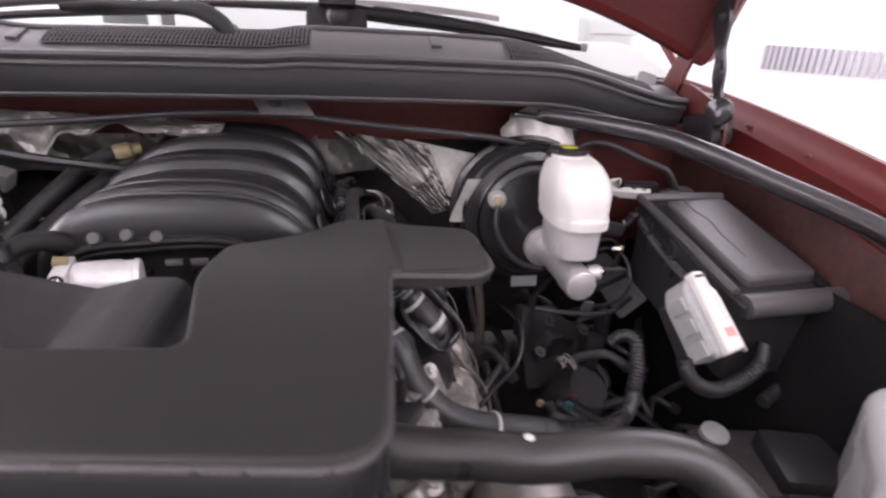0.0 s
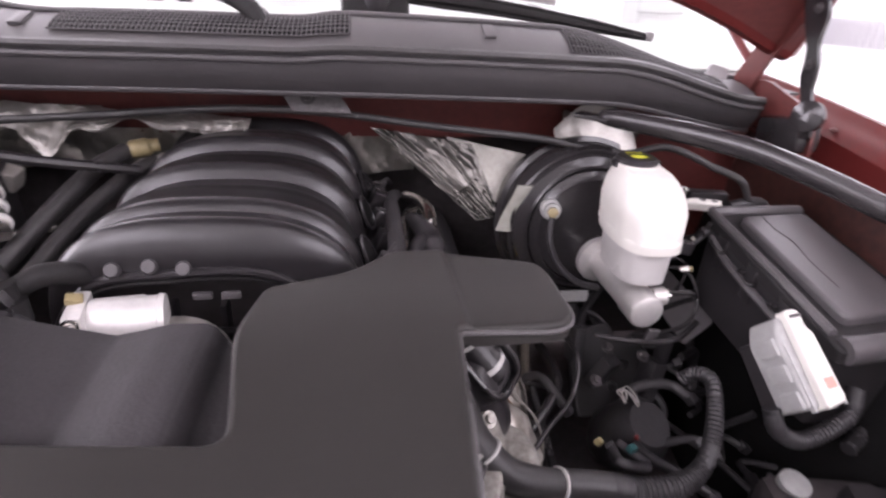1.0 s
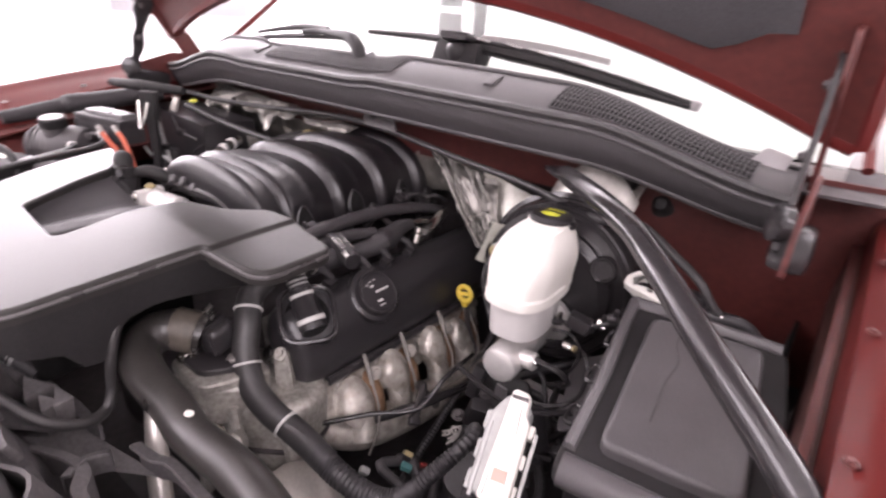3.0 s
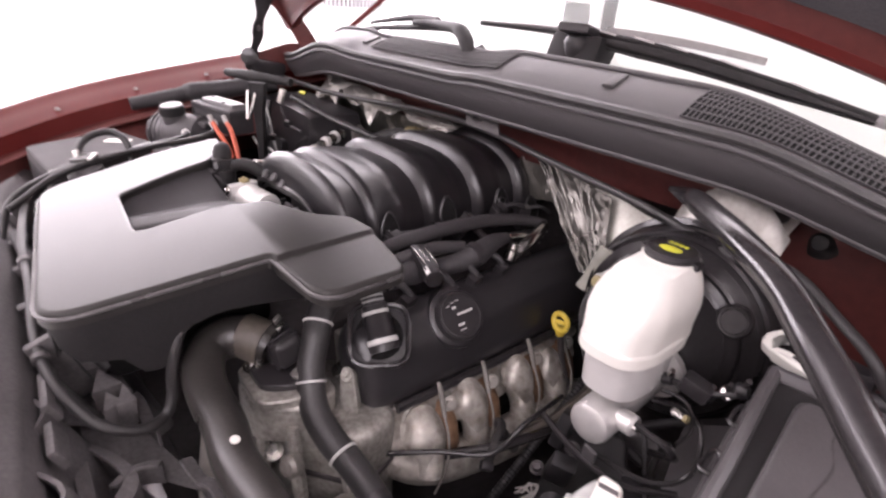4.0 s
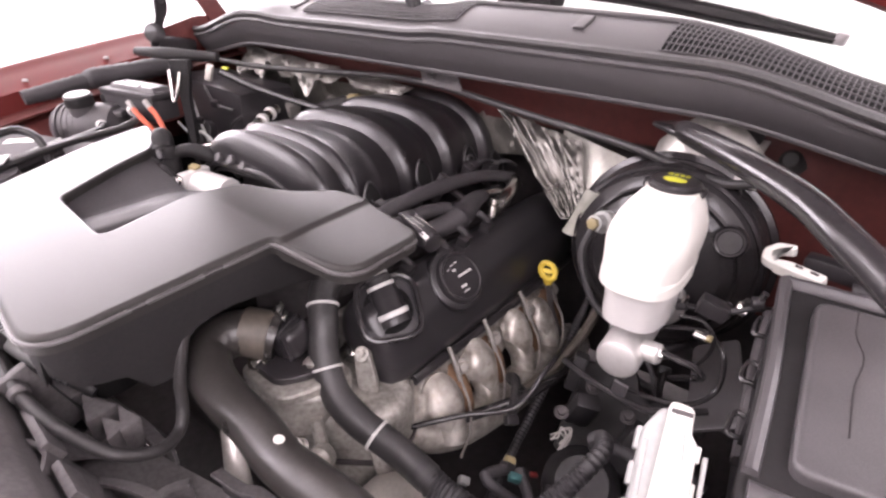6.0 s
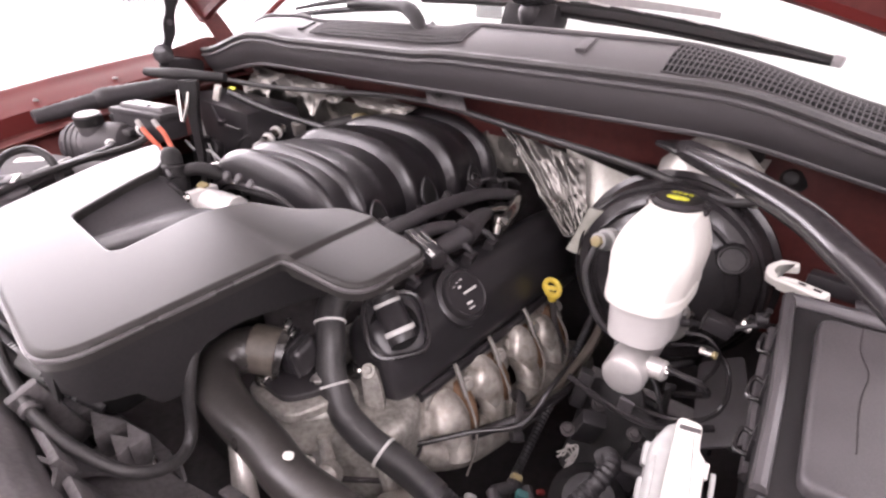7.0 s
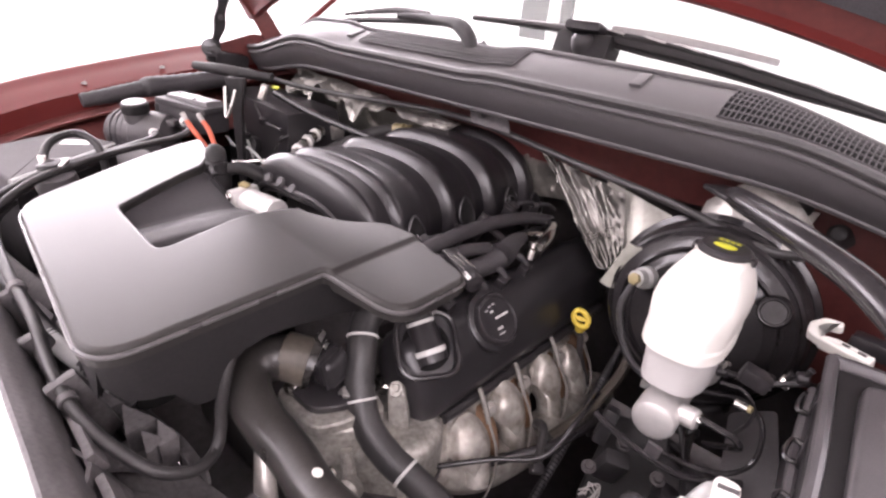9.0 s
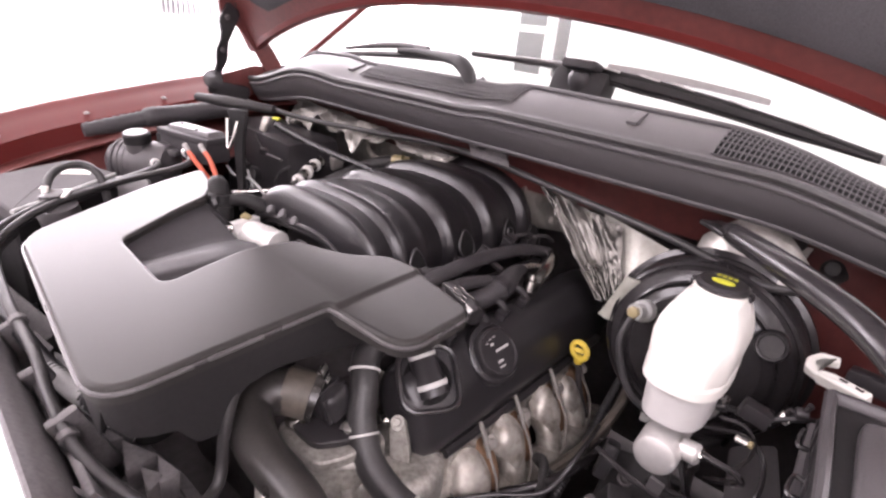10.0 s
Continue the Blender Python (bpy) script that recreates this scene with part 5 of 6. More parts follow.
def brakes():
    b = thing("brake_booster", "large round black brake booster on the bulkhead", "brake booster", (0.475, 0.24, 0.85))
    ax = aim((0.475, 0.23, 0.975), (0.03, -1, 0.06))
    part("shell", turned([(0.11, 0.0), (0.128, 0.01), (0.131, 0.03), (0.134, 0.034), (0.134, 0.042), (0.127, 0.046), (0.125, 0.065), (0.112, 0.084), (0.085, 0.092), (0.08, 0.098), (0.05, 0.102), (0.02, 0.103)], ax, 56), BLACKPAINT, b)
    for r, h, w in ((0.118, 0.076, 0.0035), (0.097, 0.09, 0.003)):
        part("pressed_rib", turned([(r - w, h), (r, h + w), (r + w, h)], ax, 56), BLACKPAINT, b)
    v = part("check_valve", turned([(0.015, 0), (0.015, 0.012), (0.011, 0.016), (0.011, 0.03)], aim((0.41, 0.13, 1.02), (-0.2, -1, 0.2)), 20), GREYCONN, b, "grey vacuum sensor plug")
    part("sensor_core", turned([(0.008, 0.03), (0.008, 0.036), (0.005, 0.037)], aim((0.41, 0.13, 1.02), (-0.2, -1, 0.2)), 6), TAN, v)
    part("sensor_lead", tube([(0.404, 0.1, 1.022), (0.4, 0.085, 0.99), (0.415, 0.075, 0.955), (0.44, 0.06, 0.935), (0.47, 0.05, 0.93)], 0.0042, 8, ribs=0.0008, pitch=0.005), LOOM, b)
    part("port", turned([(0.02, -0.006), (0.0185, 0.001), (0.0165, 0.003), (0.0145, 0.0025), (0.0135, 0.0008), (0.002, 0.0)], aim((0.557, 0.134, 1.036), (0.05, -1, 0.3)), 26), BLACKPAINT, b, "pressed round boss")
    part("label", box((0.045, 0.002, 0.018), pose(0.466, 0.118, 0.876, -6, 0, 0), 0), GREYCONN, b, "small pale label")
    m = thing("master_cylinder", "aluminium brake master cylinder with a white fluid reservoir", "master cylinder", (0.503, 0.03, 0.9))
    part("bore", turned([(0.004, -0.009), (0.018, -0.0085), (0.0225, -0.006), (0.024, -0.002), (0.024, 0.03), (0.022, 0.034), (0.022, 0.13), (0.036, 0.135), (0.036, 0.145)], aim((0.503, -0.022, 0.937), (-0.05, 1, 0.03)), 30), CASTING, m)
    part("port_boss", turned([(0.012, 0), (0.012, 0.017), (0.009, 0.02)], aim((0.522, 0.0, 0.945), (1, -0.1, 0.1)), 18), CASTING, m)
    part("flare_nut", turned([(0.0065, -0.004), (0.0065, 0.004), (0.0045, 0.006), (0.0045, 0.008)], aim((0.541, -0.002, 0.95), (1, -0.1, 0.05)), 6), STEEL, m)

    def egg(k, ry=0.068):
        out = []
        for i in range(40):
            t = 2 * math.pi * i / 40
            cx, sy = math.cos(t), math.sin(t)
            out.append((0.5 + (0.042 - 0.002 * sy) * k * abs(cx) ** 0.72 * (1 if cx > 0 else -1), 0.034 + ry * k * abs(sy) ** 0.72 * (1 if sy > 0 else -1)))
        return out

    part("lower_tank", slab(egg(0.86), 0.974, 1.032, 0.003, foot=0.94), MILKY, m, "translucent lower half of the reservoir")
    part("rim", slab(egg(1.0), 1.022, 1.04, 0.007), WHITE, m, "white seam flange of the reservoir")
    plan_at = rounded([(-0.03, -0.063), (0.03, -0.063), (0.044, -0.036), (0.044, 0.04), (0.03, 0.064), (-0.03, 0.064), (-0.044, 0.04), (-0.044, -0.036)], 0.011, 4)
    bm, rings = bmesh.new(), []
    for z, kx, ky, dy in ((1.032, 0.985, 1.0, 0.0), (1.044, 0.975, 0.99, 0.0), (1.052, 1.0, 0.99, 0.001), (1.068, 1.03, 0.98, 0.002), (1.08, 1.0, 0.93, 0.004), (1.093, 0.9, 0.86, 0.007), (1.103, 0.77, 0.77, 0.011), (1.109, 0.64, 0.67, 0.014), (1.11, 0.45, 0.5, 0.017)):
        rings.append([bm.verts.new((0.4995 + 0.94 * kx * q.x, 0.034 + dy + ky * q.y, z - 0.09 * max(0, z - 1.06) * max(0, -q.y) / 0.06)) for q in plan_at])
    for lo, up in zip(rings, rings[1:]):
        for i in range(len(plan_at)):
            bm.faces.new((lo[i], lo[(i + 1) % len(plan_at)], up[(i + 1) % len(plan_at)], up[i]))
    bm.faces.new(rings[0][::-1]), bm.faces.new(rings[-1])
    part("upper_tank", bm, WHITE, m, "white upper half of the reservoir")
    part("neck", turned([(0.03, 0), (0.03, 0.02)], aim((0.498, 0.072, 1.09), (0, 0, 1)), 24), WHITE, m)
    cap = part("cap", turned([(0.027, 0), (0.028, 0.002), (0.028, 0.014), (0.025, 0.017), (0.02, 0.0175), (0.004, 0.018)], aim((0.498, 0.072, 1.1), (0, 0, 1)), 28), GLOSSBLACK, m, "black screw cap")
    part("tab", box((0.066, 0.016, 0.01), pose(0.498, 0.072, 1.108), 0.004), GLOSSBLACK, cap)
    ink = bmesh.new()
    turned([(0.01, 0.0184), (0.009, 0.0188)], aim((0.498, 0.067, 1.1), (0, 0, 1)) @ Matrix.Diagonal((1.25, 0.8, 1, 1)), 24, ink)
    for k in range(4):
        box((0.004, 0.0045, 0.0006), pose(0.489 + 0.006 * k, 0.084, 1.1184), 0, ink)
    part("cap_print", ink, YELLOWINK, cap, "yellow printed symbol")
    for pts, mt, lab in (
        ([(0.542, -0.004, 0.953), (0.56, -0.006, 0.953), (0.576, -0.006, 0.952), (0.585, 0.0, 0.94), (0.578, 0.02, 0.92), (0.55, 0.03, 0.9)], BLACKPAINT, "thin dark brake pipe"),
        ([(0.53, 0.05, 0.95), (0.57, 0.045, 0.965), (0.595, 0.03, 0.955), (0.6, 0.01, 0.92), (0.57, -0.01, 0.9), (0.5, -0.015, 0.892)], BLACKPAINT, "thin black brake pipe"),
        ([(0.44, -0.02, 0.9), (0.49, -0.03, 0.895), (0.55, -0.03, 0.893), (0.6, 0.0, 0.9)], BLACKPAINT, "thin black brake pipe"),
    ):
        solid("brake_pipe", tube(pts, 0.0038 if pts[0][1] < 0 else 0.0028, 8, 6), mt, lab + " at the master cylinder", "pipe")
    part("bracket", box((0.016, 0.004, 0.027), pose(0.514, -0.032, 0.902, 10, 8, 0), 0.001), DUSTY, m, "grey metal tab")
    s = thing("level_sensor", "black fluid level plug with thin leads", "connector", (0.57, 0.06, 1.0))
    part("plug", box((0.03, 0.02, 0.018), pose(0.572, 0.04, 1.0, 0, 15, 10), 0.003), GLOSSBLACK, s)
    part("lead", tube([(0.585, 0.04, 1.0), (0.61, 0.05, 1.01), (0.63, 0.08, 1.0), (0.625, 0.11, 0.98), (0.6, 0.14, 0.96)], 0.003, 6), LOOM, s)
    part("fitting", turned([(0.0045, 0), (0.0045, 0.012), (0.0035, 0.014)], aim((0.565, 0.02, 0.975), (1, -0.2, 0.1)), 8), STEEL, s)
    part("tip", turned([(0.004, 0.013), (0.004, 0.017)], aim((0.565, 0.02, 0.975), (1, -0.2, 0.1)), 10), TAN, s)


def fuse_box():
    f = thing("fuse_box", "black plastic fuse box with a flat lid", "fuse box", (0.72, -0.03, 0.9))

    def leaned(bm):
        for v in bm.verts:
            v.co.z += 1.0 + 0.24 * (v.co.y + 0.045) - 0.07 * (v.co.x - 0.7)
        return bm

    outer = [(0.647, -0.175), (0.834, -0.15), (0.79, 0.094), (0.622, 0.068)]
    part("body", leaned(slab(rounded([(0.656, -0.156), (0.818, -0.133), (0.785, 0.085), (0.62, 0.062)], 0.012, 3), -0.12, -0.012, 0.003)), GLOSSBLACK, f)
    # Darker than rim and panel: the gutter's shade is put into the colour.
    lid = part("lid", leaned(slab(rounded(outer, 0.014, 4), -0.014, 0.004, 0.005)), SIDEPLASTIC, f, "black lid with a raised rim")
    part("lid_panel", leaned(slab(rounded([(0.674, -0.138), (0.796, -0.118), (0.768, 0.068), (0.653, 0.048)], 0.014, 5), 0.002, 0.0165, 0.005)), DUSTY, lid, "raised flat panel of the lid")
    rim = leaned(tube([(0.652, -0.15, 0.005), (0.642, -0.05, 0.006), (0.626, 0.06, 0.007), (0.633, 0.069, 0.007), (0.7, 0.079, 0.007), (0.782, 0.09, 0.006)], 0.0065, 8, 6))
    part("lid_rim", rim, DUSTY, lid)
    roll = leaned(tube([(0.654, -0.168, 0.0), (0.737, -0.157, 0.0), (0.83, -0.144, 0.0)], 0.014, 12, 3))
    part("front_roll", roll, DUSTY, lid)
    seam = leaned(tube([(0.688, 0.05, 0.0166), (0.69, 0.02, 0.0166), (0.7, -0.005, 0.0166), (0.698, -0.04, 0.0166), (0.703, -0.09, 0.0166)], 0.0008, 5, 4))
    part("seam", seam, DARK, lid)
    for y in (-0.09, -0.03, 0.03):
        x = 0.63 - 0.1 * (y - 0.06)
        part("latch", leaned(box((0.01, 0.02, 0.05), Matrix.Translation((x - 0.004, y, -0.03)), 0.003)), GLOSSBLACK, f)
        part("hook", leaned(tube([(x - 0.008, y - 0.012, -0.02), (x - 0.018, y - 0.012, -0.02), (x - 0.018, y + 0.01, -0.02), (x - 0.008, y + 0.01, -0.02)], 0.0022, 6, 4)), BLACKPAINT, f)
    part("side_rail", leaned(tube([(0.622, 0.05, -0.02), (0.626, -0.0, -0.03), (0.642, -0.11, -0.035)], 0.006, 8)), DUSTY, f)
    for y, z in ((0.025, -0.008), (0.012, -0.02)):
        part("pin", leaned(turned([(0.0035, 0), (0.0035, 0.012), (0.0025, 0.013)], aim((0.634, y - 0.03, z), (1, -0.3, 0.2)), 10)), STEEL, f)
    part("teal_plug", box((0.05, 0.02, 0.02), pose(0.69, -0.12, 0.905, 0, 0, 8), 0.003), TEAL, f, "teal connector below the lid")
    w = thing("wiring_clip", "white plastic wiring bracket behind the fuse box", "bracket", (0.63, 0.1, 1.0))
    lie = Matrix.Translation((0.604, 0.118, 1.038)) @ pose(0, 0, 0, 22, 0, -22)
    part("bar", slab(rounded([(0.006, -0.011), (0.056, -0.009), (0.057, 0.003), (0.02, 0.002), (0.008, -0.002)], 0.003, 3), -0.007, 0.007, 0.002, lie), WHITE, w)
    part("hook", slab(rounded([(0.01, -0.011), (0.01, -0.002), (-0.002, 0.004), (0.0, 0.014), (0.012, 0.02), (0.01, 0.028), (-0.008, 0.022), (-0.014, 0.006), (-0.008, -0.008)], 0.004, 3), -0.005, 0.0055, 0.002, lie), WHITE, w)
    # Dark bars laid on top stand in for shaded slots.
    for x in (0.03, 0.046):
        part("slot", box((0.008, 0.003, 0.001), lie @ Matrix.Translation((x, -0.002, 0.0072)), 0), DARK, w)
    part("black_plug", box((0.06, 0.022, 0.02), pose(0.662, 0.142, 1.034, 0, 0, -8), 0.005), GLOSSBLACK, w)
    part("lead", tube([(0.68, 0.11, 1.03), (0.71, 0.112, 1.035), (0.74, 0.12, 1.03), (0.77, 0.13, 1.0)], 0.009, 10), LOOM, w)
    part("fitting", turned([(0.008, 0), (0.009, 0.004), (0.009, 0.014), (0.006, 0.018)], aim((0.7, 0.112, 1.035), (1, 0.1, 0.1)), 12), STEEL, w)


def connector():
    c = thing("white_connector", "chunky white and grey plastic connector with a locking lever", "connector", (0.59, -0.18, 0.92))
    m = Matrix.Translation((0.6, -0.17, 0.962)) @ pose(0, 0, 0, 40, 0, 14) @ Matrix.Diagonal((0.94, 0.95, 0.88, 1))
    part("housing", slab(rounded([(-0.026, -0.05), (0.012, -0.052), (0.014, 0.048), (-0.012, 0.054), (-0.026, 0.03)], 0.008, 3), -0.03, 0.014, 0.006, m), GREYCONN, c, "grey connector housing")
    part("lever", slab(rounded([(-0.013, -0.054), (0.019, -0.05), (0.018, 0.028), (0.012, 0.034), (0.012, 0.056), (-0.008, 0.058), (-0.009, 0.03)], 0.006, 3), 0.008, 0.026, 0.005, m), WHITE, c, "white locking lever")
    for x in (-0.021, 0.026):
        part("rail", box((0.004, 0.075, 0.007), m @ Matrix.Translation((x, -0.016, 0.012)), 0.0015), GREYCONN, c)
    # Dark bar set in the lever stands in for a shaded slot.
    part("slot", box((0.017, 0.004, 0.003), m @ Matrix.Translation((0.002, 0.049, 0.0255)), 0.0005), DARK, c)
    part("sticker", box((0.014, 0.012, 0.001), m @ Matrix.Translation((0.004, -0.028, 0.0264)), 0), PINK, c, "small faded red sticker")
    for y in (-0.038, -0.008, 0.022):
        part("side_rib", box((0.008, 0.02, 0.028), m @ Matrix.Translation((-0.026, y, -0.006)), 0.003), GREYCONN, c)
        part("clip", box((0.006, 0.014, 0.02), m @ Matrix.Translation((0.02, y, 0.0)), 0.002), WHITE, c)
    part("back_shell", slab(rounded([(-0.024, -0.045), (0.016, -0.045), (0.014, 0.035), (-0.018, 0.035)], 0.006, 3), -0.055, -0.028, 0.004, m), GLOSSBLACK, c)


def brace():
    b = thing("strut_brace", "glossy black tubular brace from bulkhead to wing", "brace", (0.6, 0.0, 1.05))
    part("tube", tube([(0.47, 0.146, 1.152), (0.487, 0.13, 1.153), (0.553, 0.075, 1.15), (0.615, 0.022, 1.143), (0.655, -0.02, 1.132), (0.688, -0.052, 1.12), (0.72, -0.084, 1.107), (0.755, -0.118, 1.094), (0.79, -0.15, 1.08), (0.82, -0.177, 1.066), (0.838, -0.193, 1.056)], [0.009, 0.013, 0.0145, 0.0145, 0.0145, 0.0145, 0.0145, 0.0145, 0.0145, 0.0145, 0.011], 16, 6), BLACKPAINT, b)
    part("wing_end", box((0.06, 0.034, 0.006), pose(0.846, -0.2, 1.05, 0, 12, -42), 0.002), BLACKPAINT, b, "flattened end bolted to the wing")
    part("bolt", hexbolt((0.856, -0.208, 1.051), (0.2, 0, 1), 0.009, 0.008), STEEL, b)
    part("flat_end", box((0.05, 0.03, 0.006), pose(0.463, 0.153, 1.15, 0, 0, -42), 0.002), BLACKPAINT, b)
    p = thing("mount_plate", "pale steel mounting plate with a round hole", "bracket", (0.53, 0.22, 1.1))
    bm = slab(rounded([(-0.05, -0.05), (0.03, -0.05), (0.05, 0.02), (0.03, 0.035), (-0.05, 0.02)], 0.012, 3), -0.002, 0.002, 0.001, Matrix.Translation((0.507, 0.256, 1.122)) @ pose(0, 0, 0, 65, 0, 4))
    part("plate", bm, ALU, p)
    # Dark disc on the plate stands in for the shaded hole.
    part("hole", turned([(0.014, 0.0), (0.014, 0.003), (0.009, 0.0032)], aim((0.532, 0.247, 1.133), (0, -0.9, 0.43)), 20), DARK, p, "dark disc standing in for the round hole")
    g = solid("grommet", turned([(0.021, 0), (0.021, 0.006), (0.014, 0.01), (0.009, 0.018), (0.006, 0.019)], aim((0.579, 0.275, 1.107), (0, -1, 0.2)), 24), RUBBER, "black rubber grommet in the bulkhead", "grommet")
    t = thing("centre_tab", "pale steel tab above the manifold", "bracket", (0.03, 0.19, 1.15))
    part("plate", slab(rounded([(-0.03, -0.016), (0.052, -0.018), (0.026, 0.02), (-0.05, 0.02)], 0.004, 2), -0.0015, 0.0015, 0.0005, Matrix.Translation((0.074, 0.192, 1.156)) @ pose(0, 0, 0, 70, 0, 0)), SHROUD, t)
    part("strip", box((0.2, 0.004, 0.012), pose(0.125, 0.168, 1.178, -15, 2, -4), 0.0015), COWL, t, "thin grey strip under the cowl")
    part("bolt", hexbolt((0.066, 0.184, 1.162), (0, -1, 0.3), 0.007, 0.006), DARK, t)


def passenger_side():
    # battery
    b = thing("battery", "grey car battery with a black cable over it", "battery", (-0.5, -0.33, 0.9))
    foot = [(-0.335, -0.385), (-0.462, -0.196), (-0.585, -0.235), (-0.52, -0.4)]
    part("case", slab(rounded(foot, 0.012, 3), 0.88, 1.012, 0.004), SIDEPLASTIC, b)
    part("top", slab(rounded([(x * 1.005 - 0.002, y) for x, y in foot], 0.012, 3), 1.012, 1.034, 0.005), DULL, b, "dusty grey battery top")
    part("edge_bead", tube([(-0.338, -0.384, 1.032), (-0.4, -0.29, 1.032), (-0.463, -0.2, 1.032)], 0.0035, 8, 2), GREYCONN, b, "pale edge of the top")
    part("label", box((0.045, 0.026, 0.001), pose(-0.495, -0.25, 1.0346, 0, 0, 56), 0), WHITE, b, "white paper label")
    part("terminal_cup", turned([(0.016, -0.05), (0.024, -0.035), (0.028, -0.01), (0.026, 0.002), (0.016, 0.006)], aim((-0.295, -0.338, 1.045), (0.1, -0.1, 1)), 20), DUSTY, b, "grey moulded terminal cover")
    part("clamp", box((0.036, 0.026, 0.016), pose(-0.305, -0.335, 1.056, 12, -10, 35), 0.004), GLOSSBLACK, b, "black cable clamp")
    part("clamp_plate", box((0.018, 0.02, 0.003), pose(-0.292, -0.328, 1.064, 20, -12, 35), 0.001), PALEALU, b, "bright clamp plate")
    part("terminal", turned([(0.006, 0), (0.006, 0.012), (0.004, 0.014)], aim((-0.318, -0.343, 1.056), (-0.3, 0, 1)), 12), STEEL, b)
    part("cable", tube([(-0.32, -0.343, 1.064), (-0.345, -0.328, 1.076), (-0.36, -0.305, 1.084), (-0.362, -0.28, 1.084), (-0.345, -0.265, 1.073), (-0.33, -0.262, 1.052), (-0.325, -0.262, 1.03)], 0.006, 10), RUBBER, b, "black battery cable")
    # coolant tank lying beside the wing
    c = thing("coolant_tank", "dusty black coolant tank with a capped neck", "coolant tank", (-0.5, -0.14, 0.95))
    part("tank", turned([(0.004, -0.062), (0.022, -0.06), (0.034, -0.05), (0.041, -0.03), (0.043, 0.0), (0.043, 0.05), (0.038, 0.066), (0.02, 0.074), (0.003, 0.075)], aim((-0.53, -0.13, 1.03), (0.62, 0.42, 0.03)), 28), DUSTY, c, "dusty rounded tank body")
    for k in range(4):
        part("band", turned([(0.0405, -0.004), (0.0435, -0.002), (0.0435, 0.002), (0.0405, 0.004)], aim(Vector((-0.53, -0.13, 1.03)) + Vector((0.62, 0.42, 0.03)).normalized() * (-0.034 + 0.012 * k), (0.62, 0.42, 0.03)), 28), DUSTY, c, "moulded band")
    part("shelf", box((0.09, 0.05, 0.012), pose(-0.505, -0.098, 1.058, 0, 0, 34), 0.004), DUSTY, c, "flat shelf behind the neck")
    part("support", slab(rounded([(0, 0), (0.075, 0.0), (0.06, -0.07), (0.01, -0.09)], 0.01, 3), -0.004, 0.004, 0.001, Matrix.Translation((-0.53, -0.18, 1.01)) @ pose(0, 0, 0, 78, 0, 34)), LAMPGREY, c, "pale dusty support plate")
    part("neck", turned([(0.022, -0.02), (0.022, 0.008)], aim((-0.512, -0.137, 1.072), (0.05, -0.1, 1)), 24), DUSTY, c)
    cap = part("cap", turned([(0.024, 0), (0.025, 0.003), (0.025, 0.016), (0.022, 0.019), (0.004, 0.02)], aim((-0.512, -0.137, 1.074), (0.05, -0.1, 1)), 12), SIDEPLASTIC, c, "black cap with a pale top")
    part("cap_disc", turned([(0.022, 0.0195), (0.021, 0.021), (0.004, 0.0215)], aim((-0.512, -0.137, 1.074), (0.05, -0.1, 1)), 24), LAMPGREY, cap)
    for pts in ([(-0.455, -0.132, 1.046), (-0.432, -0.136, 1.05), (-0.405, -0.16, 1.05), (-0.35, -0.23, 1.055), (-0.3, -0.35, 1.05), (-0.24, -0.44, 1.03), (-0.2, -0.47, 0.98)], [(-0.425, -0.085, 1.068), (-0.395, -0.092, 1.066), (-0.375, -0.105, 1.062), (-0.372, -0.13, 1.056), (-0.36, -0.165, 1.056), (-0.32, -0.26, 1.058), (-0.27, -0.37, 1.05), (-0.22, -0.45, 1.02)]):
        h = hose("coolant_hose", pts, 0.0056, RUBBER, "thin black coolant hose beside the intake cover", rings=((pts[0], Vector(pts[1]) - Vector(pts[0]), 0.0075, 0.006),), ringmat=PALEALU)
    # fuse block with red cables
    f = thing("fuse_block", "small black fuse block with two orange cables", "fuse box", (-0.47, -0.05, 1.06))
    part("case", box((0.136, 0.055, 0.042), pose(-0.462, -0.05, 1.068, 0, 0, 12), 0.004), TAPE, f)
    part("lid", box((0.146, 0.062, 0.012), pose(-0.462, -0.05, 1.092, 0, 0, 12), 0.004), TAPE, f, "flat black lid")
    part("lid_step", box((0.13, 0.042, 0.012), pose(-0.462, -0.046, 1.1, 0, 0, 12), 0.004, taper=0.86), DUSTY, f)
    for x in (-0.5, -0.44):
        part("screw", turned([(0.004, 0), (0.004, 0.002), (0.002, 0.0025)], aim((x, -0.054, 1.105), (0, 0, 1)), 10), VOID, f)
    part("end_tab", box((0.016, 0.03, 0.03), pose(-0.536, -0.075, 1.068, 0, 0, 12), 0.004), SIDEPLASTIC, f)
    for dx, dy in ((0.0, -0.008), (0.016, 0.014)):
        part("orange_cable", tube([(-0.392 + dx, -0.09 + dy, 1.082), (-0.373 + dx, -0.088 + dy, 1.068), (-0.344 + 0.6 * dx, -0.084 + 0.6 * dy, 1.042), (-0.33 + 0.4 * dx, -0.082 + 0.4 * dy, 1.02)], 0.0046, 10), ORANGE, f, "orange-red battery cable")
        part("cable_boot", tube([(-0.402 + dx, -0.09 + dy, 1.09), (-0.388 + dx, -0.09 + dy, 1.079)], 0.005, 10, 2), BOOT, f)
    # bracket tower and strut rod on the passenger side
    t = thing("bracket_tower", "black steel bracket with a bright triangular gap", "bracket", (-0.37, 0.02, 1.0))
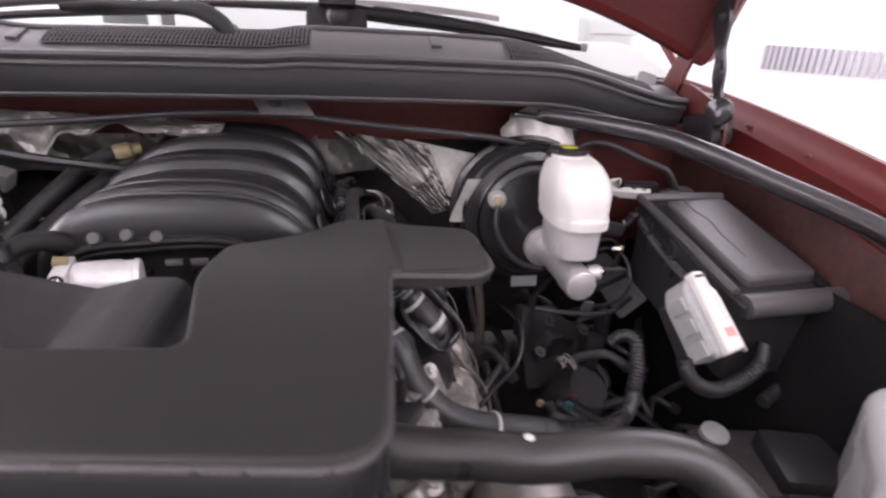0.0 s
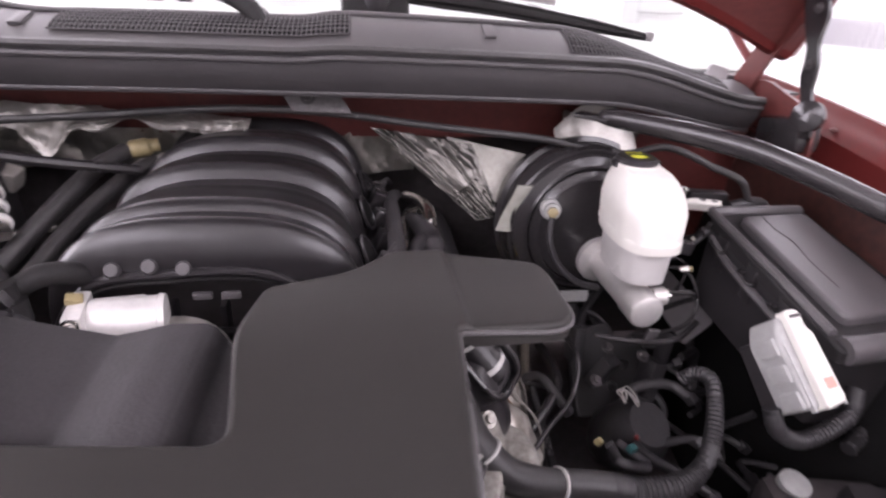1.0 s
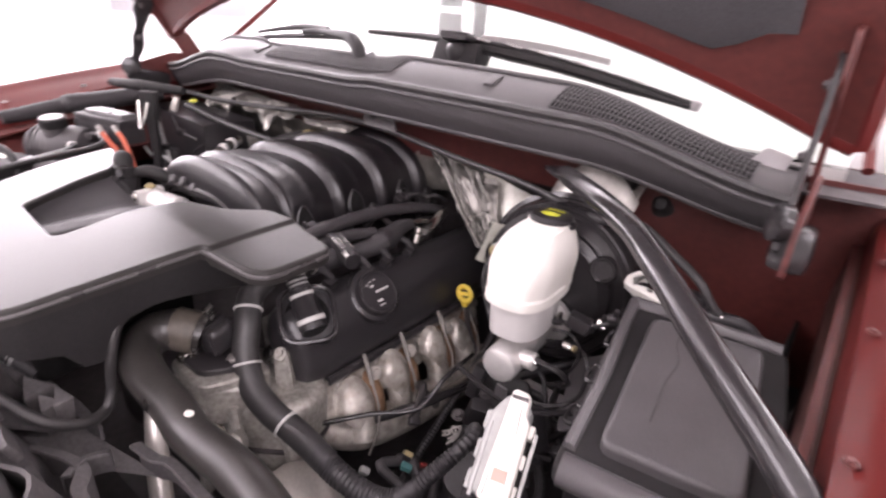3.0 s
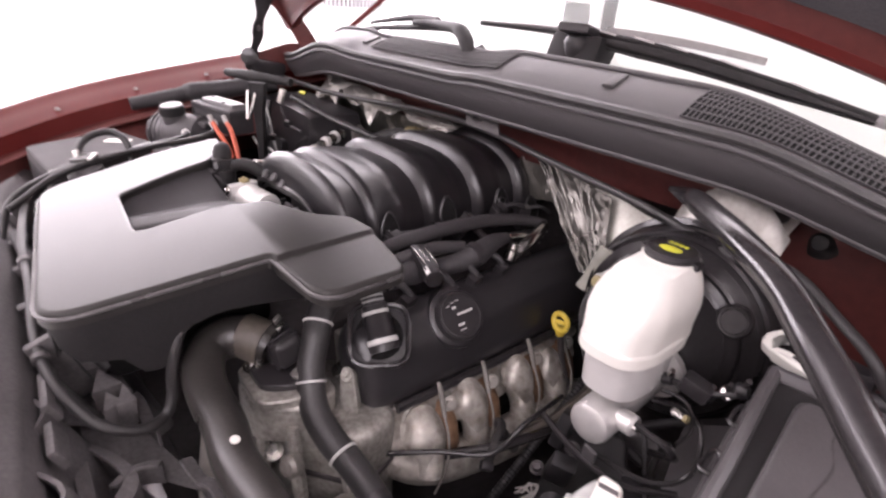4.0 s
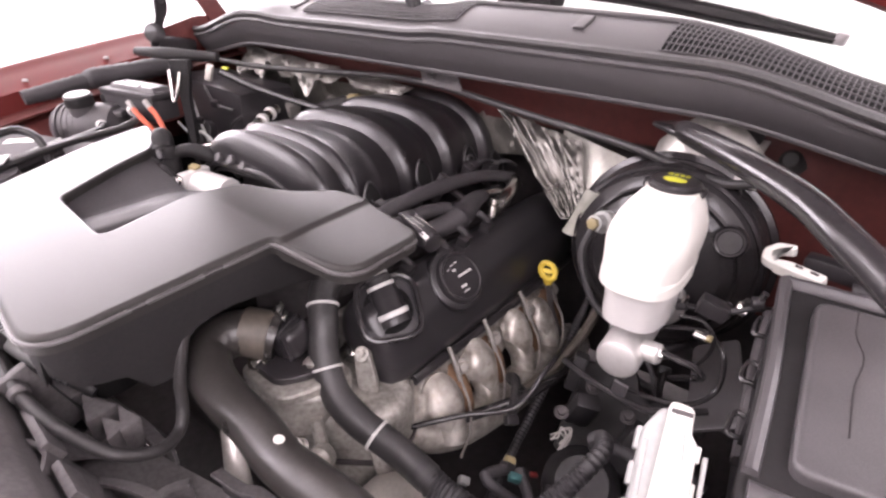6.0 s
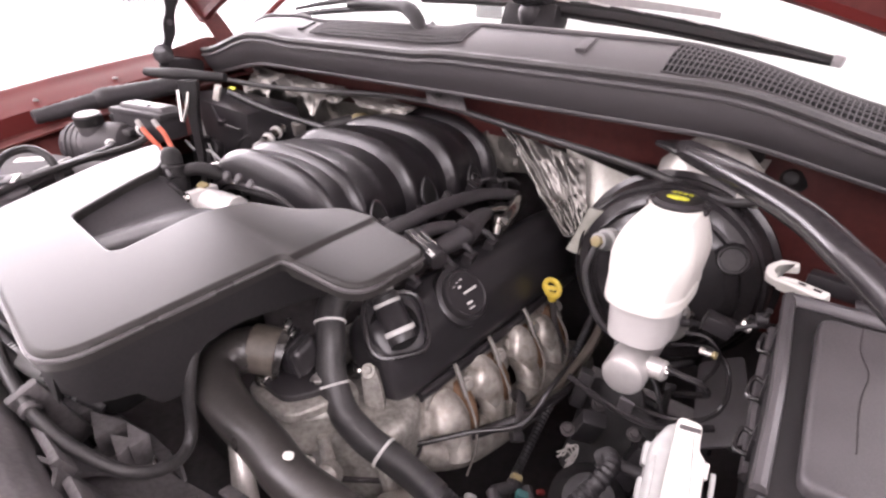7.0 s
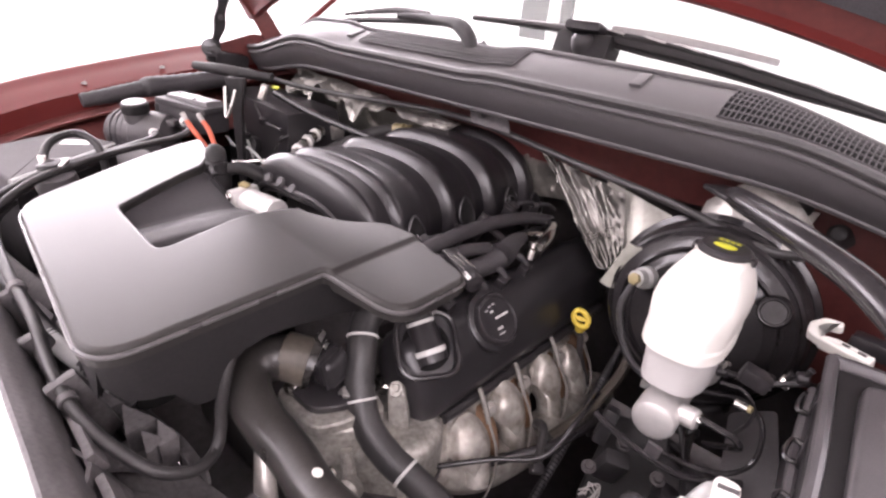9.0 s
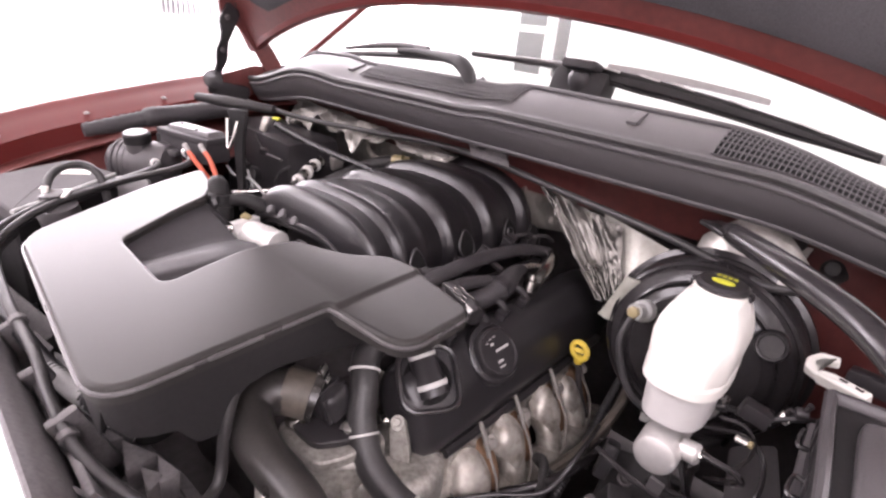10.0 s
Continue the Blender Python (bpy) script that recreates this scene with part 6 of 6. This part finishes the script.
    part("post", slab(rounded([(-0.018, 0.0), (0.018, 0.0), (0.009, -0.06), (0.006, -0.2), (-0.004, -0.2), (-0.009, -0.06)], 0.004, 2), -0.008, 0.008, 0.002, Matrix.Translation((-0.36, -0.012, 1.157)) @ pose(0, 0, 0, 90, 0, 42)), SIDEPLASTIC, t)
    part("cap_bar", tube([(-0.5, -0.02, 1.158), (-0.42, 0.0, 1.16), (-0.33, 0.045, 1.158)], [0.008, 0.011, 0.008], 12), SIDEPLASTIC, t)
    part("vee_lug", tube([(-0.368, -0.03, 1.14), (-0.36, -0.036, 1.108), (-0.35, -0.04, 1.088), (-0.342, -0.034, 1.108), (-0.338, -0.026, 1.14)], 0.0032, 8, 5), STEEL, t, "bright bent steel lug")
    part("lug", box((0.012, 0.01, 0.03), pose(-0.322, 0.02, 1.135, 0, 20, 30), 0.003), ALU, t, "pale steel lug")
    part("rod", tube([(-0.32, 0.04, 1.135), (-0.26, 0.09, 1.1), (-0.16, 0.17, 1.06)], 0.007, 8), BLACKPAINT, t)
    # air conditioning housing and lines
    a = thing("heater_case", "large black heater case on the bulkhead", "heater case", (-0.45, 0.15, 0.9))
    part("case", box((0.3, 0.14, 0.2), pose(-0.5, 0.17, 0.985, 0, 0, -4), 0.03), GLOSSBLACK, a)
    part("knob", turned([(0.022, 0), (0.022, 0.02), (0.015, 0.024)], aim((-0.46, 0.075, 0.99), (0.3, -1, 0.3)), 18), GLOSSBLACK, a)
    part("lead", tube([(-0.5, 0.07, 1.09), (-0.47, 0.05, 1.04), (-0.45, 0.05, 0.98), (-0.42, 0.03, 0.95)], 0.006, 8), LOOM, a)
    l = thing("ac_line", "bright aluminium air conditioning line with fittings", "pipe", (-0.4, 0.1, 0.98))
    part("body", tube([(-0.275, 0.05, 1.02), (-0.31, 0.1, 1.03), (-0.35, 0.17, 1.038)], [0.0085, 0.0105, 0.011], 14), STEEL, l)
    for k in range(3):
        part("ring", turned([(0.0115, -0.004), (0.0135, -0.003), (0.0135, 0.003), (0.0115, 0.004)], aim(Vector((-0.29, 0.072, 1.025)).lerp(Vector((-0.335, 0.145, 1.036)), k / 2), (-0.5, 0.85, 0.1)), 16), PALEALU, l)
    part("fitting", turned([(0.013, 0), (0.013, 0.014), (0.0105, 0.016), (0.0105, 0.022)], aim((-0.314, 0.107, 1.031), (-0.55, 0.83, 0.05)), 6), PALEALU, l)
    part("pipe", tube([(-0.36, -0.03, 0.998), (-0.343, -0.017, 1.001), (-0.3, 0.04, 1.008), (-0.278, 0.078, 1.01), (-0.24, 0.12, 1.0)], 0.0045, 10), STEEL, l)
    part("block", box((0.03, 0.03, 0.03), pose(-0.35, 0.21, 1.035, 10, 20, 0), 0.005), ALU, l)
    w = thing("heater_hose_pair", "two black heater hoses with a tan coupling", "hose", (-0.2, 0.2, 1.05))
    part("hose", tube([(-0.3, 0.0, 0.96), (-0.262, 0.09, 1.012), (-0.226, 0.18, 1.054), (-0.2, 0.236, 1.068)], 0.012, 12), RUBBER, w)
    part("hose", tube([(-0.26, 0.0, 0.96), (-0.225, 0.1, 1.01), (-0.185, 0.19, 1.045), (-0.16, 0.235, 1.052)], 0.011, 12), RUBBER, w)
    part("coupling", turned([(0.011, 0), (0.0135, 0.004), (0.0135, 0.024), (0.01, 0.028), (0.01, 0.04)], aim((-0.196, 0.238, 1.068), (0.75, 0.35, 0.1)), 16), TAN, w, "tan plastic coupling")
    for pts in [[(-0.486, 0.05, 1.092), (-0.46, 0.05, 1.064), (-0.446, 0.05, 1.021), (-0.422, 0.05, 0.976)], [(-0.3, 0.06, 1.053), (-0.341, 0.06, 1.029), (-0.353, 0.06, 0.998), (-0.308, 0.06, 0.998), (-0.281, 0.06, 1.023)], [(-0.435, 0.0, 1.029), (-0.402, 0.0, 1.016), (-0.347, 0.0, 1.024), (-0.296, 0.0, 1.005)], [(-0.44, 0.07, 1.087), (-0.409, 0.07, 1.057), (-0.346, 0.07, 1.053)]]:
        solid("thin_wire", tube(pts, 0.0028, 8, 6), GREYCONN if len(pts) == 4 else RUBBER, "thin wire looping before the heater case", "wiring")
    for at in ((-0.446, 0.05, 1.021), (-0.409, 0.07, 1.057)):
        solid("clip_plug", box((0.016, 0.012, 0.014), pose(*at, 15, 10, 30), 0.003), GLOSSBLACK, "small black plug on the heater case", "connector")
    hose("fender_conduit", [(-0.635, -0.19, 1.076), (-0.63, -0.12, 1.086), (-0.625, -0.07, 1.095), (-0.62, -0.062, 1.098), (-0.618, 0.0, 1.1), (-0.61, 0.07, 1.107), (-0.59, 0.13, 1.112)], [0.013, 0.016, 0.016, 0.02, 0.0205, 0.0185, 0.015], TAPE, "dusty taped conduit along the passenger wing", "conduit", ribs=0.0015, pitch=0.013)
    hose("prop_wire", [(-0.68, -0.34, 0.995), (-0.68, -0.28, 1.03), (-0.685, -0.24, 1.055)], 0.0022, BOOT, "thin steel rod by the passenger wing", "rod")
    y = solid("yellow_tag", box((0.02, 0.008, 0.003), pose(-0.462, 0.135, 1.112, 30, 0, 10), 0.001), YELLOWINK, "small yellow tag on the heater case", "tag")


def radiator_end():
    r = thing("radiator_support", "matte black plastic radiator shroud with moulded ribs", "radiator shroud", (-0.1, -0.45, 0.8))
    edge = [(-0.72, -0.37), (-0.5, -0.455), (-0.2, -0.482), (0.04, -0.496), (0.2, -0.508), (0.36, -0.522), (0.5, -0.5), (0.66, -0.44), (0.84, -0.32)]

    def band(u, v, drop=0.0):
        t = u * (len(edge) - 1)
        i = min(int(t), len(edge) - 2)
        a, b = Vector(edge[i]), Vector(edge[i + 1])
        q = a.lerp(b, t - i)
        prof = [(-0.002, -0.008), (-0.001, -0.002), (0.002, 0.0), (0.01, -0.005), (0.023, -0.018), (0.034, -0.05), (0.038, -0.075), (0.075, -0.18), (0.08, -0.3)]
        s = v * (len(prof) - 1)
        j = min(int(s), len(prof) - 2)
        w = Vector(prof[j]).lerp(Vector(prof[j + 1]), s - j)
        return Vector((q.x, q.y + w.x, 1.0 + w.y - 0.16 * step(0.62, 0.8, u) - 0.04 * step(0.0, 0.3, 0.3 - u)))

    part("shroud", sheet(band, 60, 32, 0.004), SHROUD, r)
    def facets(u, v):
        p = Vector((-0.45 + 0.62 * u, -0.462 + 0.085 * v, 0.965 - 0.03 * u - 0.12 * v))
        return p + Vector((0, 0.3, 1)) * 0.03 * noise.noise(Vector((9 * u, 4 * v, 1.7)))

    part("ribbed_panel", sheet(facets, 13, 4, 0.004), SHROUD, r, "faceted black duct panel", 4)
    part("side_panel", sheet(lambda u, v: Vector((0.16 + 0.3 * u, -0.48 + 0.09 * v + 0.012 * math.sin(16 * u), 0.96 - 0.22 * v)), 24, 5, 0.004), SHROUD, r, "ribbed black panel beside the hose", 30)
    for k in range(5):
        part("rib", box((0.012, 0.03, 0.09), pose(-0.3 + 0.1 * k, -0.445, 0.94, 20, 10 * (k % 2), 0), 0.004), SHROUD, r)
    for x, y, sx, sz, tilt in ((-0.3, -0.39, 0.16, 0.1, 12), (-0.1, -0.385, 0.13, 0.08, -8), (0.06, -0.39, 0.12, 0.12, 15), (-0.05, -0.4, 0.08, 0.14, 28)):
        part("duct_wall", box((sx, 0.03, sz), pose(x, y, 0.86, 25, tilt, 12), 0.008), SHROUD, r)
    def gusset(corners):
        bm = bmesh.new()
        top = [Vector(p) for p in corners]
        mid = sum(top, Vector()) / 3
        rings = [[bm.verts.new(p) for p in top], [bm.verts.new(mid + (p - mid) * 0.8 - Vector((0, 0, 0.035))) for p in top]]
        bm.faces.new(rings[0]), bm.faces.new(rings[1][::-1])
        for i in range(3):
            bm.faces.new((rings[0][i], rings[1][i], rings[1][(i + 1) % 3], rings[0][(i + 1) % 3]))
        bmesh.ops.bevel(bm, geom=bm.edges[:], offset=0.0015, segments=2, affect="EDGES", profile=0.5)
        return bm

    for corners in [[(0.098, -0.414, 0.925), (0.141, -0.397, 0.925), (0.144, -0.428, 0.925)], [(0.146, -0.415, 0.925), (0.173, -0.402, 0.925), (0.182, -0.424, 0.925)], [(0.026, -0.419, 0.925), (0.095, -0.411, 0.925), (0.098, -0.432, 0.925)], [(-0.104, -0.414, 0.925), (-0.038, -0.412, 0.925), (-0.026, -0.432, 0.925)], [(-0.179, -0.417, 0.925), (-0.118, -0.411, 0.925), (-0.088, -0.433, 0.925)], [(0.141, -0.397, 0.925), (0.178, -0.391, 0.925), (0.18, -0.412, 0.925)]]:
        part("gusset", gusset(corners), SHROUD, r, "sharp moulded gusset")

    def web(pts, drop, lean):
        line = spline(pts, 6)
        n = len(line) - 1

        def lay(u, v):
            i = min(n, round(u * n))
            way = line[min(i + 1, n)] - line[max(i - 1, 0)]
            out = Vector((-way.y, way.x, 0)).normalized() * 0.012
            return line[i] + out * min(1, 3 * v) + Vector((lean * v, 0, -0.03 - 0.004 * min(1, 3 * v) - drop * max(0, v - 0.33)))

        return sheet(lay, n, 6, 0.003)

    for pts, drop, lean in (
        ([(0.003, -0.42, 0.93), (0.073, -0.426, 0.93), (0.106, -0.414, 0.93), (0.135, -0.393, 0.93), (0.205, -0.392, 0.93)], 0.03, 0.004),
        ([(0.135, -0.393, 0.93), (0.124, -0.426, 0.93), (0.147, -0.438, 0.93)], 0.035, -0.006),
        ([(0.154, -0.479, 0.93), (0.206, -0.441, 0.93), (0.255, -0.425, 0.93), (0.286, -0.44, 0.93), (0.33, -0.44, 0.93)], 0.05, 0.008),
        ([(0.264, -0.432, 0.93), (0.253, -0.412, 0.93), (0.261, -0.395, 0.93)], 0.04, 0.004),
        ([(0.266, -0.376, 0.93), (0.301, -0.372, 0.93), (0.323, -0.364, 0.93), (0.394, -0.366, 0.93)], 0.05, -0.004),
        ([(-0.197, -0.418, 0.93), (-0.011, -0.447, 0.93), (0.154, -0.458, 0.93), (0.309, -0.464, 0.93)], 0.07, 0.012),
    ):
        part("web", web(pts, drop, lean), SHROUD, r, "moulded web of the shroud")
    for x, w, z in ((0.02, 0.055, 0.956), (0.09, 0.05, 0.952), (0.165, 0.06, 0.954), (0.235, 0.045, 0.948)):
        part("ledge", box((w, 0.008, 0.024), pose(x, -0.452 - 0.06 * max(0, x), z, 24, 0, -4), 0.002), SHROUD, r, "raised moulded ledge")
    h = hose("overflow_hose", [(-0.26, -0.4, 1.03), (-0.225, -0.43, 1.018), (-0.12, -0.446, 1.008), (0.0, -0.452, 1.0), (0.064, -0.459, 0.985), (0.111, -0.461, 0.972), (0.154, -0.457, 0.962), (0.189, -0.446, 0.95), (0.218, -0.428, 0.935), (0.222, -0.398, 0.918), (0.208, -0.372, 0.912), (0.2, -0.36, 0.93), (0.199, -0.357, 0.955), (0.198, -0.35, 0.982), (0.194, -0.338, 1.006), (0.19, -0.315, 1.017), (0.188, -0.28, 1.016), (0.184, -0.25, 1.008)], 0.006, RUBBER, "long black overflow hose along the radiator top", rings=(((0.118, -0.461, 0.9705), (1, 0.05, -0.3), 0.0078, 0.004), ((-0.06, -0.449, 1.004), (1, 0, -0.1), 0.0078, 0.005)), ringmat=SHROUD)
    c = thing("front_cable", "black corrugated cable by the radiator", "cable", (-0.05, -0.44, 0.95))
    part("cable", tube([(-0.2, -0.45, 0.99), (-0.05, -0.44, 0.965), (0.05, -0.425, 0.95), (0.1, -0.4, 0.92)], 0.008, 10, ribs=0.001), LOOM, c)
    part("sleeve", tube([(-0.02, -0.438, 0.958), (0.03, -0.43, 0.953), (0.08, -0.41, 0.935)], 0.011, 10), GREYCONN, c)
    k = thing("reservoir_front", "dark washer tank low beside the wing", "tank", (0.72, -0.3, 0.78))
    part("tank", box((0.2, 0.12, 0.1), pose(0.7, -0.24, 0.745, 0, 0, -10), 0.02), DARK, k)
    part("cap", turned([(0.018, 0), (0.018, 0.012), (0.014, 0.014)], aim((0.641, -0.19, 0.79), (0, -0.2, 1)), 18), GREYCONN, k)
    part("cover", box((0.12, 0.08, 0.03), pose(0.73, -0.26, 0.8, 8, 4, -10), 0.008), GLOSSBLACK, k)


def headlamp():
    h = thing("headlamp", "pale plastic headlamp top at the driver-side corner", "headlamp", (0.75, -0.42, 0.85))
    out = [(0.47, -0.47), (0.53, -0.44), (0.6, -0.415), (0.66, -0.375), (0.7, -0.325), (0.755, -0.262), (0.86, -0.26), (0.84, -0.45), (0.66, -0.56), (0.5, -0.55)]
    bm = slab(rounded(out, 0.02, 4), 0.78, 0.93, 0.03, seg=5)
    part("housing", bm, LENS, h)
    part("seam", tube([(0.5, -0.465, 0.93), (0.62, -0.42, 0.93), (0.72, -0.37, 0.928)], 0.004, 6), GREYCONN, h)


def clutter():
    """Dark looms and brackets deep between engine and driver-side wing."""
    rng = random.Random(7)
    for k in range(16):
        x, y = rng.uniform(0.42, 0.72), rng.uniform(-0.28, 0.12)
        pts = [(x, y, rng.uniform(0.66, 0.74))]
        for _ in range(3):
            x, y = x + rng.uniform(-0.07, 0.07), y + rng.uniform(-0.06, 0.08)
            pts.append((x, y, pts[-1][2] + rng.uniform(0.0, 0.05)))
        solid("loom", tube(pts, rng.uniform(0.004, 0.01), 8, 5), LOOM, "dark wiring loom deep in the bay", "wiring", group="deep looms")
    s = thing("steering_gear", "dark cast bracket deep in the bay", "bracket", (0.52, -0.08, 0.75))
    part("shield", slab(rounded([(-0.065, -0.075), (0.03, -0.075), (0.065, -0.04), (0.06, 0.02), (0.02, 0.03), (0.01, 0.06), (-0.06, 0.05)], 0.012, 3), -0.006, 0.004, 0.004, Matrix.Translation((0.5, 0.035, 0.81)) @ pose(0, 0, 0, 52, 0, 6)), SIDEPLASTIC, s, "dark notched splash shield")
    for x, y, z, sx, sy, sz, a, b, c in ((0.47, -0.01, 0.83, 0.03, 0.02, 0.05, 20, 12, 30), (0.535, -0.02, 0.82, 0.024, 0.03, 0.06, -10, 20, 10), (0.5, -0.045, 0.79, 0.05, 0.016, 0.03, 30, -8, 20), (0.56, 0.0, 0.85, 0.02, 0.02, 0.07, 5, -14, 40), (0.44, 0.03, 0.85, 0.018, 0.024, 0.05, -15, 10, 15)):
        part("lug", box((sx, sy, sz), pose(x, y, z, a, b, c), 0.004), LOOM, s)
    for x, y, z in ((0.475, 0.0, 0.862), (0.525, -0.01, 0.852), (0.452, -0.03, 0.83)):
        part("bolt", hexbolt((x, y, z), (0.2, -0.5, 1), 0.006, 0.006), DARK, s)
    part("column", turned([(0.03, -0.06), (0.045, -0.03), (0.045, 0.03), (0.03, 0.05)], aim((0.5, -0.06, 0.76), (0.2, -0.5, 0.8)), 22), LOOM, s)
    for at, mt, nm, lab in (((0.43, -0.11, 0.8), TAN, "tan_plug", "small tan plug on the loom"), ((0.4, -0.16, 0.79), GREYCONN, "grey_plug", "small grey plug on the loom")):
        solid(nm, box((0.013, 0.009, 0.009), pose(*at, 20, 30, 40), 0.002), mt, lab, "connector")


def small_clutter():
    """Thin pipes, fittings and plugs between engine, booster and fuse box."""
    rng = random.Random(3)
    t = thing("wire_tangle", "small tangle of pale thin wires deep in the bay", "wiring", (0.469, -0.086, 0.84))
    for k in range(4):
        pts = [Vector(p) + Vector((rng.uniform(-0.006, 0.006), rng.uniform(-0.006, 0.006), rng.uniform(-0.004, 0.006))) for p in [(0.469, -0.086, 0.84), (0.469, -0.075, 0.84), (0.473, -0.066, 0.84), (0.482, -0.069, 0.84), (0.479, -0.093, 0.84)]]
        part("wire", tube(pts, 0.001, 6, 4), BOOT, t)
    solid("teal_plug", box((0.014, 0.009, 0.009), pose(*(0.455, -0.142, 0.82), 10, 20, 30), 0.002), TEAL, "small teal plug on the loom", "connector")
    solid("red_plug", box((0.009, 0.006, 0.006), pose(*(0.469, -0.125, 0.82), 10, 20, 50), 0.002), RED, "small red plug on the loom", "connector")
    solid("bracket_plate", slab(rounded([(-0.03, -0.06), (0.03, -0.05), (0.025, 0.06), (-0.025, 0.05)], 0.008, 3), -0.002, 0.002, 0.001, Matrix.Translation((0.595, 0.051, 0.9)) @ pose(0, 0, 0, 25, -20, 10)), DUSTY, "flat grey bracket plate beside the fuse box", "bracket")
    f = thing("hose_fitting", "row of small black and steel pipe fittings", "fitting", (0.539, 0.05, 0.985))
    part("lead", tube([(0.539, 0.05, 0.985), (0.56, 0.05, 0.988), (0.581, 0.05, 0.992), (0.596, 0.05, 1.004), (0.609, 0.05, 1.017)], 0.0035, 8, 5), LOOM, f)
    for k, p in enumerate([(0.539, 0.05, 0.985), (0.56, 0.05, 0.988), (0.581, 0.05, 0.992), (0.596, 0.05, 1.004), (0.609, 0.05, 1.017)]):
        part("nut", turned([(0.005, -0.006), (0.0065, -0.005), (0.0065, 0.005), (0.005, 0.006)], aim(p, (1, 0.2, 0.3 * (-1) ** k)), 6 if k % 2 else 14), STEEL if k in (1, 3) else GLOSSBLACK, f)
        part("stub", tube([p, Vector(p) + Vector((0.004, -0.003, 0.014))], 0.0035, 8, 2), STEEL if k == 0 else BLACKPAINT, f)
    solid("brake_pipe", tube([(0.544, 0.03, 0.983), (0.566, 0.03, 0.986), (0.581, 0.03, 0.973), (0.582, 0.03, 0.952), (0.574, 0.03, 0.931)], 0.0022, 8, 6), BLACKPAINT, "thin black brake pipe bent into a loop", "pipe")
    for k in range(14):
        x, y = rng.uniform(0.4, 0.62), rng.uniform(-0.2, 0.1)
        z = rng.uniform(0.76, 0.84)
        pts = [(x, y, z)]
        for _ in range(3):
            x, y, z = x + rng.uniform(-0.05, 0.05), y + rng.uniform(-0.05, 0.05), min(0.86, z + rng.uniform(-0.02, 0.03))
            pts.append((x, y, z))
        h = hose("harness", pts, rng.uniform(0.003, 0.007), rng.choice((LOOM, RUBBER, TAPE)), "black wiring harness deep in the bay", "wiring", ribs=rng.choice((0, 0.0008)))
        part("plug", box((0.016, 0.012, 0.012), pose(*pts[-1], rng.uniform(0, 60), rng.uniform(0, 60), rng.uniform(0, 90)), 0.002), rng.choice((GLOSSBLACK, LOOM)), h)


def car_body():
    """The plain lower body that carries the bay, behind and below everything in view."""
    c = thing("car_body", "dark red car body on black tyres under the engine bay", "car", (MID, 1.5, 0.0))
    for s in (-1, 1):
        part("side_panel", sheet(lambda u, v: Vector((MID + s * (0.93 - 0.06 * v * v), 0.44 + 3.2 * u, 0.3 + 0.8 * v)), 16, 8, 0.004), RED, c)
        part("sill", tube([(MID + s * 0.9, 0.5, 0.32), (MID + s * 0.9, 2.0, 0.3), (MID + s * 0.9, 3.6, 0.34)], 0.05, 12), RED, c)
        part("front_post", box((0.1, 0.1, 0.5), pose(MID + s * 0.8, 0.42, 0.5), 0.02), DARK, c)
    part("rear_panel", sheet(lambda u, v: Vector((MID - 0.93 + 1.86 * u, 3.64 + 0.06 * math.sin(math.pi * u), 0.32 + 0.78 * v)), 16, 8, 0.004), RED, c)
    part("floor_pan", box((1.8, 3.9, 0.06), pose(MID, 1.68, 0.36), 0.02), DARK, c)
    part("front_panel", box((1.5, 0.04, 0.45), pose(MID, -0.36, 0.5), 0.015), DARK, c)
    wheel = None
    for x, y in ((-0.87, 0.02), (0.87, 0.02), (-0.87, 2.95), (0.87, 2.95)):
        m = pose(MID + x, y, 0.365, 0, 90, 0)
        if wheel is None:
            tyre = turned([(0.24, -0.1), (0.33, -0.11), (0.362, -0.085), (0.365, 0.0), (0.362, 0.085), (0.33, 0.11), (0.24, 0.1)], None, 48)
            rim = turned([(0.06, 0.06), (0.2, 0.07), (0.235, 0.1), (0.235, -0.1), (0.2, -0.07), (0.06, -0.06)], None, 36)
            wheel = part("wheel", tyre, TYRE, c, "black road tyre")
            hub = part("rim", rim, ALU, wheel, "plain alloy rim")
            wheel.matrix_world = m
            hub.matrix_world = m
        else:
            other = new("wheel", wheel.data)
            other.parent, other.matrix_parent_inverse = c, c.matrix_world.inverted()
            other.matrix_world = m
            other["label"] = "black road tyre"
            disc = new("rim", hub.data)
            disc.parent = other
            disc.matrix_world = m
            disc["label"] = "plain alloy rim"


studio()
car_body()
barrier(18.2, 16.7, 5.5, 160, 300, 0.8, 0.2, 76, 0.09)
parcel(17.6, 18.0, 0.0, (0.8, 0.6, 1.3), "orange_box", "orange box beyond the striped barrier")
# Unseen plinth added to hold the upper box, placed to fit the camera's view.
solid("added_plinth", box((0.9, 0.7, 1.5), pose(18.9, 17.4, 0.75, 0, 0, 20), 0.03), STUDIO, "white plinth added under the raised orange box", "plinth")
parcel(18.9, 17.4, 1.5, (0.6, 0.5, 0.4), "orange_box", "orange box on the white plinth")
barrier(-17.2, 8.6, 3.0, 312, 378, 0.45, 0.72, 30, 0.055)
for side in (-1, 1):
    fender(side)
firewall()
cowl()
wipers()
windscreen()
door_mirror()
hood()
foils()
air_cover()
manifold()
injectors()
throttle()
valve_cover()
exhaust()
front_drive()
hoses()
dipstick()
brakes()
fuse_box()
connector()
brace()
passenger_side()
radiator_end()
headlamp()
clutter()
small_clutter()
